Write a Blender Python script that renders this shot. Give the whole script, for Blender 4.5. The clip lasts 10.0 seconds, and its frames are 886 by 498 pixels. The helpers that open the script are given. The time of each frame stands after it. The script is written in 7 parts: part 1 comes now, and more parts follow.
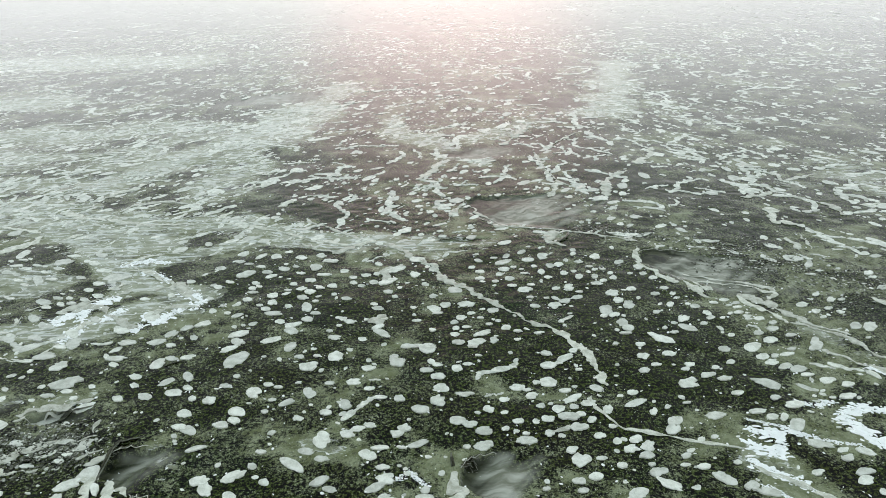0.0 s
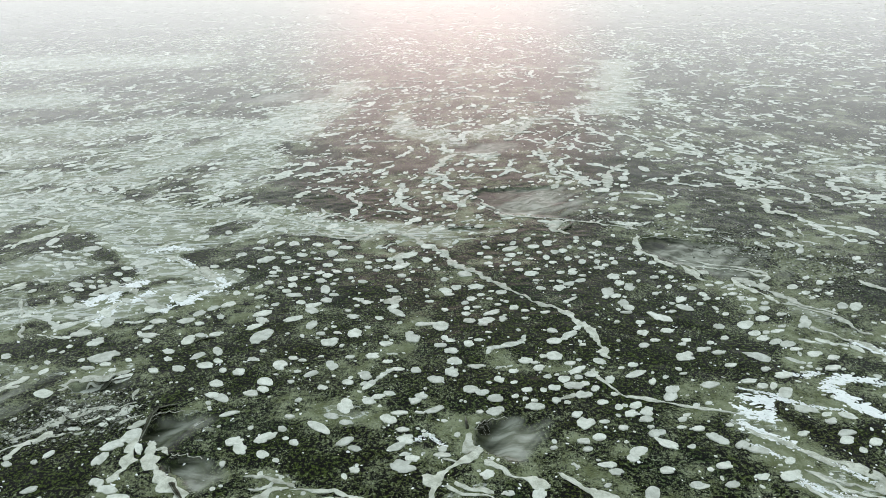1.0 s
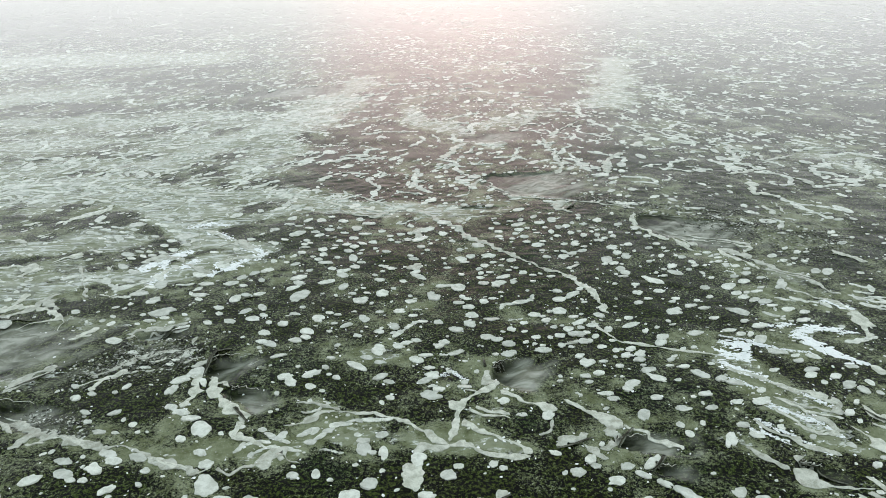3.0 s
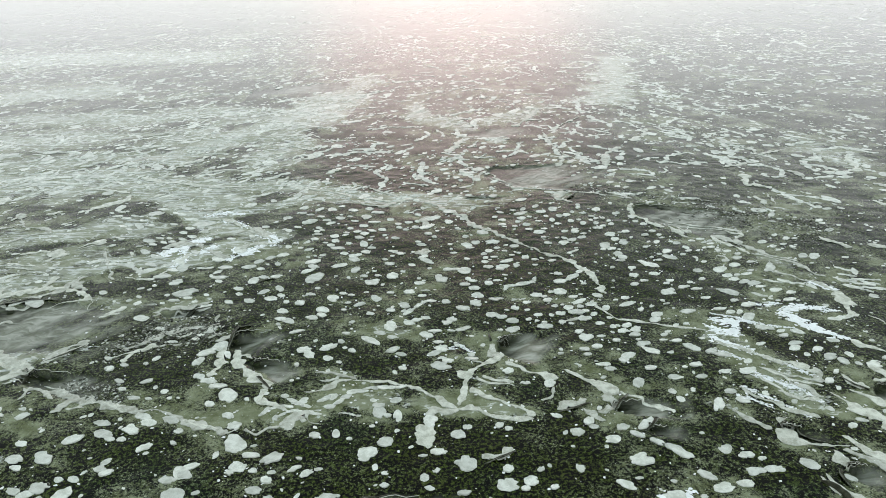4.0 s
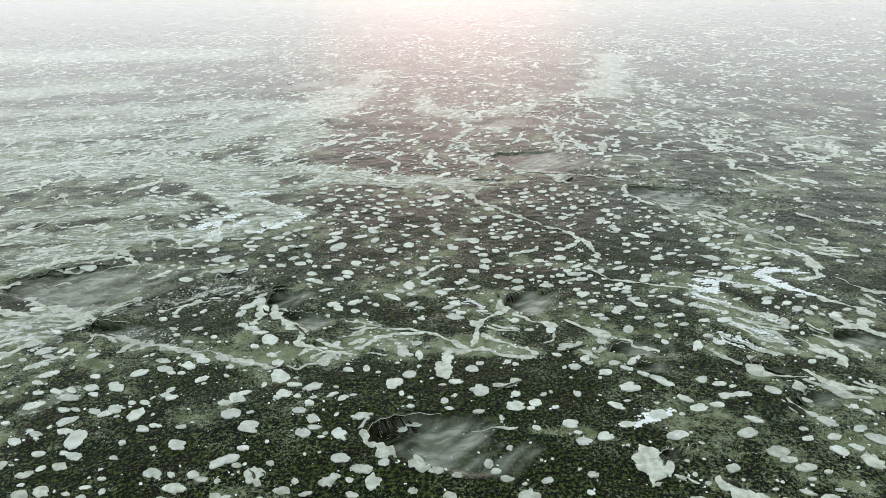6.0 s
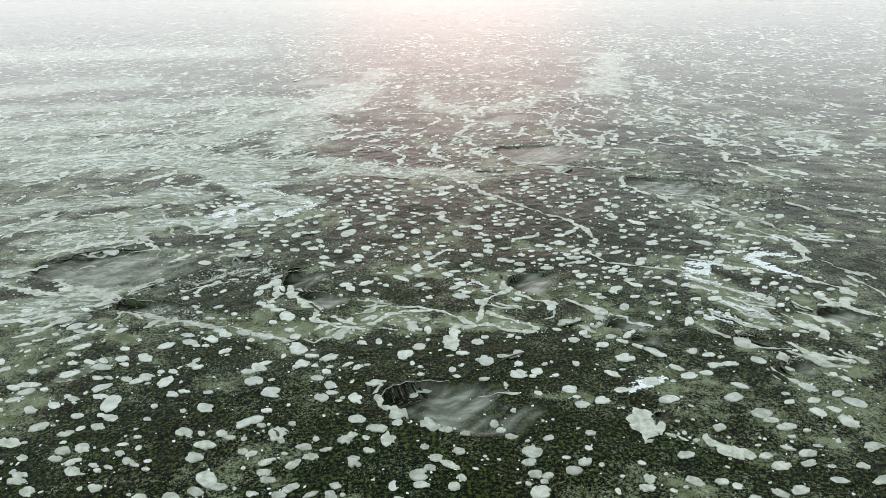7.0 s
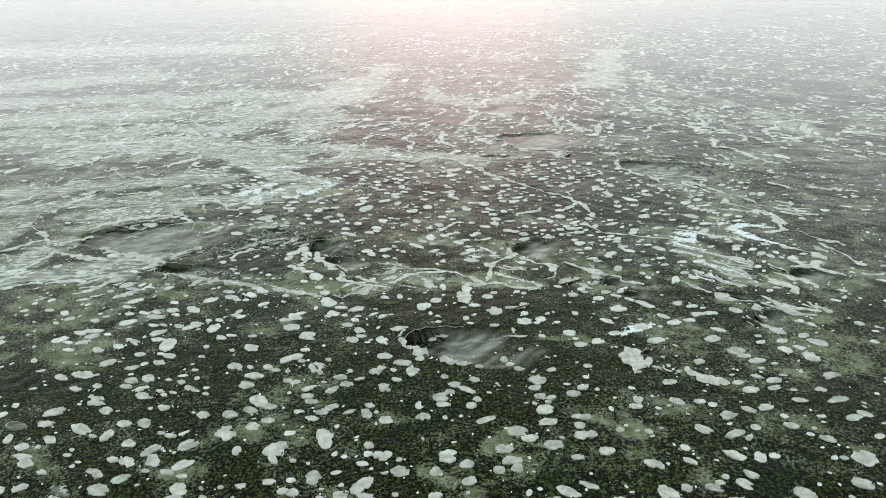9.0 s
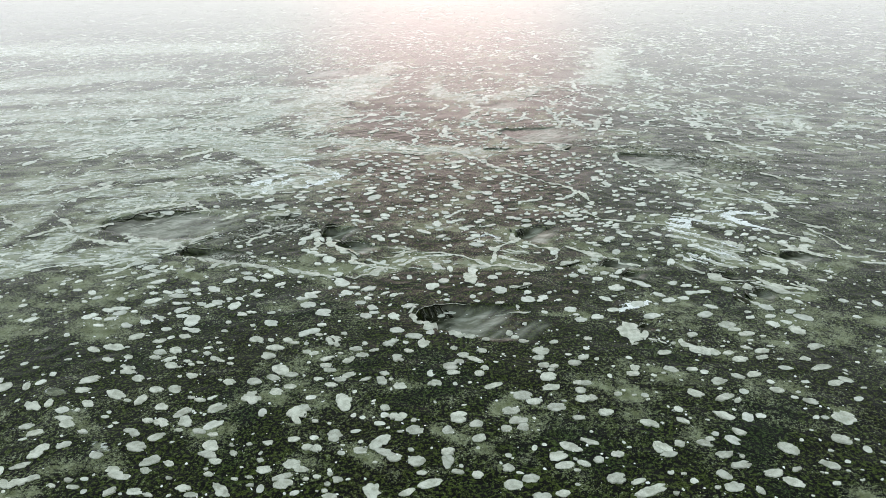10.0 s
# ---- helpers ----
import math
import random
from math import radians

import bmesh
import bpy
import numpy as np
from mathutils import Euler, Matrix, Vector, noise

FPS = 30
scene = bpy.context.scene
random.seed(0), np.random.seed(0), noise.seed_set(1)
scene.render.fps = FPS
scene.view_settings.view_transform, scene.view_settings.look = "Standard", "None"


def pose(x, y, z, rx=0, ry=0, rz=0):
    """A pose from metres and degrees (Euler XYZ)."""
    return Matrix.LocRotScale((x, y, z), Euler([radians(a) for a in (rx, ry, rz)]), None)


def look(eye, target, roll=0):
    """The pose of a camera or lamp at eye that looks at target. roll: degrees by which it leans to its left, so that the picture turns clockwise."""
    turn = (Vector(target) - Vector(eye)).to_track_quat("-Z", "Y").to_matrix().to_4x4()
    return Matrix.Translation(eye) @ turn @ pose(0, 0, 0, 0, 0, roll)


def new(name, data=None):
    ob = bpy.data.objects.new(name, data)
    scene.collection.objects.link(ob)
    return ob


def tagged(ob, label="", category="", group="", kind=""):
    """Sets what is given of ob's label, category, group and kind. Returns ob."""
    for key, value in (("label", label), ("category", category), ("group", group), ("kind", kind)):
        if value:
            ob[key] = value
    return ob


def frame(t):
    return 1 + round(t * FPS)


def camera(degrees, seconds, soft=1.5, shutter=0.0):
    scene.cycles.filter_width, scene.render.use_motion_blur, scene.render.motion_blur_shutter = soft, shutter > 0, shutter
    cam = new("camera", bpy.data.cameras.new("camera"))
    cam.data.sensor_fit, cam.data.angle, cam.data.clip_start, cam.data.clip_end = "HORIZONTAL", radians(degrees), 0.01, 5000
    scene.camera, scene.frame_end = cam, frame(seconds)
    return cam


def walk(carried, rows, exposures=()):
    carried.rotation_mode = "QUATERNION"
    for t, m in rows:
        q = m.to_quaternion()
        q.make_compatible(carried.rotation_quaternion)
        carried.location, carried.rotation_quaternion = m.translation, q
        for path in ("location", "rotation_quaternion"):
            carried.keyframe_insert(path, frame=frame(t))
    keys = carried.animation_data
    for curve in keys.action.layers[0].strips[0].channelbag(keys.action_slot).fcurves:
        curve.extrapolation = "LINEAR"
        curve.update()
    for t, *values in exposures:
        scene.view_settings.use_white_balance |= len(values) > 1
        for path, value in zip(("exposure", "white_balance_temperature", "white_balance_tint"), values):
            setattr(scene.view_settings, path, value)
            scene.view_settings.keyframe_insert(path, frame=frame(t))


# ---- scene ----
cam = camera(66.0, 10.0, soft=0.7)
PATH = [
    (0, (0.0, 0.0, 9.731), (0.003, 9.119, 5.628), -1.35),
    (1, (-0.348, -1.277, 9.811), (-0.348, 7.845, 5.713), -1.31),
    (2, (-0.65, -2.572, 9.878), (-0.652, 6.552, 5.785), -1.28),
    (3, (-0.915, -3.881, 9.932), (-0.917, 5.246, 5.844), -1.24),
    (4, (-1.154, -5.199, 9.973), (-1.156, 3.93, 5.889), -1.2),
    (5, (-1.378, -6.522, 10.0), (-1.378, 2.608, 5.922), -1.17),
    (6, (-1.598, -7.847, 10.014), (-1.595, 1.286, 5.941), -1.13),
    (7, (-1.823, -9.169, 10.015), (-1.816, -0.034, 5.947), -1.09),
    (8, (-2.066, -10.483, 10.003), (-2.053, -1.346, 5.94), -1.05),
    (9, (-2.335, -11.786, 9.977), (-2.3, -2.647, 5.919), -1.02),
    (10, (-2.643, -13.074, 9.939), (-2.585, -3.932, 5.885), -0.98),
]
walk(cam, [(t, look(eye, target, roll)) for t, eye, target, roll in PATH])

# ---- sky and sun: thin bright overcast with a low, veiled sun ahead ----
SUN_UP, SUN_TURN = 14.5, 1.0
world = bpy.data.worlds.new("sky")
scene.world = world
world.use_nodes = True
wn, wl = world.node_tree.nodes, world.node_tree.links
sky = wn.new("ShaderNodeTexSky")
sky.sky_type, sky.sun_disc = "NISHITA", False
sky.sun_elevation, sky.sun_rotation = radians(SUN_UP), radians(SUN_TURN)
sky.air_density, sky.dust_density, sky.ozone_density = 1.0, 2.0, 1.5
pale = wn.new("ShaderNodeHueSaturation")
pale.inputs["Saturation"].default_value = 0.6
veil = wn.new("ShaderNodeMix")
veil.data_type = "RGBA"
veil.inputs["Factor"].default_value = 0.945
up = wn.new("ShaderNodeSeparateXYZ")
wl.new(wn.new("ShaderNodeTexCoord").outputs["Generated"], up.inputs[0])
haze = wn.new("ShaderNodeMapRange")
haze.interpolation_type = "SMOOTHERSTEP"
for key, value in zip((1, 2, 3, 4), (-0.12, 0.72, 1.0, 0.0)):
    haze.inputs[key].default_value = value
wl.new(up.outputs[2], haze.inputs[0])
tone = wn.new("ShaderNodeMix")
tone.data_type = "RGBA"
tone.inputs[6].default_value, tone.inputs[7].default_value = (5.9, 7.2, 7.6, 1), (12.0, 12.4, 13.0, 1)
wl.new(haze.outputs[0], tone.inputs["Factor"])
# a reddish glow added round the unseen sun, to tint the far ground pink
sun_way = Vector((math.sin(radians(SUN_TURN)) * math.cos(radians(SUN_UP)), math.cos(radians(SUN_TURN)) * math.cos(radians(SUN_UP)), math.sin(radians(SUN_UP))))
toward = wn.new("ShaderNodeVectorMath")
toward.operation = "DOT_PRODUCT"
toward.inputs[1].default_value = sun_way
wl.new(up.inputs[0].links[0].from_socket, toward.inputs[0])
ring = wn.new("ShaderNodeMapRange")
ring.interpolation_type = "SMOOTHERSTEP"
for key, value in zip((1, 2, 3, 4), (0.96, 1.0, 0.0, 1.0)):
    ring.inputs[key].default_value = value
wl.new(toward.outputs["Value"], ring.inputs[0])
added_glow = wn.new("ShaderNodeMix")
added_glow.data_type, added_glow.blend_type = "RGBA", "ADD"
added_glow.inputs[7].default_value = (4.2, 0.7, 0.5, 1)
wl.new(ring.outputs[0], added_glow.inputs["Factor"])
wl.new(tone.outputs[2], added_glow.inputs[6])
wl.new(added_glow.outputs[2], veil.inputs[7])
wl.new(sky.outputs[0], pale.inputs["Color"])
wl.new(pale.outputs[0], veil.inputs[6])
wl.new(veil.outputs[2], wn["Background"].inputs[0])
wn["Background"].inputs[1].default_value = 0.13
sd = bpy.data.lights.new("sun", "SUN")
sd.energy, sd.angle, sd.color = 0.5, radians(90), (1.0, 0.90, 0.82)
sun = new("sun", sd)
sun.matrix_world = look((100 * math.sin(radians(SUN_TURN)), 100 * math.cos(radians(SUN_TURN)), 100 * math.tan(radians(SUN_UP))), (0, 0, 0))


# ---- materials ----
def nodes_of(name):
    m = bpy.data.materials.new(name)
    m.use_nodes = True
    return m, m.node_tree.nodes, m.node_tree.links, m.node_tree.nodes["Principled BSDF"]


def noise_node(n, l, coord, scale, detail=4.0, rough=0.6, stretch=None):
    t = n.new("ShaderNodeTexNoise")
    t.inputs["Scale"].default_value, t.inputs["Detail"].default_value, t.inputs["Roughness"].default_value = scale, detail, rough
    if stretch:
        mp = n.new("ShaderNodeMapping")
        mp.inputs["Scale"].default_value = stretch
        l.new(coord, mp.inputs["Vector"])
        coord = mp.outputs[0]
    l.new(coord, t.inputs["Vector"])
    return t.outputs["Fac"]


def step(n, l, value, low, high, to_low=0.0, to_high=1.0):
    r = n.new("ShaderNodeMapRange")
    r.interpolation_type = "SMOOTHSTEP"
    for k, v in zip((1, 2, 3, 4), (low, high, to_low, to_high)):
        r.inputs[k].default_value = v
    l.new(value, r.inputs[0])
    return r.outputs[0]


def blend(n, l, fac, a, b):
    x = n.new("ShaderNodeMix")
    x.data_type = "RGBA"
    l.new(fac, x.inputs["Factor"])
    for k, v in ((6, a), (7, b)):
        if isinstance(v, tuple):
            x.inputs[k].default_value = (*v, 1)
        else:
            l.new(v, x.inputs[k])
    return x.outputs[2]


def sums(n, l, op, a, b):
    x = n.new("ShaderNodeMath")
    x.operation = op
    for k, v in ((0, a), (1, b)):
        if isinstance(v, float):
            x.inputs[k].default_value = v
        else:
            l.new(v, x.inputs[k])
    return x.outputs[0]


def haze_coat(b):
    """A clear coat over a dull surface; its grazing sheen stands in for distant haze."""
    b.inputs["Specular IOR Level"].default_value = 0.0
    b.inputs["Coat Weight"].default_value = 1.0
    b.inputs["Coat IOR"].default_value = 1.14
    b.inputs["Coat Roughness"].default_value = 0.17


def ground_material():
    m, n, l, b = nodes_of("algal_mat")
    at = n.new("ShaderNodeTexCoord").outputs["Object"]

    def painted(name):
        a = n.new("ShaderNodeAttribute")
        a.attribute_name = name
        return a.outputs["Fac"]

    silt, bed, shoal, deep = painted("silt"), painted("bed"), painted("shoal"), painted("deep")
    tuft = noise_node(n, l, at, 12.0, 4.0, 0.66)
    clump = noise_node(n, l, at, 2.6, 4.0, 0.6)
    wide = noise_node(n, l, at, 0.33, 3.0, 0.55)
    grain = noise_node(n, l, at, 34.0, 3.0, 0.7)
    web = noise_node(n, l, at, 0.85, 8.0, 0.64)
    # self-shadow of the tufts put into the colour: near-black gaps, brighter tips
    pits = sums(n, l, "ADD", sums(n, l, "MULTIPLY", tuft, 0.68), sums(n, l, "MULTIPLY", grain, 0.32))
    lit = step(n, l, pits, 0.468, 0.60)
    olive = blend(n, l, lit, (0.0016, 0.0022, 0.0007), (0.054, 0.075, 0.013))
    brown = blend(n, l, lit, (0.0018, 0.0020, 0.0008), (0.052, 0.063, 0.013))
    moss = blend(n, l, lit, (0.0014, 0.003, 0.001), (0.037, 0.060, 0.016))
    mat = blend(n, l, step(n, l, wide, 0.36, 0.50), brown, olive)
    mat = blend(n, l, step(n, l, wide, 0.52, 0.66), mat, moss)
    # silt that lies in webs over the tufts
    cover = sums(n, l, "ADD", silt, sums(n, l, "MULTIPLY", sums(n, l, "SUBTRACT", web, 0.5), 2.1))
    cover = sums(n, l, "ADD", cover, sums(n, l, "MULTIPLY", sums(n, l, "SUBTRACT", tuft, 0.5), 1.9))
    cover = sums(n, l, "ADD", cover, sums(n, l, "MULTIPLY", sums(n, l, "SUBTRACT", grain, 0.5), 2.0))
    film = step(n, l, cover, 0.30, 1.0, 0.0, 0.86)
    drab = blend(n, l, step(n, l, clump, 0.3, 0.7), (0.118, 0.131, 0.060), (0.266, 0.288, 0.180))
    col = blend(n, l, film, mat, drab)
    crumbs = sums(n, l, "MULTIPLY", step(n, l, grain, 0.60, 0.68), step(n, l, cover, 0.35, 0.8, 0.0, 0.55))
    col = blend(n, l, crumbs, col, (0.50, 0.52, 0.46))
    # sheets of settled silt with lobed edges, each ringed by a line of salt
    lace = noise_node(n, l, at, 2.2, 7.0, 0.66, (0.42, 1.5, 1.0))
    lobes = noise_node(n, l, at, 0.95, 8.0, 0.66, (0.6, 1.25, 1.0))
    rise = sums(n, l, "ADD", shoal, sums(n, l, "MULTIPLY", sums(n, l, "SUBTRACT", lobes, 0.5), 2.4))
    sheet = None
    for low, thickness, ring, tint in ((0.62, 0.42, 0.45, (0.275, 0.292, 0.205)), (0.92, 0.38, 0.6, (0.38, 0.395, 0.32)), (1.22, 0.42, 0.6, (0.51, 0.525, 0.46))):
        fill = sums(n, l, "MULTIPLY", step(n, l, rise, low, low + 0.05), step(n, l, lace, 0.34, 0.62, 0.45 * thickness, thickness * 1.3))
        col = blend(n, l, fill, col, tint)
        line = sums(n, l, "MULTIPLY", step(n, l, rise, low - 0.02, low + 0.01), step(n, l, rise, low + 0.03, low + 0.10, 1.0, 0.0))
        col = blend(n, l, sums(n, l, "MULTIPLY", line, step(n, l, clump, 0.46, 0.60, 0.0, ring * 1.5)), col, (0.66, 0.675, 0.64))
        sheet = step(n, l, rise, low, low + 0.2) if sheet is None else sheet
    # combed threads of salt on the thickest silt
    comb = noise_node(n, l, at, 2.4, 4.0, 0.6, (0.5, 2.3, 1.0))
    thread = sums(n, l, "MULTIPLY", step(n, l, comb, 0.53, 0.60), step(n, l, shoal, 0.55, 0.95, 0.0, 0.75))
    col = blend(n, l, thread, col, (0.60, 0.615, 0.585))
    # mud on the floor of the hollows, drawn out along the flow
    flow = n.new("ShaderNodeCombineXYZ")
    l.new(painted("along"), flow.inputs[0])
    l.new(painted("across"), flow.inputs[1])
    swirl = n.new("ShaderNodeTexNoise")
    for key, value in (("Scale", 1.0), ("Detail", 4.0), ("Roughness", 0.55), ("Distortion", 0.5)):
        swirl.inputs[key].default_value = value
    spread = n.new("ShaderNodeMapping")
    spread.inputs["Scale"].default_value = (1.3, 3.6, 1.0)
    l.new(flow.outputs[0], spread.inputs["Vector"])
    l.new(spread.outputs[0], swirl.inputs["Vector"])
    mud = blend(n, l, step(n, l, swirl.outputs["Fac"], 0.34, 0.68), (0.155, 0.162, 0.118), (0.39, 0.395, 0.34))
    # darker mud at the steep heads, with the shade under the rim painted in
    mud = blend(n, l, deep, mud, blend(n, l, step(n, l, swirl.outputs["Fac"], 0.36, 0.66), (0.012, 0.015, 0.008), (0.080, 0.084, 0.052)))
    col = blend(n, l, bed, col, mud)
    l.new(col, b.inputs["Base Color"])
    haze_coat(b)
    b.inputs["Roughness"].default_value = 0.8
    bump = n.new("ShaderNodeBump")
    bump.inputs["Distance"].default_value = 0.035
    soft = sums(n, l, "SUBTRACT", 1.0, sums(n, l, "MAXIMUM", sums(n, l, "MAXIMUM", bed, film), sheet))
    l.new(sums(n, l, "ADD", sums(n, l, "MULTIPLY", soft, 0.8), 0.08), bump.inputs["Strength"])
    l.new(pits, bump.inputs["Height"])
    l.new(bump.outputs[0], b.inputs["Normal"])
    return m


def pale_material(name, dark, light, rough, each=0.0):
    m, n, l, b = nodes_of(name)
    at = n.new("ShaderNodeNewGeometry").outputs["Position"]
    a = noise_node(n, l, at, 5.0, 5.0, 0.6)
    c = noise_node(n, l, at, 40.0, 3.0, 0.6)
    mixed = sums(n, l, "ADD", sums(n, l, "MULTIPLY", a, 0.75), sums(n, l, "MULTIPLY", c, 0.25))
    col = blend(n, l, step(n, l, mixed, 0.36, 0.62), dark, light)
    if each:
        hsv = n.new("ShaderNodeHueSaturation")
        l.new(col, hsv.inputs["Color"])
        one = n.new("ShaderNodeObjectInfo").outputs["Random"] if each > 0 else n.new("ShaderNodeNewGeometry").outputs["Random Per Island"]
        l.new(step(n, l, one, 0.0, 1.0, 1 - abs(each), 1 + abs(each)), hsv.inputs["Value"])
        col = hsv.outputs[0]
    l.new(col, b.inputs["Base Color"])
    b.inputs["Roughness"].default_value = rough
    haze_coat(b)
    bump = n.new("ShaderNodeBump")
    bump.inputs["Distance"].default_value, bump.inputs["Strength"].default_value = 0.012, 0.5
    l.new(mixed, bump.inputs["Height"])
    l.new(bump.outputs[0], b.inputs["Normal"])
    return m


MAT = ground_material()
CRUST = pale_material("pale_crust", (0.35, 0.352, 0.285), (0.59, 0.592, 0.515), 0.8, each=0.13)
CRUST_LOOSE = pale_material("pale_crust_scattered", (0.47, 0.475, 0.41), (0.67, 0.675, 0.61), 0.8, each=-0.14)
FOAM = pale_material("salt_foam", (0.84, 0.85, 0.83), (0.93, 0.93, 0.92), 0.8)
FLECK = pale_material("white_salt", (0.74, 0.74, 0.72), (0.88, 0.88, 0.86), 0.8)
PALE_CHIP = pale_material("pale_chip", (0.20, 0.205, 0.165), (0.50, 0.505, 0.445), 0.8, each=-0.35)
CHIP = pale_material("mat_chip", (0.02, 0.022, 0.012), (0.15, 0.155, 0.12), 0.8, each=-0.6)
# dark mat, deepened so the sheets also carry the shade of torn edges
CURL = pale_material("curled_mat", (0.014, 0.014, 0.008), (0.06, 0.06, 0.038), 0.8)


# ---- smooth repeatable noise on arrays ----
def lattice(i, j, seed):
    h = (i.astype(np.int64) * 374761393 + j.astype(np.int64) * 668265263 + seed * 1442695041) & 0xFFFFFFFF
    h = ((h ^ (h >> 13)) * 1274126177) & 0xFFFFFFFF
    return ((h ^ (h >> 16)) & 0xFFFF) / 65535.0


def value_noise(x, y, seed):
    i, j = np.floor(x), np.floor(y)
    u, v = x - i, y - j
    u, v = u * u * (3 - 2 * u), v * v * (3 - 2 * v)
    a = lattice(i, j, seed) * (1 - u) + lattice(i + 1, j, seed) * u
    b = lattice(i, j + 1, seed) * (1 - u) + lattice(i + 1, j + 1, seed) * u
    return a * (1 - v) + b * v


def fbm(x, y, seed, octaves=4):
    total, size, weight = 0.0, 1.0, 0.0
    for k in range(octaves):
        total = total + value_noise(x * 2.03**k + 17.3 * k, y * 2.03**k - 9.1 * k, seed + k) * size
        weight, size = weight + size, size * 0.52
    return total / weight


def smooth(a, b, x):
    t = np.clip((x - a) / (b - a), 0, 1)
    return t * t * (3 - 2 * t)


# ---- the plan: silted bands and scoured hollows ----
BANDS, HOLLOWS = [], []


def band(x0, y0, x1, y1, reach, much):
    """A strip of ground under silt or, where much is negative, washed clean of it."""
    BANDS.append((x0, y0, x1, y1, reach, much))


def hollow(tip, tail, half, depth, bed=1.0):
    """A hollow scoured out of the mat: steep at its tip, running out towards its tail."""
    HOLLOWS.append((tip, tail, half, depth, bed))


band(0.17, 14.65, 5.21, 14.69, 1.2, -0.7)
band(0.37, 12.38, 4.4, 11.84, 0.9, -0.7)
band(6.57, 16.64, 7.24, 14.35, 0.8, -0.5)
band(-7.92, 30.5, -3, 25.74, 2.0, -0.8)
band(-6.56, 19.42, -2.37, 17.07, 1.6, -0.6)
band(1.82, 16.87, 5.51, 18.79, 1.8, -0.5)
band(6.59, 35.15, 7.74, 27.75, 1.8, -0.6)
band(8.93, 27.66, 11.91, 26.04, 1.6, -0.5)
band(-3.57, 6.81, 1.3, 5.87, 0.9, -0.8)
band(1.13, 8.43, 1.43, 6.64, 0.4, -0.7)
band(-9.03, 9.7, -7.79, 9.35, 0.6, -0.8)
band(5.21, 6.75, 6.47, 5.59, 0.5, -0.7)
band(7.3, 11.02, 7.78, 10.2, 0.6, -0.8)
band(4.74, 13.04, 6.51, 13.19, 0.7, -0.6)
band(-7.29, 0.29, -6.4, -1.32, 0.5, -0.8)
band(-3.81, 0.63, -2.99, 0.84, 0.5, -0.8)
band(0.26, -0.36, 1.86, -1.55, 0.7, -0.7)
band(3.34, -0.45, 5.71, -0.11, 0.7, -0.5)
band(-10.66, -0.83, -8.19, -1.79, 0.6, -0.6)
band(-18.19, 26.42, -12.99, 25.15, 1.1, 1.1)
band(-12.99, 25.15, -8.28, 24.27, 1.1, 1.1)
band(-8.28, 24.27, -3.77, 22.9, 1.1, 1.1)
band(-3.77, 22.9, -0.87, 22.12, 1.1, 1.1)
band(-0.87, 22.12, 1.95, 22.3, 0.7, 0.8)
band(-13.89, 16.36, -11.33, 16.25, 1.0, 1.0)
band(-11.33, 16.25, -9.65, 17.41, 1.0, 1.0)
band(-9.65, 17.41, -7.65, 18.35, 1.0, 1.0)
band(-10.14, 28.29, -9.4, 33.36, 1.8, 1.0)
band(-9.4, 33.36, -7.83, 43.19, 1.8, 1.0)
band(-7.83, 43.19, -6.73, 52.49, 1.8, 1.0)
band(-23.45, 32.58, -17.25, 35.03, 1.6, 0.95)
band(-17.25, 35.03, -9.76, 31.51, 1.6, 0.95)
band(-24.98, 29.34, -17.46, 29.58, 1.6, 0.9)
band(-16.93, 33, -14.99, 37.07, 2.2, 0.8)
band(-14.99, 37.07, -9.27, 39.69, 2.2, 0.8)
band(-10.58, 20.89, -8.08, 22.14, 1.0, 1.0)
band(-7.4, 22.6, -2.84, 21.84, 0.8, 1.05)
band(-7.23, 7.93, -6.04, 7.88, 0.65, 0.95)
band(-6.04, 7.88, -4.41, 7.83, 0.65, 0.95)
band(-3.87, 8.34, -1.6, 8.54, 0.6, 0.95)
band(-1.6, 8.54, 0.61, 7.91, 0.6, 0.95)
band(-0.81, 9.08, 0.28, 9.04, 0.6, 0.8)
band(-4.81, 7.58, -7, 8.18, 0.4, 0.9)
band(-10.74, 10.75, -13.86, 10.87, 0.5, 0.7)
band(-16.78, 14.13, -14.07, 15.91, 1.2, 0.9)
band(-14.07, 15.91, -11.25, 16.83, 1.2, 0.9)
band(6.33, 11.09, 6.72, 9.09, 0.8, 1.0)
band(6.72, 9.09, 7.58, 7.92, 0.8, 1.0)
band(6.69, 9.4, 7.82, 8.75, 0.7, 1.0)
band(4.44, 8.31, 5.43, 7.73, 0.5, 0.7)
band(7.55, 6.43, 8.62, 5.52, 0.6, 0.6)
band(4.04, 7.03, 2.33, 5.73, 0.35, 0.5)
band(0.47, 4.61, 1.77, 4.39, 0.3, 0.8)
band(-4.25, 11.6, -2.31, 11.53, 0.6, 0.75)
band(-6.5, 11.51, -5.71, 10.64, 0.4, 0.8)
band(-2.95, 39.76, -0.57, 35.23, 1.3, 1.0)
band(-0.57, 35.23, 1.4, 32.47, 1.3, 1.0)
band(1.84, 35.57, 5.38, 39.64, 1.0, 0.9)
band(9.59, 40.64, 15.27, 59.97, 2.0, 1.1)
band(13.43, 40.99, 16.56, 35.4, 1.0, 0.7)
band(16.56, 35.4, 18.72, 31.52, 1.0, 0.7)
band(17.77, 30.23, 18.63, 26.96, 1.3, 0.8)
band(14.78, 27.24, 19.97, 29.19, 1.2, 0.6)
band(2.1, 24.19, 4.39, 22.41, 0.7, 0.5)
band(-9.68, 13.17, -8.36, 13.78, 0.6, 0.8)
band(7.29, 13.16, 8.7, 13.33, 0.5, 0.5)
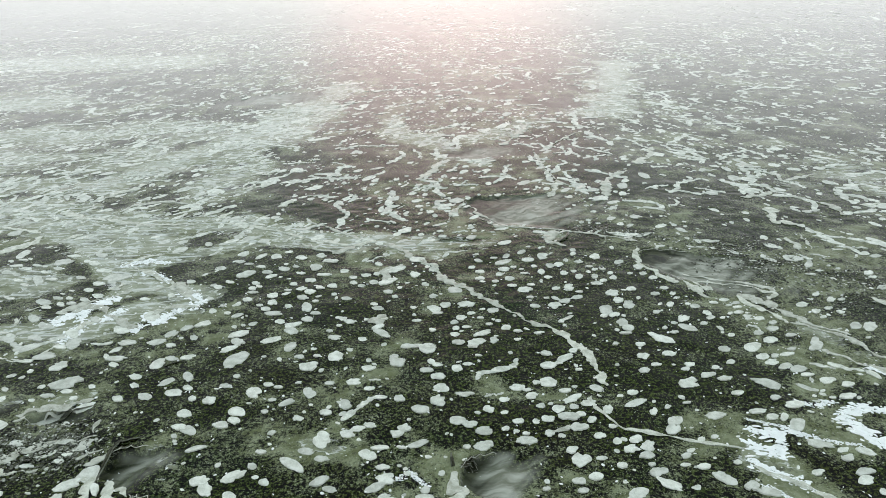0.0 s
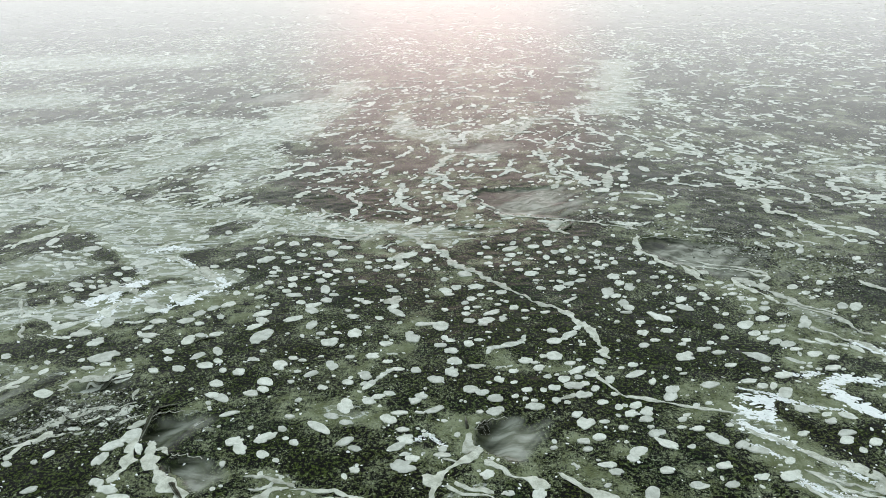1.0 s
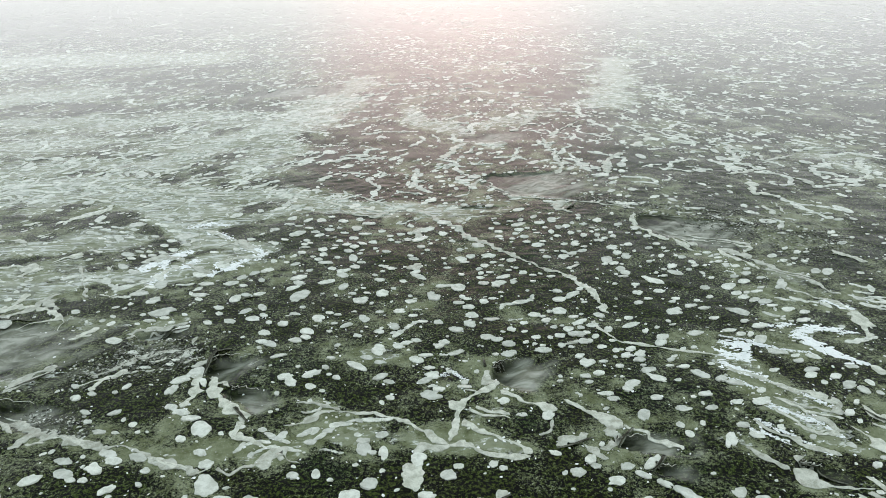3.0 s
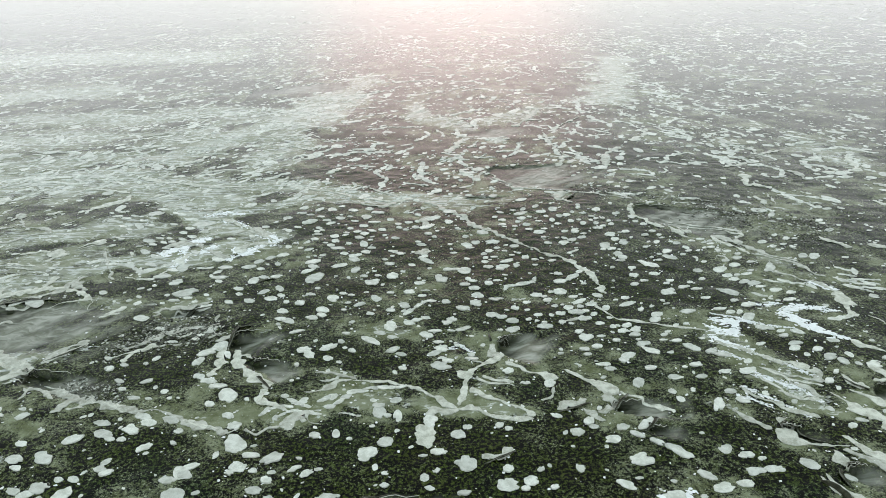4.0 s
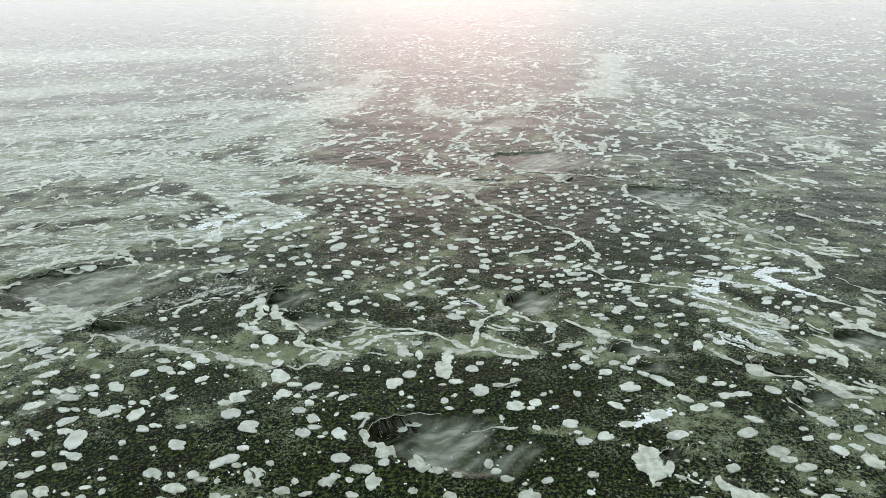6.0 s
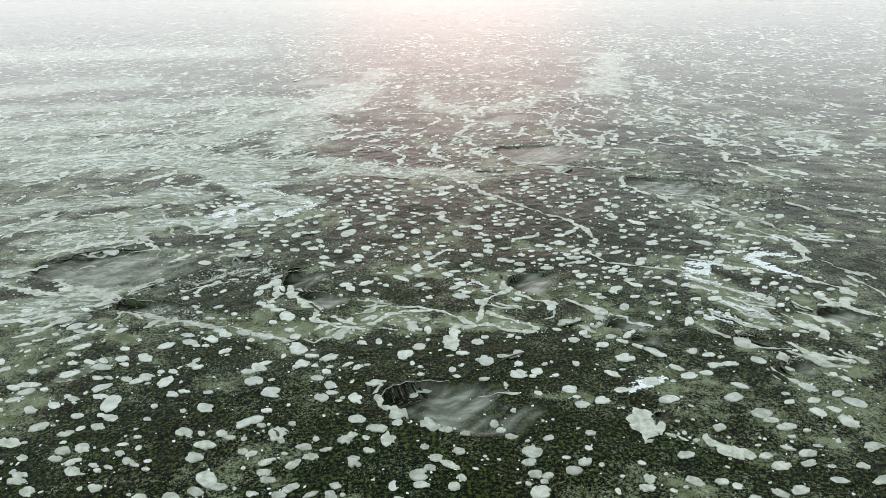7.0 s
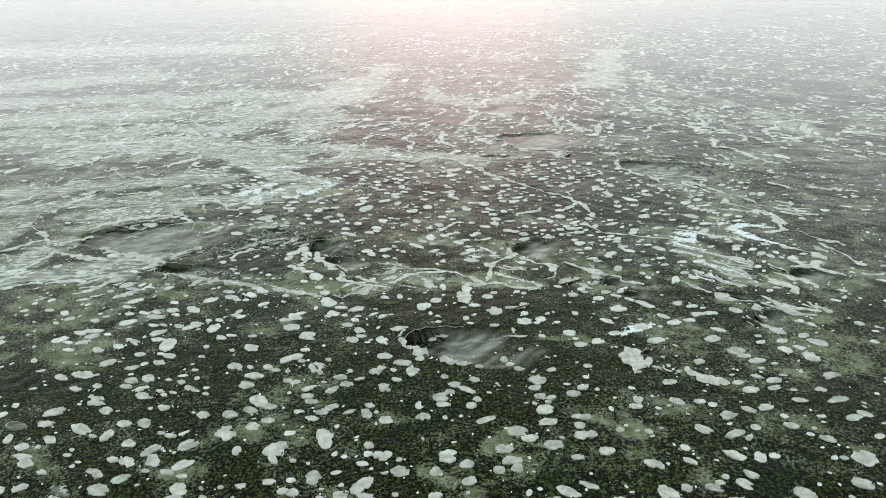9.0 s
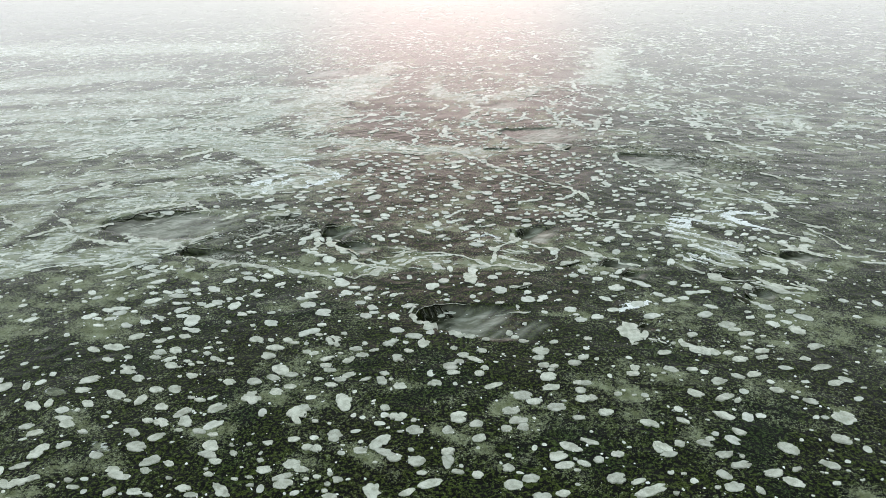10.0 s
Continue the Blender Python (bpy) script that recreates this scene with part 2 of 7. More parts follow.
band(9.69, 15.88, 10.7, 14.45, 0.5, 0.7)
band(-17.79, 8.16, -15.5, 9.47, 1.0, 1.0)
band(-15.5, 9.47, -12.76, 10.37, 1.0, 1.0)
band(-17.65, 10.07, -16.11, 12.22, 1.2, 0.9)
band(-19.25, 10.67, -19.32, 15.01, 1.2, 0.8)
band(-12.37, 3.85, -10.74, 6.21, 0.5, 0.55)
band(-6.99, 0.73, -6.21, 0.26, 0.35, 0.6)
band(-4.97, -0.99, -3.89, -2.24, 0.3, 0.6)
band(-2.73, -0.67, -1.76, -1.45, 0.3, 0.6)
band(2.78, 0.65, 2.92, -1.93, 0.4, 0.5)
band(5.05, 0.81, 6.06, -0.93, 0.4, 0.5)
band(-4.66, 0.89, -2.99, 1.07, 0.35, 0.55)
band(-12.57, 1.14, -9.63, -1.76, 0.35, 0.5)
# wide silt on the left, whose pale colour also stands in for haze
band(-25.68, 26.39, -16.52, 25.77, 2.2, 1.1)
band(-16.52, 25.77, -10.91, 22.8, 2.2, 1.1)
band(-21.64, 18.53, -16.39, 19.5, 1.4, 1.05)
band(-16.39, 19.5, -12.42, 19.61, 1.4, 1.05)
band(-13.04, 22.93, -7.98, 18.71, 0.9, 1.1)
band(-34.21, 32.51, -21.57, 34.18, 3.0, 1.0)
band(-22.81, 23.51, -17.26, 24.83, 2.0, 1.0)
band(-42.71, 43.62, -27.15, 48.71, 4.0, 1.0)
band(-58.34, 67.44, -25.27, 65.95, 7.0, 0.9)
band(-14.19, 10.55, -12.32, 9.83, 0.5, 1.0)
band(-12.16, 13.62, -7.78, 12.55, 0.6, 0.65)
band(-11.73, 10.68, -10.15, 10.85, 0.5, 0.6)
band(-3.69, 8.93, 0.52, 8.24, 0.8, 0.75)
band(-15.16, 29.02, -10.99, 36.14, 2.2, 1.15)
band(-10.99, 36.14, -8.09, 44.85, 2.2, 1.15)
band(-22.0, 15.5, -13.5, 16.8, 1.4, 0.95)
band(-20.5, 8.8, -13.2, 9.6, 1.1, 0.95)
band(-30.0, 29.5, -20.0, 28.5, 1.4, 0.95)
band(-40.0, 38.0, -13.0, 40.0, 3.0, 0.95)

hollow((0.9, 26.1), (5.6, 24.6), 2.3, 0.07, 0.97)
hollow((6.55, 20.9), (10.2, 18.5), 1.5, 0.09, 0.98)
hollow((0.25, 10.8), (1.6, 10.4), 0.85, 0.2, 1.0)
hollow((-3.4, 4.6), (-0.1, 3.9), 1.15, 0.3, 0.9)
hollow((-16.2, 12.6), (-10.9, 12.1), 1.75, 0.1, 1.0)
hollow((-12.19, 9.76), (-9.48, 8.77), 0.55, 0.15, 0.6)
hollow((-7.21, 11.36), (-5.92, 10.89), 0.75, 0.25, 0.8)
hollow((-6.3, 10.17), (-4.93, 9.3), 0.45, 0.15, 0.8)
hollow((2.71, 7.88), (4.42, 7.77), 0.42, 0.14, 0.9)
hollow((9.34, 8.55), (9.86, 7.57), 0.6, 0.14, 0.9)
hollow((6.33, 7.14), (7.04, 6.5), 0.25, 0.15, 0.2)
hollow((7.07, 5.74), (7.71, 5.25), 0.4, 0.2, 0.8)
hollow((3.36, 7.1), (4.11, 6.78), 0.25, 0.15, 0.5)
hollow((3, 3.74), (3.5, 3.61), 0.22, 0.1, 0.2)
hollow((0.15, 32.97), (3.46, 33.7), 1.0, 0.03, 0.9)
hollow((-15.63, 47.06), (-7.81, 48.05), 2.0, 0.03, 0.9)
hollow((-0.17, 22.43), (1.94, 22.15), 0.3, 0.05, 0.0)
hollow((-9.65, 12.65), (-8.16, 12.9), 0.35, 0.2, 0.3)


def hollow_frame(h, x, y):
    (ax, ay), (bx, by), half, depth, bed = h
    dx, dy = bx - ax, by - ay
    long = math.hypot(dx, dy)
    u = ((x - ax) * dx + (y - ay) * dy) / long**2
    v = (-(x - ax) * dy + (y - ay) * dx) / long / half
    v = v + 0.28 * (value_noise(u * 3.1 + ax, ay + 0 * u, 5) - 0.5) + 0.34 * (fbm(x * 2.6, y * 2.6, 15, 3) - 0.5)
    return u, v


def relief(x, y):
    """Height, silt, bare bed and settled sheets of the ground at arrays of places."""
    z = 0.10 * (fbm(x * 0.22, y * 0.22, 3, 3) - 0.5) + 0.05 * (fbm(x * 0.9, y * 0.9, 9, 3) - 0.5)
    far = smooth(25, 90, np.hypot(x, y))
    z = z * (1 - far)
    tufts = (fbm(x * 5.0, y * 5.0, 21, 2) - 0.5) * 0.035
    patchy = fbm(x * 0.30 - 0.1 * y, y * 0.5, 40, 4)
    silt = 0.04 + smooth(0.42, 0.66, patchy) * 0.42
    silt = silt + smooth(0.50, 0.68, fbm(x * 0.9, y * 1.5, 61, 3)) * 0.26
    silt = np.minimum(silt + 0.24 * smooth(1.0, 10.0, y), 0.70)
    wander_x, wander_y = (fbm(x * 0.5, y * 0.5, 77, 3) - 0.5) * 2.2, (fbm(x * 0.5, y * 0.5, 99, 3) - 0.5) * 2.2
    shoal = np.zeros_like(z)
    for x0, y0, x1, y1, reach, much in BANDS:
        px, py = x + wander_x * min(reach, 1.5), y + wander_y * min(reach, 1.5)
        dx, dy = x1 - x0, y1 - y0
        t = np.clip(((px - x0) * dx + (py - y0) * dy) / (dx * dx + dy * dy), 0, 1)
        d = np.hypot(px - x0 - t * dx, py - y0 - t * dy) / reach
        mask = 1 - smooth(0.35, 1.3, d)
        silt = np.maximum(silt, much * mask) if much > 0 else silt * (1 + much * mask)
        shoal = np.maximum(shoal, much * (1 - smooth(0.1, 1.5, d))) if much > 0 else shoal * (1 + much * mask)
    torn = fbm(x * 1.5 + 0.4 * y, y * 1.9, 131, 5)
    silt = silt * (0.5 + 0.85 * smooth(0.32, 0.62, torn))
    bare, deep, along, across = (np.zeros_like(z) for _ in range(4))
    finger = fbm(x * 0.7 + y * 0.7, (y - x) * 2.6, 171, 4)
    for n, h in enumerate(HOLLOWS):
        u, v = hollow_frame(h, x, y)
        (tip, tail, half, depth, bed) = h
        width = np.clip(u, 0, 1) ** 0.36 * 1.05
        side = np.abs(v) / np.maximum(width, 0.05)
        inside = (1 - smooth(0.78, 1.0, side)) * smooth(0.0, 0.05, u)
        z = z - depth * inside * (1 - smooth(0.25, 1.05, u))
        here = bed * inside * smooth(0.0, 0.10, u - 0.04 * v) * (1 - smooth(0.55, 1.15, u + 0.9 * (finger - 0.5) + 0.15 * np.abs(v)))
        # mask for the dark mud and painted shade at the head
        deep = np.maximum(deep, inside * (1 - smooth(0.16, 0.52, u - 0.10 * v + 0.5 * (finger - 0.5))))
        mine = here > bare
        long = math.hypot(tail[0] - tip[0], tail[1] - tip[1])
        along, across = np.where(mine, u * long + 7.0 * n, along), np.where(mine, (v - 0.35 * np.clip(u, 0, 1) ** 2) * half * (1.3 - 0.5 * np.clip(u, 0, 1)), across)
        bare = np.maximum(bare, here)
        silt = silt * (1 - inside * (1 - smooth(0.5, 1.1, u)))
    z = z + tufts * (1 - bare) * (1 - np.clip(silt, 0, 1) * 0.6) * (1 - far)
    # silt evened to one value far off, so the ground colour imitates haze
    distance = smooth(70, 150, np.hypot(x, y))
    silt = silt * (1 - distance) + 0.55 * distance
    return z, silt, bare, shoal * (1 - bare) * (0.6 + 0.4 * np.maximum(smooth(9, 17, y), smooth(-8.5, -10.5, x))), deep, along, across


TX, TY = np.arange(-40, 40.01, 0.1), np.arange(-6, 60.01, 0.1)
TABLE, _, BARE, *_ = (a.reshape(len(TY), len(TX)) for a in relief(*(a.ravel() for a in np.meshgrid(TX, TY))))


def height(x, y):
    i, j = int(round((x + 40) / 0.1)), int(round((y + 6) / 0.1))
    if 0 <= i < len(TX) and 0 <= j < len(TY):
        return float(TABLE[j, i])
    return 0.0


def mesh_from(name, verts, faces, material, smooth_faces=True, level_past=None):
    me = bpy.data.meshes.new(name)
    me.from_pydata(verts, [], faces)
    me.materials.append(material)
    if smooth_faces:
        me.polygons.foreach_set("use_smooth", [level_past is None or verts[f[0]][1] < level_past for f in faces])
    me.update()
    return me


# ---- ground: one sheet, fine where the camera passes, to the horizon ----
def graded(low, high, fine):
    mid = np.arange(low, high + fine / 2, fine)
    out, size = [], fine
    while sum(out) < 3000:
        size *= 1.055
        out.append(size)
    run = np.cumsum(out)
    return np.concatenate([low - run[::-1], mid, high + run])


def ground():
    xs, ys = graded(-15.0, 14.0, 0.085), graded(-4.5, 27.0, 0.085)
    X, Y = np.meshgrid(xs, ys)
    Z, silt, bare, shoal, deep, along, across = relief(X.ravel(), Y.ravel())
    nx, ny = len(xs), len(ys)
    me = bpy.data.meshes.new("ground")
    me.vertices.add(nx * ny)
    me.vertices.foreach_set("co", np.stack([X.ravel(), Y.ravel(), Z], -1).ravel())
    i = (np.arange(ny - 1)[:, None] * nx + np.arange(nx - 1)[None, :]).ravel()
    quads = np.stack([i, i + 1, i + nx + 1, i + nx], -1)
    me.loops.add(quads.size)
    me.loops.foreach_set("vertex_index", quads.ravel())
    me.polygons.add(len(quads))
    me.polygons.foreach_set("loop_start", np.arange(len(quads)) * 4)
    me.polygons.foreach_set("use_smooth", np.ones(len(quads), bool))
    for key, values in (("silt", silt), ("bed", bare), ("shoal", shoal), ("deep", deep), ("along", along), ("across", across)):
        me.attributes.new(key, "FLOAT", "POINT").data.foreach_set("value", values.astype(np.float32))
    me.update()
    me.validate()
    me.materials.append(MAT)
    tagged(new("ground", me), "dark olive algal mat with thin grey-green silt on a broad flat", "ground", kind="structure")


ground()


# ---- crust patches ----
def blob(rng, ra, rb, turn, bite, points=30, rise=0.03):
    """A thin slab with an uneven outline and a slightly raised rim, as vertices round its middle and faces."""
    waves = [(k, rng.gauss(0, 0.17 / k**1.0), rng.uniform(0, 2 * math.pi)) for k in range(1, 7 if points < 20 else 13)]
    at = rng.uniform(-0.7, 0.7) - radians(turn)
    dents = [(at, rng.uniform(0.4, 0.65), rng.uniform(0.35, 0.6))] if bite else []
    for _ in range(rng.choice((0, 1, 1, 2))):
        dents.append((rng.gauss(0, 1.1) - radians(turn), rng.uniform(0.12, 0.42), rng.uniform(0.14, 0.42)))
    tail = (rng.uniform(0, 6.28), rng.uniform(0.1, 0.35)) if rng.random() < 0.3 else None
    c, s = math.cos(radians(turn)), math.sin(radians(turn))
    hang = rng.uniform(0, 6.28)
    rings, verts, faces = ((1.0, -2.4), (0.992, 0.75), (0.965, 1.05), (0.9, 0.95), (0.45, 0.85)), [], []
    reach = []
    for k in range(points):
        q = 2 * math.pi * k / points
        r = 1 + sum(w * math.cos(n * q + p) for n, w, p in waves)
        for place, deep, wide in dents:
            off = abs((q - place + math.pi) % (2 * math.pi) - math.pi)
            r *= 1 - deep * max(0.0, 1 - (off / wide) ** 2)
        if tail:
            off = abs((q - tail[0] + math.pi) % (2 * math.pi) - math.pi)
            r += tail[1] * max(0.0, 1 - off / 0.45) ** 1.5
        x, y = ra * r * math.cos(q), rb * r * math.sin(q)
        reach.append((1.04 * (c * x - s * y), 0.92 * (s * x + c * y), 1 + 0.55 * math.cos(q - hang)))
    for grow, lift in rings:
        verts.extend((x * grow, y * grow, rise * lift * (edge if lift > 0 else 1)) for x, y, edge in reach)
    verts.append((0.0, 0.0, rise * 0.85))
    n = len(rings)
    for a in range(n - 1):
        for k in range(points):
            j = (k + 1) % points
            faces.append((a * points + k, a * points + j, (a + 1) * points + j, (a + 1) * points + k))
    faces += [((n - 1) * points + k, (n - 1) * points + (k + 1) % points, n * points) for k in range(points)]
    return verts, faces


rng = random.Random(4)
PATCHES, TORN, LOOSE = [], [], ([], [])


def patch(x, y, ra, rb, turn=0, bite=False):
    """A pale crust patch: those by the nearer shore of the plan are things, the many beyond are joined."""
    PATCHES.append((x, y, max(ra, rb)))
    if bite:
        TORN.append((x, y, ra, rb))
    z = height(x, y) + 0.012
    if y < NEAR_ROW:
        ob = new("crust_patch", mesh_from("crust_patch", *blob(rng, ra, rb, turn, bite, points=46, rise=rng.uniform(0.008, 0.018)), CRUST))
        ob.location = (x, y, z)
        look_of = "notched pale grey crust patch lying on dark algal mat" if bite else "elongated pale grey crust patch on dark algal mat" if ra > 1.9 * rb else "rounded pale grey crust patch lying on dark algal mat" if ra > 0.13 else "small pale grey crust patch lying on dark algal mat"
        tagged(ob, look_of, "crust patch", "crust patches on the mat")
        ob.rotation_euler = (rng.uniform(-0.03, 0.03), rng.uniform(-0.03, 0.03), 0)
    else:
        verts, faces = blob(rng, ra, rb, turn, bite, points=28, rise=rng.uniform(0.008, 0.018))
        first = len(LOOSE[0])
        LOOSE[0].extend((x + a, y + b, z + c) for a, b, c in verts)
        LOOSE[1].extend(tuple(first + i for i in f) for f in faces)


NEAR_ROW = 3.63
patch(3.62, -2.77, 0.11, 0.08, 104)
patch(1.95, -2.76, 0.06, 0.05, 48)
patch(-0.71, -2.75, 0.18, 0.11, 3)
patch(-0.27, -2.69, 0.13, 0.11, 25)
patch(1.47, -2.67, 0.32, 0.13, 26)
patch(-4.93, -2.65, 0.14, 0.09, 173)
patch(3.16, -2.65, 0.2, 0.13, 20)
patch(2.83, -2.64, 0.07, 0.05, 32)
patch(1.69, -2.63, 0.1, 0.08, 31)
patch(-3.36, -2.6, 0.18, 0.08, 37)
patch(4.37, -2.56, 0.2, 0.12, 144)
patch(-4.07, -2.55, 0.22, 0.19, 111, True)
patch(-7.7, -2.55, 0.14, 0.07, 171)
patch(-8.56, -2.53, 0.1, 0.06, 167)
patch(-5.03, -2.5, 0.06, 0.05, 143)
patch(-7.12, -2.44, 0.2, 0.11, 114)
patch(1.28, -2.43, 0.17, 0.07, 24)
patch(-8.86, -2.43, 0.16, 0.1, 151)
patch(-9.35, -2.41, 0.14, 0.09, 37)
patch(-1.23, -2.41, 0.19, 0.16, 10)
patch(-7.14, -2.39, 0.27, 0.11, 133)
patch(-7.87, -2.39, 0.15, 0.1, 160)
patch(-2.91, -2.38, 0.27, 0.11, 25)
patch(3.08, -2.32, 0.17, 0.1, 139)
patch(-5.01, -2.31, 0.07, 0.06, 130)
patch(0.89, -2.31, 0.21, 0.16, 18, True)
patch(-5.9, -2.3, 0.19, 0.14, 159)
patch(4.1, -2.3, 0.2, 0.12, 17)
patch(-6.58, -2.28, 0.08, 0.04, 171)
patch(-10.19, -2.27, 0.13, 0.05, 175)
patch(-0.85, -2.23, 0.17, 0.12, 4)
patch(2.3, -2.22, 0.06, 0.04, 25)
patch(4.63, -2.21, 0.11, 0.06, 18)
patch(-10.66, -2.19, 0.09, 0.05, 154)
patch(-4.82, -2.19, 0.11, 0.08, 170)
patch(-5.47, -2.15, 0.07, 0.05, 160)
patch(-11.68, -2.11, 0.17, 0.09, 146)
patch(-1.92, -2.1, 0.12, 0.11, 73)
patch(5.34, -2.1, 0.18, 0.11, 142)
patch(-6.94, -2.08, 0.07, 0.04, 165)
patch(-5.25, -2.08, 0.08, 0.05, 169)
patch(-11.41, -2.07, 0.19, 0.13, 32)
patch(-3.09, -2.07, 0.1, 0.07, 176)
patch(-8.31, -2.06, 0.07, 0.04, 162)
patch(-5.94, -2.06, 0.21, 0.09, 25)
patch(-6.65, -2.05, 0.07, 0.04, 165)
patch(-10.38, -2.05, 0.1, 0.06, 154)
patch(0.13, -2.04, 0.07, 0.05, 8)
patch(-2.33, -2.04, 0.12, 0.08, 179)
patch(-4.99, -2.02, 0.07, 0.05, 161)
patch(3.5, -2.02, 0.19, 0.12, 16)
patch(-7.52, -1.96, 0.11, 0.07, 158)
patch(-11.18, -1.96, 0.15, 0.09, 29)
patch(-9.37, -1.96, 0.23, 0.13, 163)
patch(-1.27, -1.93, 0.13, 0.11, 8)
patch(-0.08, -1.9, 0.2, 0.11, 2)
patch(-5.6, -1.88, 0.14, 0.09, 170)
patch(0.31, -1.86, 0.15, 0.07, 148)
patch(-6.41, -1.84, 0.16, 0.11, 162)
patch(-8.87, -1.83, 0.13, 0.08, 161)
patch(-7.62, -1.79, 0.05, 0.04, 148)
patch(-9.56, -1.77, 0.15, 0.09, 160)
patch(3.67, -1.76, 0.07, 0.05, 27)
patch(0.62, -1.75, 0.12, 0.09, 23)
patch(-3.23, -1.73, 0.18, 0.16, 166)
patch(-2.55, -1.71, 0.21, 0.13, 89)
patch(-5.81, -1.71, 0.19, 0.15, 150)
patch(3.33, -1.7, 0.18, 0.12, 21)
patch(1.09, -1.62, 0.14, 0.1, 12)
patch(2.15, -1.62, 0.17, 0.09, 5)
patch(-0.19, -1.6, 0.19, 0.16, 25)
patch(-8.46, -1.6, 0.12, 0.08, 142)
patch(-3.66, -1.59, 0.17, 0.12, 173)
patch(4.75, -1.56, 0.25, 0.16, 138)
patch(-11.61, -1.56, 0.17, 0.09, 25)
patch(-6.54, -1.55, 0.08, 0.06, 156)
patch(-7.48, -1.54, 0.14, 0.09, 166)
patch(-8.91, -1.53, 0.21, 0.14, 42)
patch(-3.89, -1.41, 0.25, 0.1, 148)
patch(-2.57, -1.39, 0.14, 0.14, 157)
patch(2.15, -1.38, 0.21, 0.12, 134)
patch(2.03, -1.38, 0.2, 0.13, 62)
patch(-7.73, -1.35, 0.19, 0.13, 158)
patch(-3.34, -1.35, 0.07, 0.05, 174)
patch(-4.44, -1.34, 0.15, 0.11, 170)
patch(-7.17, -1.33, 0.1, 0.07, 134)
patch(6.02, -1.33, 0.22, 0.15, 134)
patch(0.11, -1.32, 0.25, 0.12, 144)
patch(-10.14, -1.32, 0.16, 0.1, 154)
patch(3.04, -1.3, 0.17, 0.1, 138)
patch(2.53, -1.28, 0.13, 0.1, 37)
patch(-5.41, -1.22, 0.13, 0.11, 131)
patch(3.2, -1.19, 0.11, 0.07, 12)
patch(-5.6, -1.18, 0.12, 0.1, 152)
patch(0.55, -1.17, 0.19, 0.08, 148)
patch(-11.52, -1.1, 0.22, 0.17, 84)
patch(-7.29, -1.06, 0.07, 0.04, 120)
patch(-4.02, -1.06, 0.29, 0.15, 46)
patch(-9.38, -1.05, 0.25, 0.16, 146)
patch(-7.7, -1.04, 0.21, 0.15, 139)
patch(3.95, -1.04, 0.16, 0.09, 139)
patch(-6.91, -1.03, 0.07, 0.05, 133)
patch(-6.49, -1, 0.11, 0.08, 156)
patch(-1.86, -0.97, 0.14, 0.13, 13)
patch(-11.02, -0.93, 0.15, 0.1, 37)
patch(-5.97, -0.89, 0.12, 0.09, 164)
patch(-9.06, -0.8, 0.18, 0.11, 36)
patch(-5.07, -0.78, 0.2, 0.16, 158)
patch(-3.6, -0.73, 0.06, 0.05, 159)
patch(-7.8, -0.7, 0.11, 0.07, 165)
patch(-2.5, -0.7, 0.13, 0.13, 166)
patch(-3.27, -0.69, 0.19, 0.17, 169)
patch(-1.2, -0.68, 0.12, 0.12, 46)
patch(-0.81, -0.65, 0.15, 0.12, 75)
patch(2.05, -0.6, 0.22, 0.11, 145)
patch(-8.14, -0.59, 0.15, 0.1, 163)
patch(6.46, -0.58, 0.28, 0.2, 119)
patch(-9.67, -0.55, 0.19, 0.12, 153)
patch(-8.58, -0.54, 0.09, 0.05, 165)
patch(2.83, -0.52, 0.15, 0.08, 139)
patch(-11.9, -0.5, 0.18, 0.1, 21)
patch(-10.82, -0.49, 0.12, 0.07, 156)
patch(-1.86, -0.48, 0.15, 0.13, 6)
patch(3.84, -0.4, 0.22, 0.14, 131)
patch(-0.92, -0.38, 0.21, 0.14, 3)
patch(-3.31, -0.33, 0.07, 0.07, 163)
patch(0.5, -0.33, 0.14, 0.09, 5)
patch(-5.56, -0.29, 0.08, 0.06, 149)
patch(-2.25, -0.24, 0.21, 0.21, 84, True)
patch(-9.14, -0.24, 0.21, 0.14, 139)
patch(-8.55, -0.24, 0.21, 0.14, 139)
patch(-12.22, -0.23, 0.16, 0.1, 27)
patch(-3.69, -0.2, 0.2, 0.17, 163)
patch(-11.31, -0.2, 0.19, 0.11, 158)
patch(-9.47, -0.15, 0.14, 0.09, 155)
patch(1.18, -0.14, 0.17, 0.13, 22)
patch(-6.06, -0.06, 0.31, 0.2, 110, True)
patch(-1.05, -0.03, 0.19, 0.17, 16)
patch(-11.51, 0, 0.21, 0.12, 157)
patch(0.06, 0.03, 0.21, 0.16, 8)
patch(-10.53, 0.03, 0.09, 0.05, 168)
patch(6.05, 0.03, 0.18, 0.11, 141)
patch(4.34, 0.11, 0.1, 0.07, 24)
patch(-4.01, 0.13, 0.12, 0.11, 117)
patch(-8.79, 0.15, 0.22, 0.14, 49)
patch(-5.89, 0.21, 0.15, 0.12, 153)
patch(4.07, 0.25, 0.27, 0.11, 31)
patch(-8.02, 0.25, 0.23, 0.15, 59)
patch(-7.92, 0.27, 0.17, 0.09, 25)
patch(-0.43, 0.3, 0.19, 0.12, 3)
patch(-11.3, 0.31, 0.08, 0.05, 143)
patch(0.73, 0.35, 0.17, 0.14, 23)
patch(-9.33, 0.36, 0.18, 0.12, 154)
patch(-4.95, 0.38, 0.34, 0.2, 101, True)
patch(0.94, 0.41, 0.14, 0.12, 40)
patch(3.47, 0.47, 0.21, 0.12, 135)
patch(5.47, 0.48, 0.17, 0.1, 141)
patch(-12.5, 0.54, 0.25, 0.14, 140)
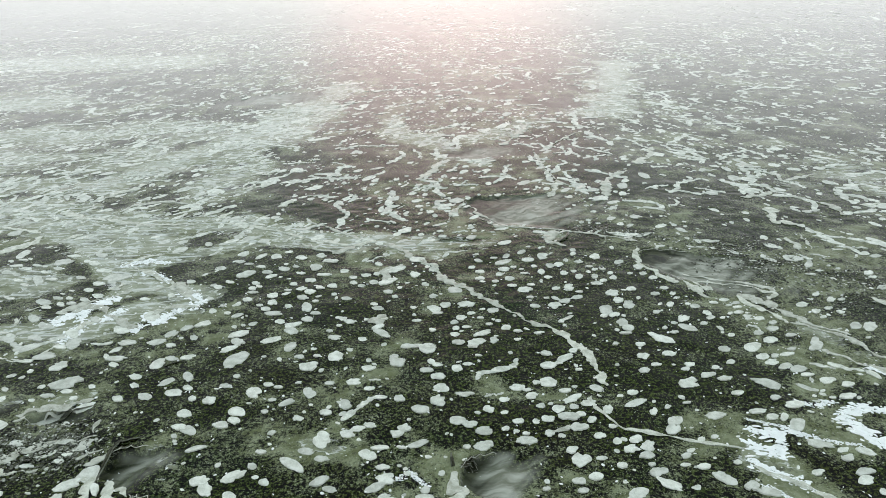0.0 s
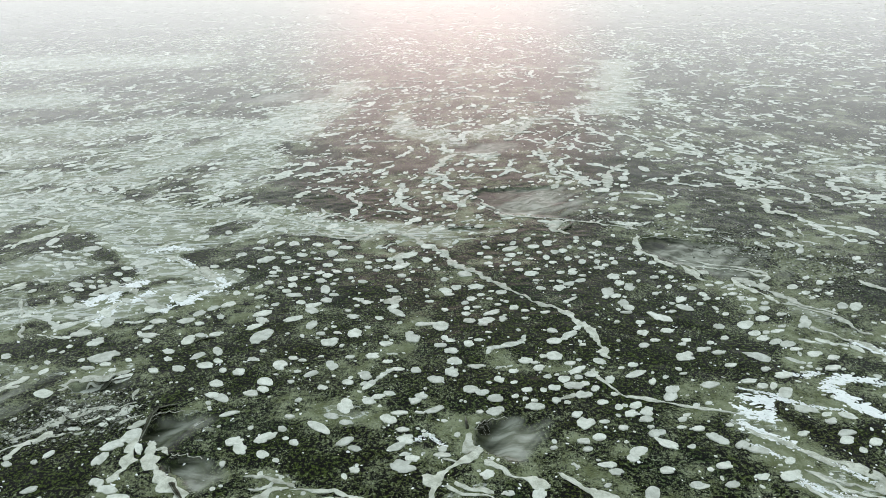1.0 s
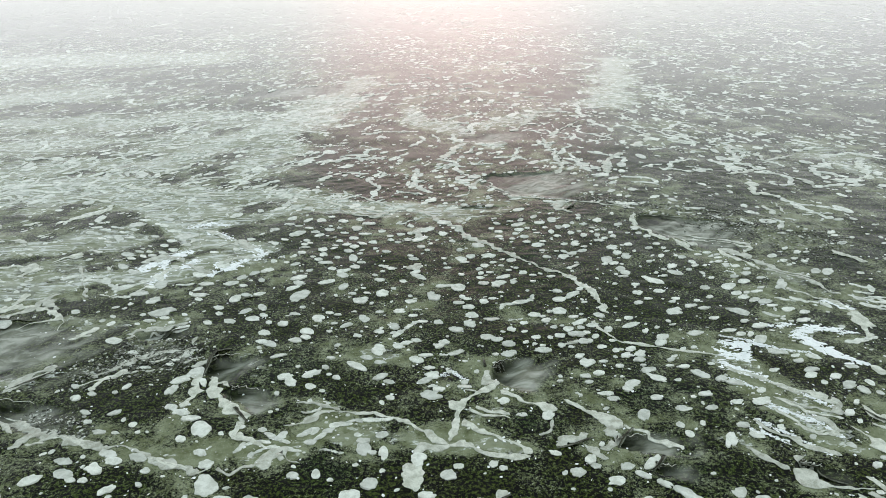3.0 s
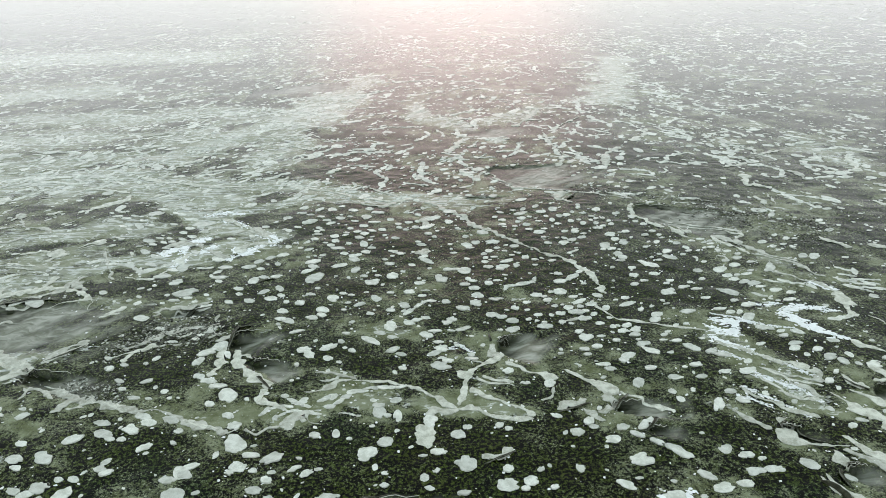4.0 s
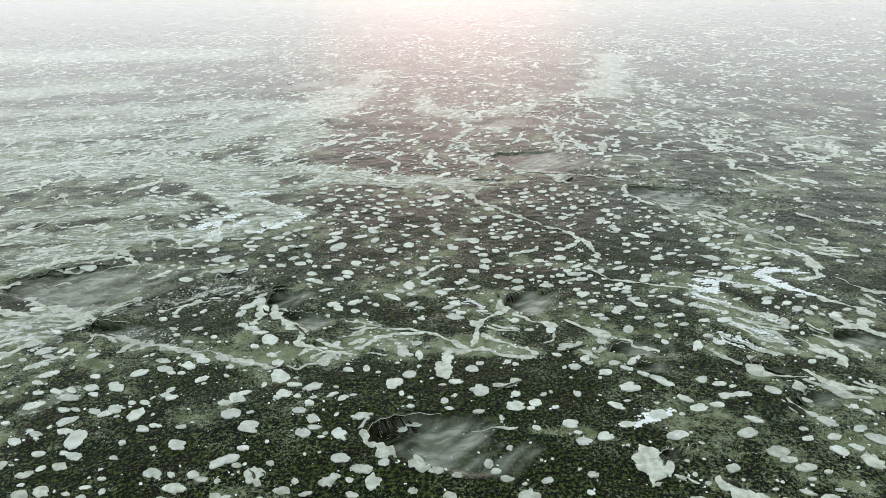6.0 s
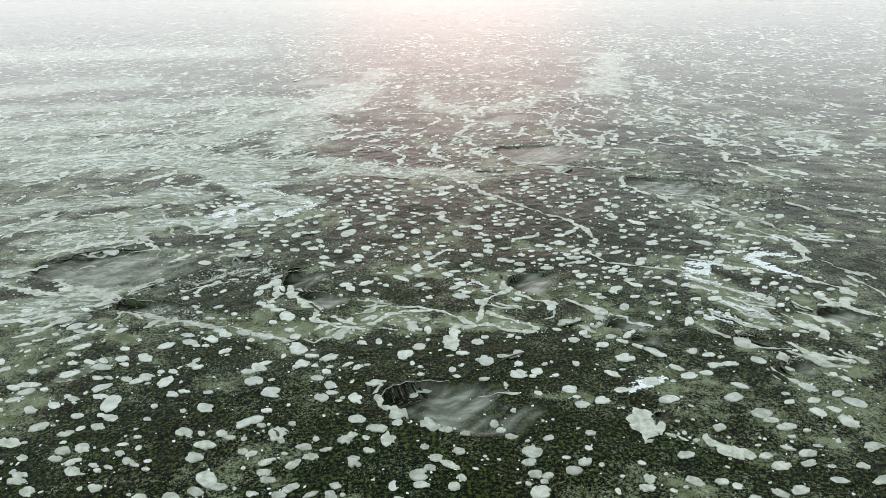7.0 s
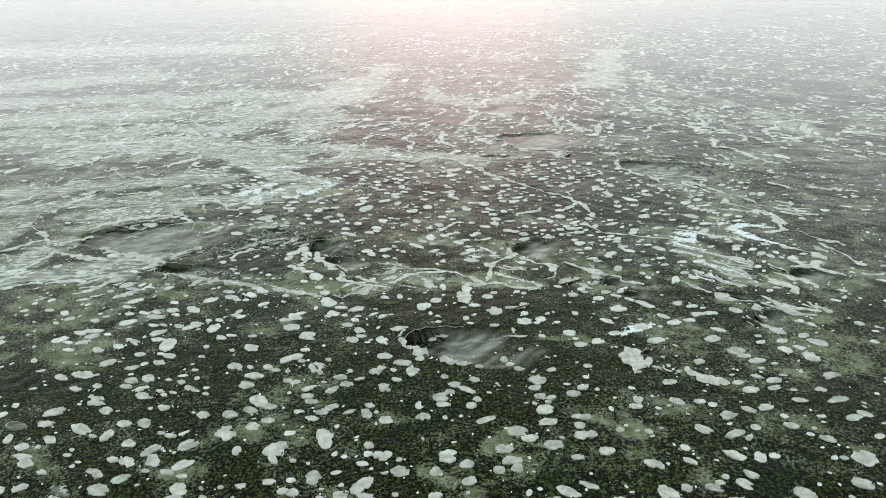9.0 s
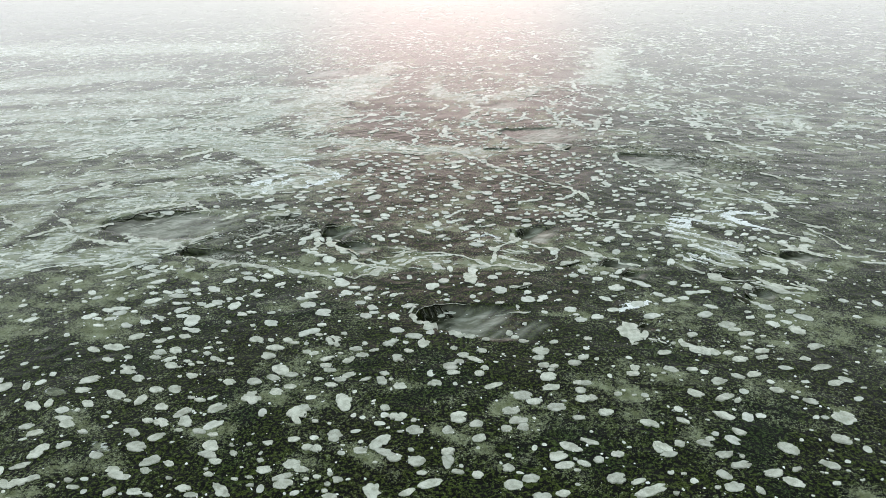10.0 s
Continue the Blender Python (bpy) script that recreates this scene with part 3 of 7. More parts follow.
patch(-11.17, 0.55, 0.18, 0.11, 143)
patch(1.64, 0.55, 0.1, 0.08, 35)
patch(-0.63, 0.55, 0.22, 0.18, 9)
patch(-8.49, 0.6, 0.14, 0.08, 166)
patch(-9.95, 0.64, 0.2, 0.13, 82)
patch(-12.14, 0.64, 0.16, 0.1, 98)
patch(-7.29, 0.65, 0.28, 0.2, 124, True)
patch(-10.26, 0.65, 0.1, 0.05, 167)
patch(0.72, 0.67, 0.14, 0.11, 58)
patch(-8.73, 0.69, 0.1, 0.06, 162)
patch(7.01, 0.75, 0.2, 0.12, 20)
patch(0.05, 0.85, 0.22, 0.13, 3)
patch(7.32, 0.86, 0.16, 0.11, 132)
patch(-6.7, 0.86, 0.18, 0.13, 156)
patch(-10.59, 0.89, 0.25, 0.16, 144)
patch(4.21, 0.96, 0.2, 0.14, 21)
patch(-1.4, 0.97, 0.25, 0.1, 28)
patch(0.94, 1, 0.13, 0.1, 16)
patch(0.74, 1.02, 0.13, 0.1, 11)
patch(-3.69, 1.03, 0.16, 0.13, 157)
patch(-9.72, 1.05, 0.19, 0.11, 161)
patch(-6.4, 1.07, 0.15, 0.1, 161)
patch(-9.24, 1.08, 0.2, 0.13, 136)
patch(4.76, 1.11, 0.17, 0.1, 135)
patch(-2.82, 1.12, 0.16, 0.14, 163)
patch(-5.37, 1.13, 0.16, 0.1, 167)
patch(-11.58, 1.13, 0.2, 0.12, 155)
patch(5.19, 1.2, 0.19, 0.13, 23)
patch(0.02, 1.26, 0.21, 0.18, 60)
patch(-4.16, 1.28, 0.16, 0.14, 123)
patch(-7.96, 1.31, 0.16, 0.12, 152)
patch(-7.38, 1.31, 0.18, 0.14, 146)
patch(-3.92, 1.32, 0.06, 0.05, 137)
patch(-13.06, 1.33, 0.15, 0.09, 101)
patch(-4.59, 1.35, 0.15, 0.07, 28)
patch(-5.2, 1.35, 0.14, 0.1, 163)
patch(2.21, 1.37, 0.17, 0.11, 9)
patch(-13.65, 1.37, 0.24, 0.17, 41)
patch(-5.76, 1.39, 0.12, 0.08, 166)
patch(7.01, 1.44, 0.23, 0.12, 14)
patch(-6.9, 1.47, 0.18, 0.11, 168)
patch(3.23, 1.48, 0.19, 0.12, 132)
patch(3.78, 1.48, 0.14, 0.09, 16)
patch(-1.68, 1.5, 0.13, 0.12, 87)
patch(-2.34, 1.53, 0.16, 0.09, 177)
patch(-11.59, 1.55, 0.25, 0.15, 26)
patch(-5, 1.55, 0.19, 0.1, 36)
patch(-10.34, 1.56, 0.18, 0.12, 144)
patch(-4.09, 1.56, 0.12, 0.09, 166)
patch(0.16, 1.58, 0.09, 0.07, 6)
patch(-6.5, 1.6, 0.18, 0.11, 166)
patch(2.3, 1.61, 0.14, 0.11, 23)
patch(-9.01, 1.61, 0.15, 0.11, 150)
patch(-1.53, 1.74, 0.1, 0.1, 10)
patch(0.26, 1.74, 0.12, 0.1, 18)
patch(0, 1.76, 0.16, 0.12, 5)
patch(-5.56, 1.78, 0.15, 0.1, 168)
patch(-2.4, 1.83, 0.2, 0.18, 159, True)
patch(6.88, 1.85, 0.14, 0.08, 17)
patch(0.81, 1.87, 0.17, 0.14, 33)
patch(-6.83, 1.87, 0.28, 0.19, 124)
patch(-10.71, 1.87, 0.21, 0.1, 169)
patch(5.12, 1.91, 0.22, 0.13, 14)
patch(5.71, 1.96, 0.17, 0.1, 13)
patch(-5.63, 2, 0.16, 0.11, 164)
patch(1.43, 2.01, 0.06, 0.05, 26)
patch(-2.19, 2.02, 0.14, 0.09, 177)
patch(-9.58, 2.04, 0.18, 0.07, 174)
patch(-10.77, 2.07, 0.17, 0.09, 164)
patch(-1.75, 2.09, 0.24, 0.1, 146)
patch(1.08, 2.1, 0.15, 0.11, 10)
patch(-0.09, 2.13, 0.16, 0.11, 4)
patch(-9.2, 2.13, 0.09, 0.06, 158)
patch(-8.17, 2.14, 0.1, 0.06, 165)
patch(-9.72, 2.19, 0.17, 0.1, 161)
patch(-5.1, 2.2, 0.19, 0.11, 54)
patch(-9.01, 2.22, 0.1, 0.06, 158)
patch(4.96, 2.23, 0.15, 0.1, 20)
patch(5.87, 2.24, 0.19, 0.12, 18)
patch(-3.78, 2.28, 0.2, 0.14, 103, True)
patch(3.29, 2.28, 0.18, 0.12, 13)
patch(-8.45, 2.28, 0.1, 0.06, 159)
patch(-9.35, 2.29, 0.11, 0.06, 158)
patch(-2.06, 2.32, 0.14, 0.12, 174)
patch(-5.67, 2.33, 0.2, 0.09, 27)
patch(-8.65, 2.4, 0.15, 0.1, 153)
patch(-9.87, 2.43, 0.17, 0.1, 30)
patch(-4.75, 2.44, 0.16, 0.11, 169)
patch(5.52, 2.46, 0.15, 0.08, 142)
patch(7.43, 2.46, 0.23, 0.13, 20)
patch(-11.54, 2.48, 0.18, 0.1, 159)
patch(0.02, 2.49, 0.23, 0.2, 61)
patch(-1.61, 2.5, 0.12, 0.11, 179)
patch(-7.29, 2.51, 0.2, 0.15, 147)
patch(-10.28, 2.54, 0.16, 0.1, 156)
patch(-5.34, 2.57, 0.07, 0.05, 163)
patch(-6.05, 2.57, 0.14, 0.08, 39)
patch(-3.53, 2.6, 0.12, 0.09, 170)
patch(-11.06, 2.6, 0.13, 0.08, 150)
patch(-6.27, 2.64, 0.12, 0.09, 154)
patch(-8.93, 2.64, 0.12, 0.08, 151)
patch(-4.43, 2.64, 0.14, 0.06, 24)
patch(-2.29, 2.68, 0.1, 0.09, 156)
patch(3.68, 2.76, 0.08, 0.05, 19)
patch(-4.95, 2.78, 0.17, 0.11, 170)
patch(-9.31, 2.79, 0.09, 0.05, 163)
patch(-10.27, 2.82, 0.19, 0.12, 156)
patch(-7.12, 2.84, 0.17, 0.11, 163)
patch(-9.84, 2.86, 0.21, 0.13, 137)
patch(0.44, 2.9, 0.11, 0.09, 9)
patch(-7.15, 2.9, 0.23, 0.13, 169)
patch(-3.11, 2.94, 0.25, 0.16, 96)
patch(3.16, 2.96, 0.12, 0.06, 148)
patch(-4.07, 2.97, 0.16, 0.14, 127)
patch(-0.36, 2.98, 0.14, 0.1, 3)
patch(-12.12, 2.99, 0.21, 0.11, 141)
patch(6.21, 3.01, 0.1, 0.06, 24)
patch(-4.73, 3.03, 0.08, 0.07, 129)
patch(1.42, 3.05, 0.12, 0.09, 8)
patch(-1.37, 3.1, 0.1, 0.08, 179)
patch(-11.63, 3.1, 0.3, 0.16, 162)
patch(-6.64, 3.13, 0.12, 0.08, 165)
patch(-3.93, 3.13, 0.11, 0.1, 158)
patch(-5.61, 3.19, 0.33, 0.2, 110, True)
patch(5.82, 3.19, 0.22, 0.12, 11)
patch(4.34, 3.19, 0.16, 0.12, 41)
patch(-8.77, 3.2, 0.09, 0.06, 163)
patch(-1.79, 3.21, 0.14, 0.1, 178)
patch(-0.58, 3.22, 0.11, 0.09, 4)
patch(-6.88, 3.25, 0.14, 0.11, 143)
patch(-7.34, 3.26, 0.11, 0.07, 121)
patch(7.37, 3.29, 0.26, 0.19, 105)
patch(-7.78, 3.32, 0.21, 0.14, 152)
patch(-3.43, 3.33, 0.21, 0.14, 174)
patch(-10.49, 3.36, 0.17, 0.11, 36)
patch(5.6, 3.39, 0.17, 0.1, 11)
patch(-0.71, 3.46, 0.14, 0.1, 83)
patch(-6.04, 3.52, 0.11, 0.08, 159)
patch(-5.34, 3.58, 0.09, 0.07, 160)
patch(-9.81, 3.59, 0.19, 0.11, 161)
patch(-11.22, 3.61, 0.21, 0.15, 43)
patch(5.4, 3.62, 0.24, 0.17, 29)
patch(-6.45, 3.64, 0.3, 0.16, 38)
patch(6.77, 3.64, 0.19, 0.13, 131)
patch(-3.83, 3.67, 0.19, 0.16, 150)
patch(7.22, 3.72, 0.14, 0.08, 142)
patch(-8.82, 3.83, 0.1, 0.06, 162)
patch(-0.21, 3.89, 0.08, 0.06, 73)
patch(-9.64, 3.9, 0.2, 0.12, 157)
patch(7.85, 4, 0.27, 0.16, 144)
patch(-10.5, 4.04, 0.15, 0.09, 157)
patch(6.36, 4.05, 0.13, 0.08, 20)
patch(-6.06, 4.06, 0.14, 0.09, 163)
patch(1.4, 4.07, 0.17, 0.14, 17)
patch(6.93, 4.1, 0.16, 0.1, 22)
patch(-8.04, 4.12, 0.09, 0.06, 153)
patch(-7.6, 4.2, 0.22, 0.15, 162)
patch(1.94, 4.22, 0.19, 0.15, 20)
patch(3.56, 4.24, 0.22, 0.15, 15)
patch(3.46, 4.24, 0.15, 0.12, 42)
patch(5.08, 4.28, 0.23, 0.16, 27)
patch(-11.74, 4.29, 0.2, 0.11, 139)
patch(-12.6, 4.31, 0.15, 0.08, 160)
patch(7.61, 4.32, 0.17, 0.1, 19)
patch(-8.81, 4.33, 0.12, 0.07, 122)
patch(-11.28, 4.41, 0.18, 0.11, 146)
patch(-3.99, 4.46, 0.23, 0.17, 105, True)
patch(-9.93, 4.49, 0.36, 0.21, 96)
patch(-10.84, 4.52, 0.07, 0.04, 161)
patch(-4.9, 4.54, 0.18, 0.15, 137)
patch(7.05, 4.61, 0.23, 0.14, 135)
patch(2.44, 4.64, 0.18, 0.1, 5)
patch(1.2, 4.68, 0.19, 0.14, 8)
patch(-12.42, 4.69, 0.17, 0.11, 20)
patch(-10.94, 4.69, 0.16, 0.09, 164)
patch(-12.79, 4.7, 0.13, 0.07, 156)
patch(-4.61, 4.73, 0.15, 0.08, 174)
patch(5.44, 4.74, 0.19, 0.1, 139)
patch(-10.32, 4.77, 0.2, 0.12, 159)
patch(-8.54, 4.78, 0.16, 0.11, 157)
patch(-11.12, 4.79, 0.11, 0.06, 158)
patch(-6.12, 4.8, 0.26, 0.21, 135)
patch(-8.28, 4.87, 0.14, 0.07, 171)
patch(-13.08, 4.91, 0.23, 0.16, 36)
patch(3.27, 4.94, 0.24, 0.18, 21)
patch(8.15, 4.95, 0.13, 0.09, 121)
patch(-2.63, 5.01, 0.15, 0.14, 114)
patch(-12.27, 5.03, 0.2, 0.12, 20)
patch(-4.72, 5.06, 0.18, 0.14, 120)
patch(-3.54, 5.1, 0.24, 0.15, 174, True)
patch(-10.47, 5.1, 0.22, 0.15, 48)
patch(7.95, 5.12, 0.12, 0.07, 16)
patch(-11.88, 5.12, 0.12, 0.07, 162)
patch(-2.26, 5.13, 0.25, 0.17, 176)
patch(-0.82, 5.19, 0.14, 0.07, 179)
patch(-12.73, 5.2, 0.19, 0.1, 161)
patch(4.38, 5.21, 0.22, 0.14, 13)
patch(-6.66, 5.26, 0.26, 0.18, 119)
patch(0.4, 5.28, 0.1, 0.07, 6)
patch(1.01, 5.3, 0.09, 0.07, 20)
patch(-8.9, 5.31, 0.26, 0.16, 82)
patch(-12.36, 5.34, 0.29, 0.12, 171)
patch(-9.66, 5.36, 0.17, 0.1, 27)
patch(-5.07, 5.36, 0.16, 0.11, 167)
patch(4.8, 5.36, 0.17, 0.1, 8)
patch(2.4, 5.37, 0.23, 0.1, 146)
patch(0.03, 5.41, 0.22, 0.19, 10)
patch(-2.44, 5.43, 0.09, 0.07, 164)
patch(-9.96, 5.47, 0.15, 0.09, 160)
patch(0.53, 5.52, 0.15, 0.13, 21)
patch(-10.44, 5.54, 0.12, 0.06, 168)
patch(-10.73, 5.56, 0.16, 0.09, 162)
patch(4.16, 5.58, 0.2, 0.11, 138)
patch(-9.47, 5.59, 0.23, 0.15, 149, True)
patch(5.21, 5.65, 0.19, 0.11, 11)
patch(-4.85, 5.66, 0.13, 0.1, 131)
patch(-6.9, 5.71, 0.18, 0.11, 165)
patch(5.62, 5.75, 0.19, 0.1, 7)
patch(-9.19, 5.76, 0.11, 0.07, 155)
patch(-8.88, 5.77, 0.13, 0.08, 149)
patch(-2.45, 5.77, 0.07, 0.06, 171)
patch(-11.57, 5.77, 0.24, 0.15, 28)
patch(6.37, 5.81, 0.21, 0.13, 130)
patch(-13.67, 5.82, 0.1, 0.06, 156)
patch(0.78, 5.82, 0.08, 0.07, 57)
patch(-4.05, 5.83, 0.15, 0.08, 39)
patch(0.1, 5.84, 0.12, 0.11, 64)
patch(-6.65, 5.85, 0.17, 0.12, 146)
patch(-5.71, 5.86, 0.09, 0.07, 160)
patch(-6.73, 5.91, 0.22, 0.14, 120)
patch(-5.22, 5.93, 0.1, 0.07, 167)
patch(-12.6, 5.94, 0.17, 0.1, 141)
patch(-8.29, 5.96, 0.16, 0.09, 34)
patch(-4.36, 5.96, 0.15, 0.08, 39)
patch(-10.82, 5.98, 0.27, 0.11, 170)
patch(-0.72, 6, 0.24, 0.19, 85)
patch(-13.41, 6.03, 0.15, 0.11, 32)
patch(-0.91, 6.04, 0.11, 0.07, 179)
patch(5.48, 6.05, 0.09, 0.06, 15)
patch(-8.51, 6.08, 0.14, 0.09, 155)
patch(-5.57, 6.09, 0.2, 0.15, 154)
patch(2.92, 6.09, 0.26, 0.2, 18, True)
patch(-6.58, 6.1, 0.21, 0.1, 29)
patch(5.15, 6.13, 0.16, 0.11, 18)
patch(-10.29, 6.15, 0.14, 0.08, 148)
patch(3.87, 6.22, 0.23, 0.13, 133)
patch(-11.7, 6.24, 0.15, 0.08, 157)
patch(-4.33, 6.29, 0.07, 0.05, 161)
patch(-8.43, 6.29, 0.13, 0.08, 47)
patch(-11.27, 6.29, 0.18, 0.1, 153)
patch(-4.87, 6.31, 0.25, 0.14, 45)
patch(-10.93, 6.33, 0.15, 0.09, 142)
patch(-2.88, 6.37, 0.24, 0.21, 120)
patch(3.71, 6.4, 0.2, 0.1, 140)
patch(-13.73, 6.41, 0.23, 0.1, 128)
patch(-1.34, 6.41, 0.18, 0.11, 178)
patch(-10.46, 6.42, 0.21, 0.13, 153)
patch(-5.37, 6.43, 0.18, 0.1, 172)
patch(-9.86, 6.45, 0.28, 0.16, 132)
patch(3.41, 6.62, 0.17, 0.09, 136)
patch(-11.91, 6.65, 0.15, 0.08, 156)
patch(2.48, 6.7, 0.17, 0.13, 28)
patch(-2.52, 6.75, 0.19, 0.17, 149)
patch(-7.82, 6.77, 0.18, 0.11, 46)
patch(-5.84, 6.82, 0.37, 0.21, 110)
patch(-7.22, 6.88, 0.08, 0.06, 139)
patch(3.02, 6.89, 0.17, 0.08, 147)
patch(-3.32, 6.89, 0.07, 0.05, 163)
patch(-10.61, 6.93, 0.15, 0.09, 157)
patch(1.74, 6.96, 0.16, 0.13, 17)
patch(-0.9, 6.98, 0.16, 0.16, 20)
patch(7.87, 6.99, 0.12, 0.08, 29)
patch(-8.43, 7.02, 0.11, 0.08, 142)
patch(-8.69, 7.03, 0.12, 0.07, 159)
patch(-4.1, 7.04, 0.13, 0.11, 147)
patch(-3.63, 7.05, 0.14, 0.09, 102)
patch(-9.53, 7.06, 0.22, 0.15, 49)
patch(-11.84, 7.09, 0.21, 0.15, 38)
patch(2.79, 7.09, 0.14, 0.11, 22)
patch(0.24, 7.11, 0.09, 0.07, 3)
patch(2.16, 7.14, 0.11, 0.07, 5)
patch(-0.68, 7.21, 0.11, 0.08, 180)
patch(3.36, 7.22, 0.29, 0.12, 51)
patch(-8.95, 7.23, 0.23, 0.14, 162)
patch(0.04, 7.26, 0.12, 0.09, 79)
patch(-7.23, 7.27, 0.11, 0.08, 140)
patch(2.1, 7.34, 0.15, 0.12, 61)
patch(-8.34, 7.36, 0.22, 0.15, 146)
patch(-6.06, 7.45, 0.17, 0.13, 144)
patch(-1.53, 7.47, 0.24, 0.16, 91)
patch(1.37, 7.57, 0.15, 0.07, 145)
patch(-8.02, 7.57, 0.2, 0.11, 167)
patch(-9.12, 7.61, 0.2, 0.11, 166)
patch(-2.28, 7.7, 0.24, 0.1, 92)
patch(-7.57, 7.71, 0.2, 0.13, 156)
patch(-2.53, 7.71, 0.1, 0.07, 172)
patch(-12.95, 7.77, 0.12, 0.07, 149)
patch(-2.74, 7.77, 0.25, 0.15, 96)
patch(-6.27, 7.81, 0.15, 0.11, 151)
patch(-8.24, 7.83, 0.19, 0.13, 149)
patch(-12.28, 7.9, 0.2, 0.1, 164)
patch(5.22, 7.9, 0.27, 0.12, 66)
patch(-11.12, 7.91, 0.16, 0.11, 51)
patch(-11.7, 7.98, 0.1, 0.05, 157)
patch(-2.75, 8.08, 0.14, 0.12, 161)
patch(-11.26, 8.18, 0.1, 0.06, 157)
patch(-12.09, 8.21, 0.13, 0.1, 67)
patch(-12.58, 8.22, 0.25, 0.17, 35)
patch(-6.84, 8.26, 0.14, 0.1, 128)
patch(5.68, 8.32, 0.15, 0.1, 16)
patch(-8.39, 8.51, 0.09, 0.05, 168)
patch(-8.78, 8.55, 0.15, 0.09, 165)
patch(-6.52, 8.55, 0.31, 0.2, 117)
patch(-13.15, 8.57, 0.24, 0.17, 40)
patch(8.24, 8.68, 0.16, 0.1, 46)
patch(3.57, 8.74, 0.2, 0.15, 58)
patch(1.43, 8.85, 0.17, 0.14, 64)
patch(-13.31, 8.91, 0.09, 0.05, 156)
patch(-9.18, 8.93, 0.1, 0.07, 145)
patch(4.6, 8.94, 0.15, 0.08, 5)
patch(4.53, 8.97, 0.15, 0.08, 5)
patch(5.22, 8.97, 0.14, 0.09, 15)
patch(-6.83, 8.99, 0.21, 0.11, 172)
patch(2.78, 9.04, 0.07, 0.05, 11)
patch(8.61, 9.05, 0.13, 0.06, 54)
patch(5.87, 9.13, 0.15, 0.08, 7)
patch(6.51, 9.16, 0.23, 0.14, 10)
patch(-13.06, 9.19, 0.15, 0.08, 163)
patch(-7.18, 9.21, 0.2, 0.12, 167)
patch(-8.71, 9.24, 0.16, 0.09, 32)
patch(-12.74, 9.24, 0.17, 0.1, 145)
patch(-9.44, 9.29, 0.13, 0.08, 161)
patch(9.76, 9.34, 0.25, 0.14, 43, True)
patch(3.05, 9.39, 0.14, 0.09, 5)
patch(4.03, 9.41, 0.15, 0.1, 9)
patch(0.48, 9.43, 0.14, 0.12, 8)
patch(-7.47, 9.43, 0.17, 0.11, 164)
patch(5.27, 9.46, 0.16, 0.11, 18)
patch(-13.75, 9.49, 0.16, 0.09, 156)
patch(9.06, 9.53, 0.18, 0.11, 99)
patch(6.64, 9.56, 0.13, 0.09, 27)
patch(2.93, 9.58, 0.15, 0.1, 6)
patch(-2.27, 9.63, 0.11, 0.09, 170)
patch(10.28, 9.64, 0.15, 0.08, 15)
patch(-1.27, 9.71, 0.23, 0.21, 173)
patch(8.84, 9.73, 0.22, 0.14, 42)
patch(3.5, 9.75, 0.14, 0.11, 23)
patch(-9.94, 9.86, 0.15, 0.1, 142)
patch(6.11, 9.92, 0.23, 0.11, 157)
patch(-1.07, 9.93, 0.14, 0.11, 177)
patch(3.69, 9.96, 0.19, 0.14, 20)
patch(-9.62, 10.01, 0.12, 0.08, 152)
patch(-0.48, 10.05, 0.18, 0.07, 178)
patch(2.59, 10.08, 0.11, 0.07, 4)
patch(-9.07, 10.08, 0.09, 0.06, 141)
patch(8.74, 10.09, 0.16, 0.11, 31)
patch(5.87, 10.11, 0.17, 0.11, 42)
patch(-7.66, 10.13, 0.21, 0.12, 72)
patch(1.91, 10.15, 0.07, 0.06, 17)
patch(4.33, 10.16, 0.24, 0.13, 139)
patch(8.17, 10.17, 0.18, 0.1, 18)
patch(-0.43, 10.22, 0.1, 0.1, 157)
patch(-2.31, 10.26, 0.14, 0.08, 172)
patch(-8.89, 10.27, 0.13, 0.08, 64)
patch(-1.43, 10.32, 0.22, 0.11, 39)
patch(2.62, 10.32, 0.12, 0.1, 22)
patch(-4.8, 10.34, 0.22, 0.13, 120)
patch(1.94, 10.34, 0.06, 0.05, 10)
patch(5.45, 10.35, 0.22, 0.14, 134)
patch(-10.17, 10.36, 0.12, 0.08, 141)
patch(-8.3, 10.36, 0.06, 0.03, 160)
patch(8.23, 10.4, 0.18, 0.1, 13)
patch(-6.99, 10.41, 0.21, 0.08, 119)
patch(7.32, 10.43, 0.14, 0.08, 17)
patch(2.96, 10.48, 0.14, 0.11, 21)
patch(-3.65, 10.51, 0.11, 0.09, 130)
patch(-2.55, 10.52, 0.21, 0.11, 37)
patch(4.27, 10.53, 0.11, 0.08, 23)
patch(4.19, 10.54, 0.14, 0.11, 34)
patch(-7.63, 10.55, 0.26, 0.15, 29)
patch(-1.26, 10.58, 0.18, 0.15, 167)
patch(-4.95, 10.58, 0.18, 0.15, 149)
patch(5.14, 10.66, 0.14, 0.09, 14)
patch(-0.81, 10.69, 0.08, 0.05, 174)
patch(-4.34, 10.7, 0.25, 0.15, 42)
patch(4.12, 10.75, 0.08, 0.06, 48)
patch(3.53, 10.75, 0.12, 0.09, 14)
patch(8.11, 10.79, 0.15, 0.09, 19)
patch(-1.36, 10.87, 0.14, 0.08, 175)
patch(-7.32, 10.89, 0.25, 0.2, 70)
patch(8.61, 10.93, 0.19, 0.1, 150)
patch(2.73, 10.95, 0.23, 0.18, 64)
patch(3.17, 10.96, 0.11, 0.06, 3)
patch(-3.99, 10.97, 0.11, 0.08, 143)
patch(4.91, 11, 0.11, 0.08, 29)
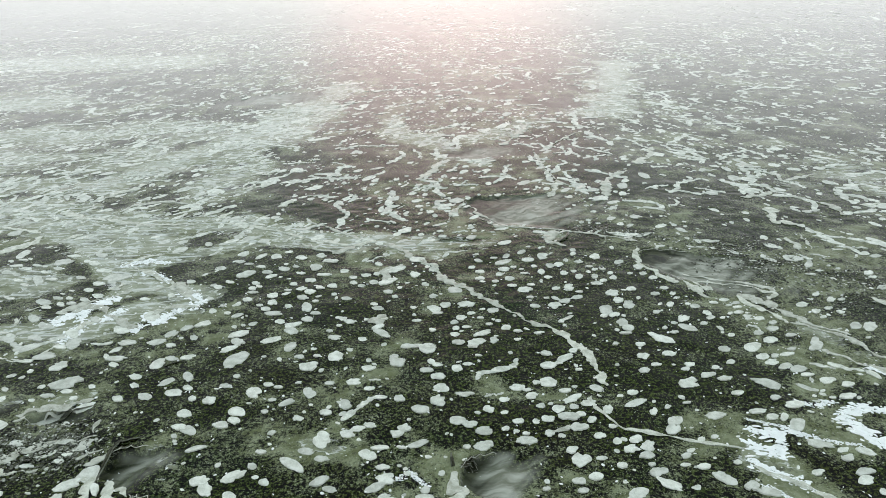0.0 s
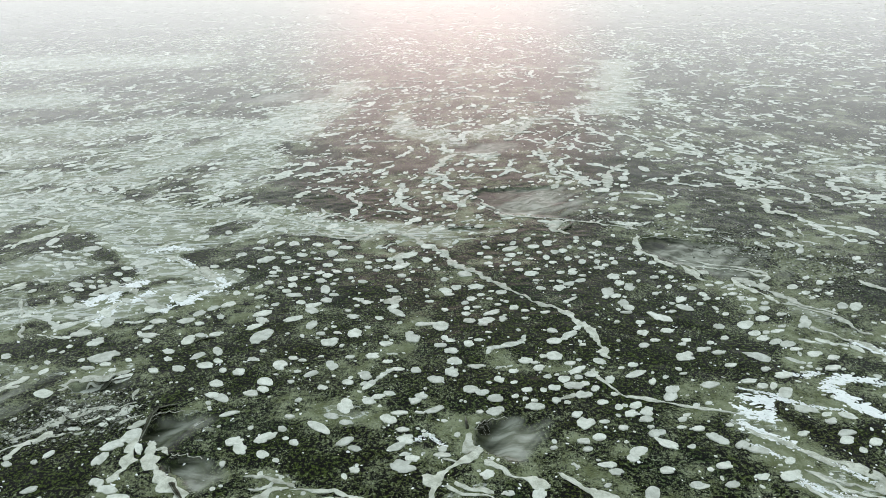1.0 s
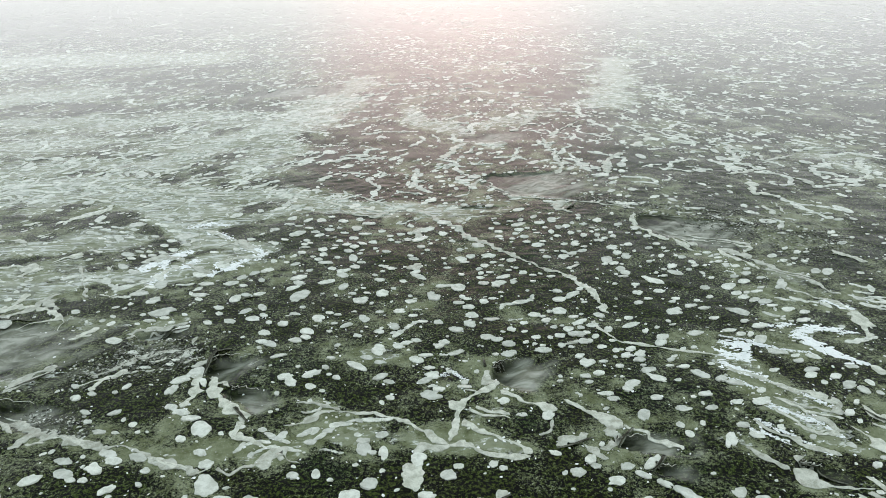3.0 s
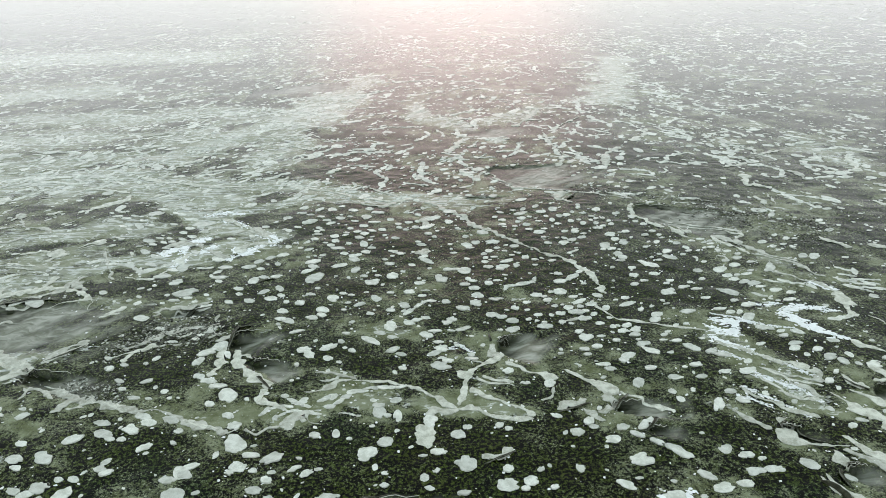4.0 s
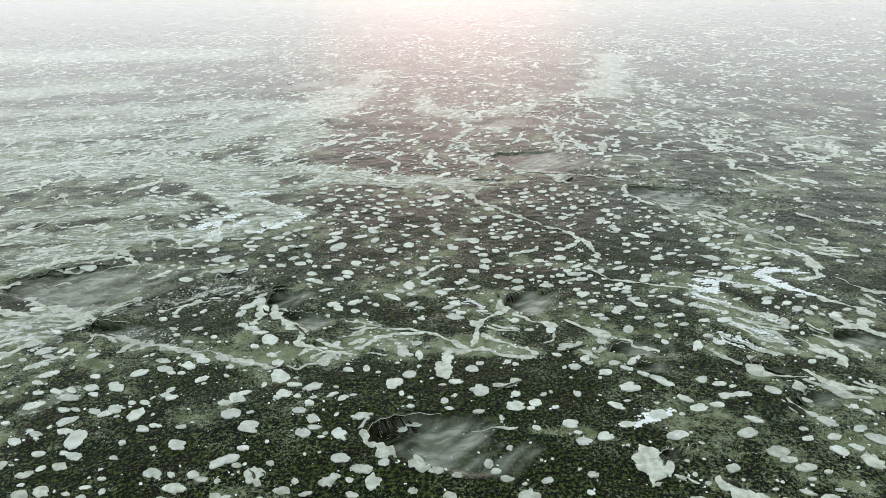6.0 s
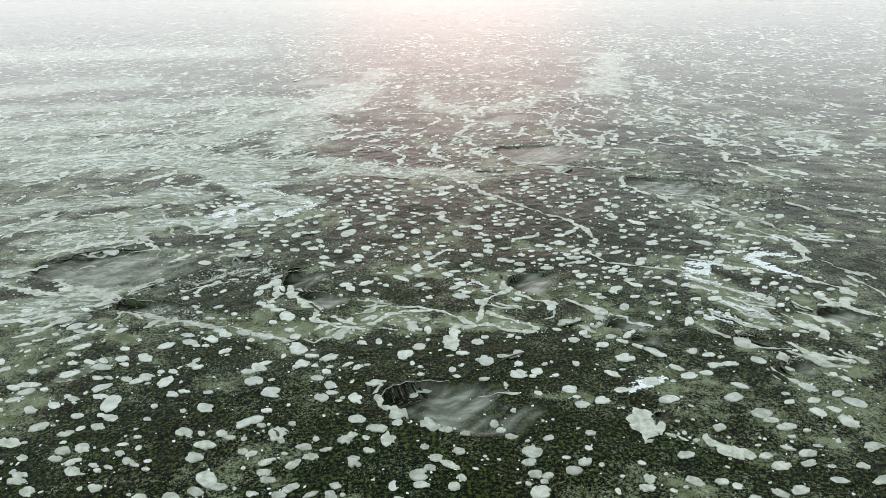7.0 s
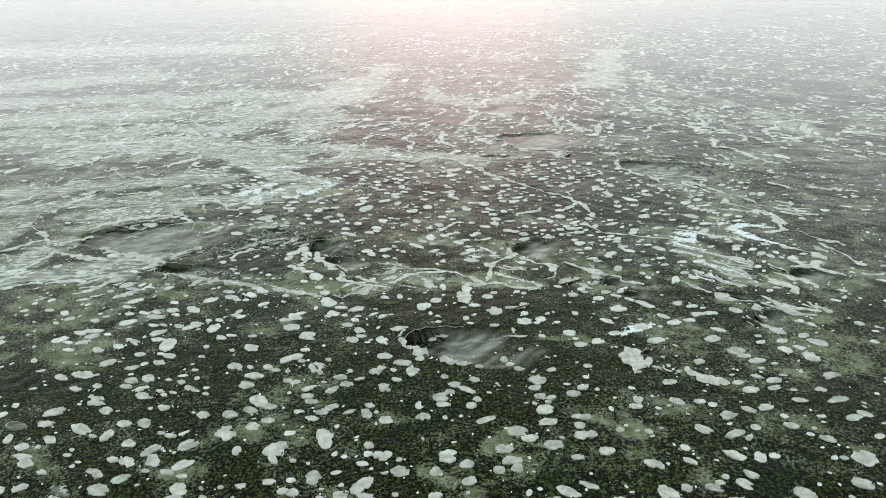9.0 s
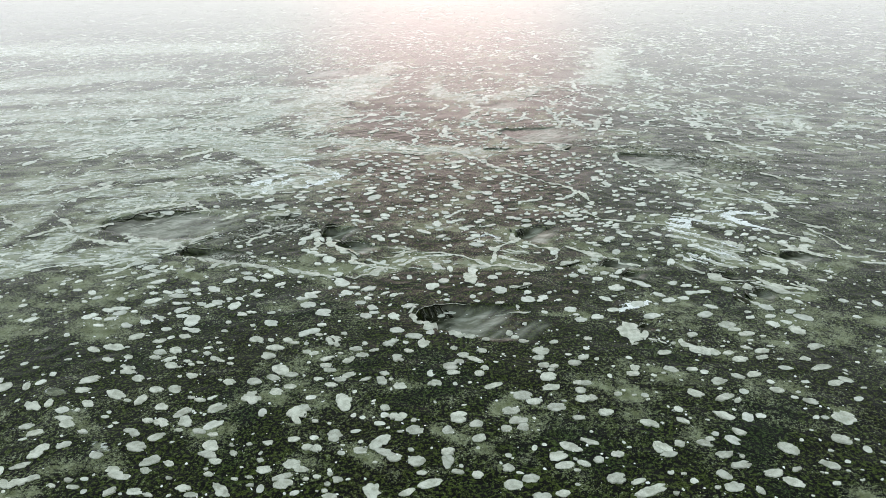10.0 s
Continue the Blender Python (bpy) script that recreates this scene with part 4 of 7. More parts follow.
patch(-3.22, 11.02, 0.32, 0.13, 132)
patch(4.11, 11.03, 0.16, 0.11, 12)
patch(8.15, 11.04, 0.13, 0.07, 16)
patch(-2.62, 11.13, 0.14, 0.09, 167)
patch(5.05, 11.14, 0.09, 0.06, 15)
patch(-8.76, 11.14, 0.15, 0.06, 171)
patch(3.84, 11.23, 0.16, 0.12, 21)
patch(7.76, 11.23, 0.25, 0.13, 158)
patch(-8.08, 11.25, 0.11, 0.06, 163)
patch(-1.66, 11.25, 0.18, 0.15, 113)
patch(2.6, 11.27, 0.13, 0.1, 19)
patch(4.23, 11.34, 0.18, 0.14, 47)
patch(-3.93, 11.4, 0.12, 0.07, 167)
patch(-2.98, 11.4, 0.17, 0.11, 168)
patch(0.41, 11.44, 0.08, 0.07, 1)
patch(-8.04, 11.45, 0.14, 0.06, 170)
patch(5.37, 11.46, 0.09, 0.06, 26)
patch(0.77, 11.46, 0.19, 0.17, 3)
patch(-1.44, 11.47, 0.19, 0.08, 177)
patch(-0.97, 11.49, 0.1, 0.05, 176)
patch(4.02, 11.53, 0.15, 0.12, 33)
patch(5.69, 11.54, 0.09, 0.05, 7)
patch(-5.35, 11.55, 0.2, 0.09, 24)
patch(1.73, 11.59, 0.23, 0.12, 180)
patch(-0.62, 11.6, 0.23, 0.1, 31)
patch(2.46, 11.69, 0.08, 0.07, 17)
patch(3.26, 11.7, 0.13, 0.1, 17)
patch(-7.83, 11.73, 0.19, 0.14, 47)
patch(-2.7, 11.73, 0.27, 0.19, 110)
patch(1.72, 11.79, 0.09, 0.06, 2)
patch(2.22, 11.79, 0.12, 0.1, 23)
patch(4.91, 11.83, 0.2, 0.14, 48)
patch(-8.25, 11.84, 0.16, 0.08, 18)
patch(-9.35, 11.84, 0.16, 0.09, 156)
patch(7.6, 11.86, 0.24, 0.16, 38)
patch(1.51, 11.87, 0.07, 0.06, 13)
patch(0.81, 11.92, 0.18, 0.14, 0)
patch(-1.12, 11.93, 0.14, 0.12, 161)
patch(-2.18, 11.93, 0.16, 0.13, 148)
patch(2.88, 11.96, 0.19, 0.14, 10)
patch(1.29, 11.98, 0.08, 0.08, 35)
patch(3.64, 12, 0.09, 0.07, 13)
patch(-3.85, 12.01, 0.09, 0.07, 152)
patch(5.04, 12.11, 0.21, 0.13, 62)
patch(-1.96, 12.11, 0.15, 0.11, 170)
patch(-0.92, 12.11, 0.15, 0.13, 169)
patch(-5.68, 12.12, 0.2, 0.13, 128)
patch(7.45, 12.14, 0.18, 0.07, 60)
patch(0.49, 12.14, 0.16, 0.11, 178)
patch(7.19, 12.14, 0.14, 0.1, 27)
patch(1.59, 12.2, 0.12, 0.09, 4)
patch(3.24, 12.21, 0.12, 0.09, 61)
patch(-1.73, 12.22, 0.13, 0.09, 171)
patch(5.97, 12.25, 0.21, 0.14, 16)
patch(-5.97, 12.26, 0.17, 0.1, 161)
patch(2.25, 12.27, 0.15, 0.11, 5)
patch(0.3, 12.28, 0.2, 0.15, 178)
patch(-5.08, 12.33, 0.19, 0.11, 168)
patch(2.72, 12.35, 0.23, 0.15, 4)
patch(6.99, 12.39, 0.19, 0.09, 5)
patch(-4.8, 12.43, 0.15, 0.11, 139)
patch(4.67, 12.44, 0.14, 0.08, 67)
patch(3.02, 12.44, 0.12, 0.09, 12)
patch(-3.37, 12.48, 0.12, 0.09, 162)
patch(3.64, 12.52, 0.18, 0.1, 71)
patch(7.89, 12.58, 0.25, 0.13, 9)
patch(5.04, 12.61, 0.09, 0.06, 47)
patch(2.54, 12.62, 0.15, 0.13, 27)
patch(-2.75, 12.68, 0.14, 0.11, 156)
patch(0.95, 12.68, 0.13, 0.12, 69)
patch(2.92, 12.69, 0.11, 0.09, 22)
patch(5.5, 12.72, 0.09, 0.05, 6)
patch(-0.64, 12.72, 0.21, 0.15, 173)
patch(-4.77, 12.76, 0.21, 0.15, 143)
patch(2.16, 12.76, 0.1, 0.09, 20)
patch(-6, 12.76, 0.19, 0.13, 141)
patch(-4.19, 12.77, 0.09, 0.07, 148)
patch(4.32, 12.8, 0.28, 0.11, 27)
patch(3.27, 12.82, 0.16, 0.12, 9)
patch(9.23, 12.83, 0.19, 0.12, 30)
patch(2.4, 12.83, 0.06, 0.05, 10)
patch(7.57, 12.85, 0.13, 0.09, 32)
patch(-9.21, 12.88, 0.44, 0.25, 18)
patch(-2.36, 12.98, 0.19, 0.15, 119)
patch(2.94, 13.01, 0.26, 0.11, 30)
patch(-0.21, 13.04, 0.22, 0.17, 93)
patch(6.76, 13.05, 0.14, 0.09, 13)
patch(4.05, 13.07, 0.08, 0.06, 18)
patch(-8.44, 13.08, 0.25, 0.14, 29)
patch(-3.73, 13.09, 0.19, 0.1, 37)
patch(2, 13.15, 0.15, 0.13, 56)
patch(-1.1, 13.16, 0.14, 0.12, 107)
patch(4.38, 13.19, 0.13, 0.1, 19)
patch(-4.08, 13.21, 0.09, 0.06, 166)
patch(-1.54, 13.22, 0.15, 0.08, 175)
patch(-5.54, 13.23, 0.17, 0.12, 149)
patch(0.43, 13.28, 0.19, 0.1, 178)
patch(9.49, 13.3, 0.17, 0.1, 32)
patch(2.85, 13.32, 0.14, 0.09, 4)
patch(-7.77, 13.36, 0.16, 0.1, 142)
patch(7.61, 13.38, 0.31, 0.17, 141)
patch(3.6, 13.38, 0.2, 0.11, 127)
patch(-9.85, 13.39, 0.09, 0.05, 160)
patch(1.93, 13.4, 0.1, 0.07, 3)
patch(-7.18, 13.42, 0.19, 0.13, 148)
patch(-8.88, 13.44, 0.11, 0.07, 145)
patch(5.8, 13.45, 0.26, 0.19, 47, True)
patch(9.09, 13.47, 0.19, 0.12, 19)
patch(-3.27, 13.49, 0.22, 0.15, 110, True)
patch(1.71, 13.5, 0.18, 0.14, 4)
patch(-4.6, 13.5, 0.25, 0.18, 122, True)
patch(-0.15, 13.53, 0.19, 0.17, 170)
patch(-9.55, 13.56, 0.18, 0.08, 169)
patch(-1.81, 13.57, 0.13, 0.08, 172)
patch(-6.54, 13.58, 0.23, 0.13, 165)
patch(6.74, 13.59, 0.16, 0.1, 14)
patch(2.19, 13.66, 0.09, 0.08, 11)
patch(2.49, 13.67, 0.21, 0.19, 31)
patch(-4.06, 13.7, 0.11, 0.07, 164)
patch(-9.15, 13.72, 0.17, 0.08, 167)
patch(8.78, 13.74, 0.16, 0.08, 9)
patch(-6.25, 13.75, 0.13, 0.09, 152)
patch(-5.34, 13.78, 0.15, 0.09, 164)
patch(6.36, 13.8, 0.18, 0.12, 20)
patch(-4.29, 13.81, 0.13, 0.08, 167)
patch(-2.85, 13.84, 0.12, 0.08, 170)
patch(-10.75, 13.88, 0.14, 0.06, 131)
patch(-2.31, 13.89, 0.18, 0.13, 169)
patch(-7.59, 13.89, 0.13, 0.08, 130)
patch(8.68, 13.97, 0.22, 0.14, 25)
patch(-6.86, 14, 0.19, 0.12, 38)
patch(-0.19, 14.04, 0.17, 0.14, 174)
patch(4.9, 14.07, 0.15, 0.11, 16)
patch(5.92, 14.08, 0.11, 0.08, 17)
patch(8.39, 14.1, 0.19, 0.12, 24)
patch(6.63, 14.12, 0.1, 0.07, 28)
patch(-9.39, 14.15, 0.36, 0.22, 27)
patch(3.31, 14.16, 0.08, 0.07, 20)
patch(-5.16, 14.17, 0.1, 0.07, 152)
patch(1.27, 14.2, 0.12, 0.08, 180)
patch(-6.42, 14.22, 0.23, 0.12, 118)
patch(-0.48, 14.27, 0.16, 0.12, 174)
patch(6.1, 14.29, 0.14, 0.1, 19)
patch(-7.74, 14.3, 0.16, 0.1, 155)
patch(5.26, 14.31, 0.13, 0.08, 6)
patch(8.18, 14.31, 0.18, 0.12, 30)
patch(0.3, 14.31, 0.16, 0.13, 90)
patch(4.29, 14.32, 0.06, 0.05, 53)
patch(7.14, 14.35, 0.13, 0.09, 39)
patch(2.59, 14.39, 0.2, 0.16, 10)
patch(-1.95, 14.41, 0.16, 0.12, 170)
patch(2.87, 14.48, 0.09, 0.07, 7)
patch(-0.21, 14.48, 0.12, 0.08, 175)
patch(0.56, 14.5, 0.11, 0.08, 178)
patch(8.03, 14.54, 0.19, 0.12, 19)
patch(-3.48, 14.55, 0.25, 0.17, 111)
patch(8.36, 14.58, 0.12, 0.08, 40)
patch(-0.36, 14.64, 0.12, 0.09, 95)
patch(8.69, 14.64, 0.18, 0.09, 8)
patch(-3.36, 14.67, 0.11, 0.09, 152)
patch(5.07, 14.7, 0.16, 0.12, 49)
patch(3.1, 14.7, 0.28, 0.11, 37)
patch(-7.38, 14.76, 0.27, 0.17, 86)
patch(-1.96, 14.76, 0.08, 0.07, 156)
patch(-1.28, 14.79, 0.29, 0.2, 98, True)
patch(5.72, 14.8, 0.17, 0.12, 15)
patch(-9.91, 14.82, 0.24, 0.18, 71)
patch(-8.54, 14.83, 0.15, 0.09, 159)
patch(8.9, 14.85, 0.12, 0.07, 15)
patch(0.86, 14.88, 0.08, 0.06, 179)
patch(-4.28, 14.89, 0.08, 0.06, 130)
patch(-5.43, 14.89, 0.41, 0.25, 72)
patch(7.19, 14.92, 0.17, 0.12, 18)
patch(2.6, 14.93, 0.15, 0.12, 10)
patch(-2.79, 14.96, 0.26, 0.2, 114, True)
patch(3.31, 14.98, 0.11, 0.1, 25)
patch(-3.78, 15, 0.13, 0.08, 167)
patch(7.95, 15, 0.26, 0.18, 28)
patch(9.58, 15.01, 0.37, 0.15, 58)
patch(-3.33, 15.03, 0.1, 0.07, 163)
patch(-7.08, 15.03, 0.17, 0.1, 159)
patch(-4.71, 15.06, 0.07, 0.05, 164)
patch(-6.7, 15.07, 0.2, 0.11, 26)
patch(-10.94, 15.12, 0.15, 0.07, 167)
patch(-8.56, 15.12, 0.29, 0.12, 171)
patch(-0.46, 15.2, 0.28, 0.19, 93)
patch(5.13, 15.23, 0.13, 0.1, 19)
patch(-8.89, 15.24, 0.14, 0.06, 118)
patch(4.47, 15.26, 0.09, 0.07, 30)
patch(-2.52, 15.29, 0.09, 0.07, 151)
patch(11.14, 15.3, 0.08, 0.05, 21)
patch(8.6, 15.33, 0.21, 0.14, 23)
patch(0.72, 15.34, 0.14, 0.08, 178)
patch(-10.53, 15.37, 0.28, 0.18, 21)
patch(-5.77, 15.43, 0.23, 0.13, 38)
patch(-4.11, 15.5, 0.25, 0.14, 75)
patch(5.72, 15.54, 0.35, 0.19, 130)
patch(0.35, 15.55, 0.18, 0.13, 177)
patch(9.19, 15.55, 0.15, 0.1, 20)
patch(0.84, 15.56, 0.21, 0.19, 179)
patch(-8.78, 15.56, 0.16, 0.1, 38)
patch(1.29, 15.57, 0.16, 0.1, 84)
patch(1.94, 15.62, 0.09, 0.07, 4)
patch(8.42, 15.68, 0.14, 0.09, 18)
patch(-7.35, 15.7, 0.14, 0.1, 153)
patch(-5.54, 15.76, 0.23, 0.16, 122)
patch(-10.34, 15.77, 0.19, 0.1, 163)
patch(4.89, 15.81, 0.17, 0.08, 1)
patch(6.2, 15.83, 0.12, 0.08, 12)
patch(8.91, 15.86, 0.18, 0.12, 29)
patch(11.51, 15.86, 0.3, 0.15, 48)
patch(-4.7, 15.86, 0.27, 0.15, 26)
patch(-7.84, 15.89, 0.24, 0.15, 16)
patch(-2.98, 15.9, 0.17, 0.13, 157)
patch(-10.04, 15.9, 0.31, 0.18, 97)
patch(11.12, 15.91, 0.22, 0.13, 35)
patch(2.53, 15.91, 0.12, 0.08, 3)
patch(-8.62, 15.92, 0.24, 0.15, 11)
patch(0.32, 15.96, 0.13, 0.11, 175)
patch(4.68, 15.96, 0.08, 0.06, 35)
patch(1.06, 16.01, 0.27, 0.11, 30)
patch(6.63, 16.02, 0.26, 0.14, 138)
patch(-6.85, 16.05, 0.15, 0.09, 122)
patch(-1.65, 16.05, 0.29, 0.12, 134)
patch(6.03, 16.05, 0.08, 0.06, 37)
patch(1.99, 16.06, 0.12, 0.07, 179)
patch(6.03, 16.08, 0.08, 0.05, 56)
patch(5.04, 16.1, 0.18, 0.14, 57)
patch(-5.74, 16.2, 0.28, 0.16, 32)
patch(7.13, 16.21, 0.11, 0.08, 24)
patch(9.03, 16.21, 0.13, 0.09, 45)
patch(-0.33, 16.22, 0.1, 0.09, 100)
patch(1.71, 16.25, 0.14, 0.13, 70)
patch(-3.17, 16.26, 0.09, 0.08, 143)
patch(3.32, 16.27, 0.06, 0.05, 35)
patch(6.35, 16.28, 0.09, 0.07, 20)
patch(-7.55, 16.28, 0.21, 0.14, 58)
patch(0.3, 16.28, 0.1, 0.09, 175)
patch(-11.33, 16.3, 0.25, 0.14, 138)
patch(-4.24, 16.31, 0.21, 0.16, 151)
patch(0.63, 16.36, 0.12, 0.07, 177)
patch(8.45, 16.4, 0.12, 0.08, 38)
patch(4.92, 16.41, 0.24, 0.14, 70)
patch(-1.85, 16.41, 0.21, 0.1, 43)
patch(10.53, 16.42, 0.1, 0.06, 26)
patch(-10.38, 16.44, 0.31, 0.15, 127)
patch(8.75, 16.44, 0.15, 0.1, 14)
patch(3.27, 16.48, 0.09, 0.08, 38)
patch(1.26, 16.48, 0.1, 0.07, 179)
patch(7.76, 16.49, 0.09, 0.06, 39)
patch(6.71, 16.51, 0.21, 0.15, 53)
patch(-2.93, 16.52, 0.08, 0.07, 141)
patch(7.45, 16.54, 0.14, 0.1, 39)
patch(-7.23, 16.57, 0.18, 0.1, 40)
patch(8.49, 16.58, 0.13, 0.08, 18)
patch(-9.06, 16.59, 0.29, 0.18, 139)
patch(-5.89, 16.6, 0.09, 0.06, 141)
patch(-4.28, 16.62, 0.21, 0.12, 28)
patch(0.27, 16.62, 0.12, 0.1, 93)
patch(3.42, 16.63, 0.21, 0.08, 38)
patch(11.14, 16.68, 0.12, 0.08, 29)
patch(-5.66, 16.68, 0.07, 0.05, 140)
patch(4.5, 16.71, 0.11, 0.09, 19)
patch(-2.64, 16.73, 0.15, 0.12, 164)
patch(8.06, 16.73, 0.08, 0.06, 21)
patch(10.48, 16.74, 0.15, 0.1, 38)
patch(7.43, 16.76, 0.13, 0.1, 28)
patch(-6.78, 16.77, 0.24, 0.14, 47)
patch(-0.79, 16.77, 0.12, 0.09, 172)
patch(8.32, 16.78, 0.14, 0.09, 12)
patch(4.81, 16.79, 0.17, 0.14, 27)
patch(1.02, 16.81, 0.09, 0.07, 179)
patch(-4.64, 16.82, 0.16, 0.11, 160)
patch(-2.22, 16.83, 0.08, 0.06, 108)
patch(0.47, 16.87, 0.15, 0.14, 91)
patch(-3.88, 16.88, 0.19, 0.14, 119)
patch(10.92, 16.89, 0.13, 0.08, 21)
patch(-1.73, 16.91, 0.12, 0.1, 160)
patch(6.06, 16.92, 0.12, 0.09, 42)
patch(-2.95, 16.93, 0.16, 0.12, 163)
patch(-11.38, 16.95, 0.27, 0.14, 136)
patch(4.64, 17.06, 0.29, 0.19, 69)
patch(-0.86, 17.06, 0.06, 0.06, 133)
patch(0.76, 17.08, 0.11, 0.08, 177)
patch(10.29, 17.08, 0.18, 0.12, 33)
patch(8.42, 17.11, 0.14, 0.08, 6)
patch(-0.2, 17.16, 0.14, 0.09, 175)
patch(1.4, 17.18, 0.16, 0.15, 56)
patch(7.25, 17.2, 0.15, 0.11, 30)
patch(-10.05, 17.2, 0.22, 0.13, 132)
patch(8.22, 17.22, 0.09, 0.06, 12)
patch(-5.98, 17.24, 0.16, 0.09, 45)
patch(-8.47, 17.26, 0.32, 0.18, 124)
patch(-3.72, 17.26, 0.14, 0.1, 162)
patch(-4.96, 17.29, 0.25, 0.14, 171)
patch(6.58, 17.33, 0.17, 0.1, 64)
patch(7.07, 17.34, 0.09, 0.07, 43)
patch(5.4, 17.36, 0.26, 0.16, 68, True)
patch(8.5, 17.37, 0.11, 0.08, 16)
patch(11.24, 17.37, 0.19, 0.1, 49)
patch(2.66, 17.39, 0.14, 0.11, 6)
patch(11.58, 17.39, 0.12, 0.07, 20)
patch(-11.98, 17.39, 0.27, 0.13, 130)
patch(-0.31, 17.4, 0.19, 0.18, 124)
patch(-6.29, 17.42, 0.11, 0.08, 138)
patch(7.88, 17.44, 0.13, 0.09, 18)
patch(-1.9, 17.44, 0.16, 0.12, 165)
patch(3.25, 17.46, 0.2, 0.18, 50)
patch(-6.76, 17.54, 0.14, 0.1, 128)
patch(8.21, 17.56, 0.14, 0.08, 6)
patch(-5.21, 17.57, 0.15, 0.11, 158)
patch(0.03, 17.62, 0.16, 0.16, 114)
patch(-4.09, 17.65, 0.3, 0.14, 103)
patch(3.58, 17.65, 0.16, 0.13, 12)
patch(0.7, 17.65, 0.22, 0.16, 177)
patch(-11.25, 17.65, 0.17, 0.09, 164)
patch(5.12, 17.68, 0.2, 0.15, 63)
patch(-2.05, 17.68, 0.11, 0.09, 158)
patch(5.74, 17.72, 0.09, 0.06, 63)
patch(11.01, 17.73, 0.13, 0.08, 31)
patch(-4.61, 17.74, 0.12, 0.09, 151)
patch(6.9, 17.76, 0.1, 0.06, 11)
patch(-5.47, 17.85, 0.1, 0.08, 152)
patch(-6.57, 17.87, 0.1, 0.07, 136)
patch(3.05, 17.88, 0.08, 0.07, 10)
patch(3.93, 17.91, 0.16, 0.12, 6)
patch(-6.16, 17.92, 0.14, 0.09, 54)
patch(2.57, 17.94, 0.11, 0.08, 3)
patch(-5.13, 17.97, 0.18, 0.13, 124)
patch(-3.86, 17.98, 0.11, 0.08, 164)
patch(6.3, 18.01, 0.13, 0.1, 17)
patch(6.84, 18.02, 0.11, 0.08, 46)
patch(13.11, 18.02, 0.19, 0.11, 28)
patch(-11.91, 18.03, 0.17, 0.1, 153)
patch(-2.89, 18.04, 0.15, 0.1, 169)
patch(5.02, 18.11, 0.22, 0.19, 38)
patch(-1.47, 18.15, 0.1, 0.08, 161)
patch(-0.33, 18.16, 0.14, 0.11, 97)
patch(-11.53, 18.18, 0.17, 0.1, 140)
patch(-5.92, 18.22, 0.16, 0.12, 145)
patch(4.09, 18.23, 0.11, 0.08, 8)
patch(-11.24, 18.24, 0.18, 0.1, 157)
patch(-4.25, 18.25, 0.18, 0.14, 120)
patch(-7.09, 18.32, 0.13, 0.09, 147)
patch(5.69, 18.33, 0.16, 0.13, 35)
patch(-12.17, 18.36, 0.28, 0.16, 144)
patch(-3.33, 18.38, 0.09, 0.08, 128)
patch(6.68, 18.39, 0.13, 0.1, 18)
patch(-10.95, 18.4, 0.18, 0.11, 145)
patch(2.46, 18.42, 0.21, 0.19, 65)
patch(-5.2, 18.44, 0.19, 0.15, 132)
patch(-1.65, 18.48, 0.15, 0.12, 165)
patch(3.43, 18.48, 0.12, 0.1, 24)
patch(0.34, 18.49, 0.21, 0.21, 145)
patch(3.85, 18.54, 0.25, 0.16, 75, True)
patch(-11.48, 18.57, 0.13, 0.08, 139)
patch(-11.84, 18.59, 0.17, 0.09, 158)
patch(-4.12, 18.61, 0.19, 0.15, 129)
patch(-13.3, 18.63, 0.15, 0.08, 160)
patch(2.1, 18.66, 0.13, 0.11, 3)
patch(-10.67, 18.68, 0.21, 0.12, 155)
patch(13.25, 18.7, 0.14, 0.08, 17)
patch(-5.88, 18.7, 0.15, 0.09, 169)
patch(4.71, 18.72, 0.18, 0.11, 2)
patch(-4.81, 18.75, 0.12, 0.08, 161)
patch(2.71, 18.78, 0.12, 0.09, 4)
patch(-13.53, 18.78, 0.14, 0.07, 140)
patch(-3.83, 18.85, 0.14, 0.12, 144)
patch(-11.83, 18.88, 0.09, 0.05, 162)
patch(4.96, 18.9, 0.12, 0.1, 32)
patch(-2.55, 18.9, 0.12, 0.1, 149)
patch(-3.44, 18.95, 0.16, 0.13, 142)
patch(-0.57, 18.95, 0.13, 0.11, 107)
patch(1.62, 18.96, 0.1, 0.09, 5)
patch(-5.96, 18.96, 0.14, 0.1, 156)
patch(13.25, 18.97, 0.22, 0.12, 46)
patch(-7.04, 19.02, 0.16, 0.11, 124)
patch(-5.76, 19.07, 0.11, 0.08, 147)
patch(-11.11, 19.07, 0.18, 0.11, 151)
patch(6.56, 19.09, 0.14, 0.11, 20)
patch(-11.67, 19.1, 0.1, 0.06, 149)
patch(-4.71, 19.13, 0.13, 0.1, 145)
patch(-2.83, 19.15, 0.12, 0.1, 146)
patch(-10.35, 19.15, 0.2, 0.12, 149)
patch(5.32, 19.15, 0.17, 0.1, 72)
patch(-2.2, 19.16, 0.17, 0.13, 107)
patch(2.08, 19.17, 0.15, 0.15, 34)
patch(-1.78, 19.17, 0.34, 0.16, 40)
patch(4.28, 19.21, 0.19, 0.11, 75)
patch(4.76, 19.22, 0.17, 0.1, 74)
patch(1.14, 19.26, 0.15, 0.13, 85)
patch(3.32, 19.26, 0.13, 0.11, 9)
patch(-5.94, 19.31, 0.15, 0.1, 155)
patch(-4.25, 19.38, 0.19, 0.14, 160)
patch(6.34, 19.38, 0.13, 0.1, 36)
patch(-6.77, 19.39, 0.15, 0.1, 154)
patch(5.92, 19.4, 0.09, 0.07, 27)
patch(5.35, 19.43, 0.09, 0.07, 25)
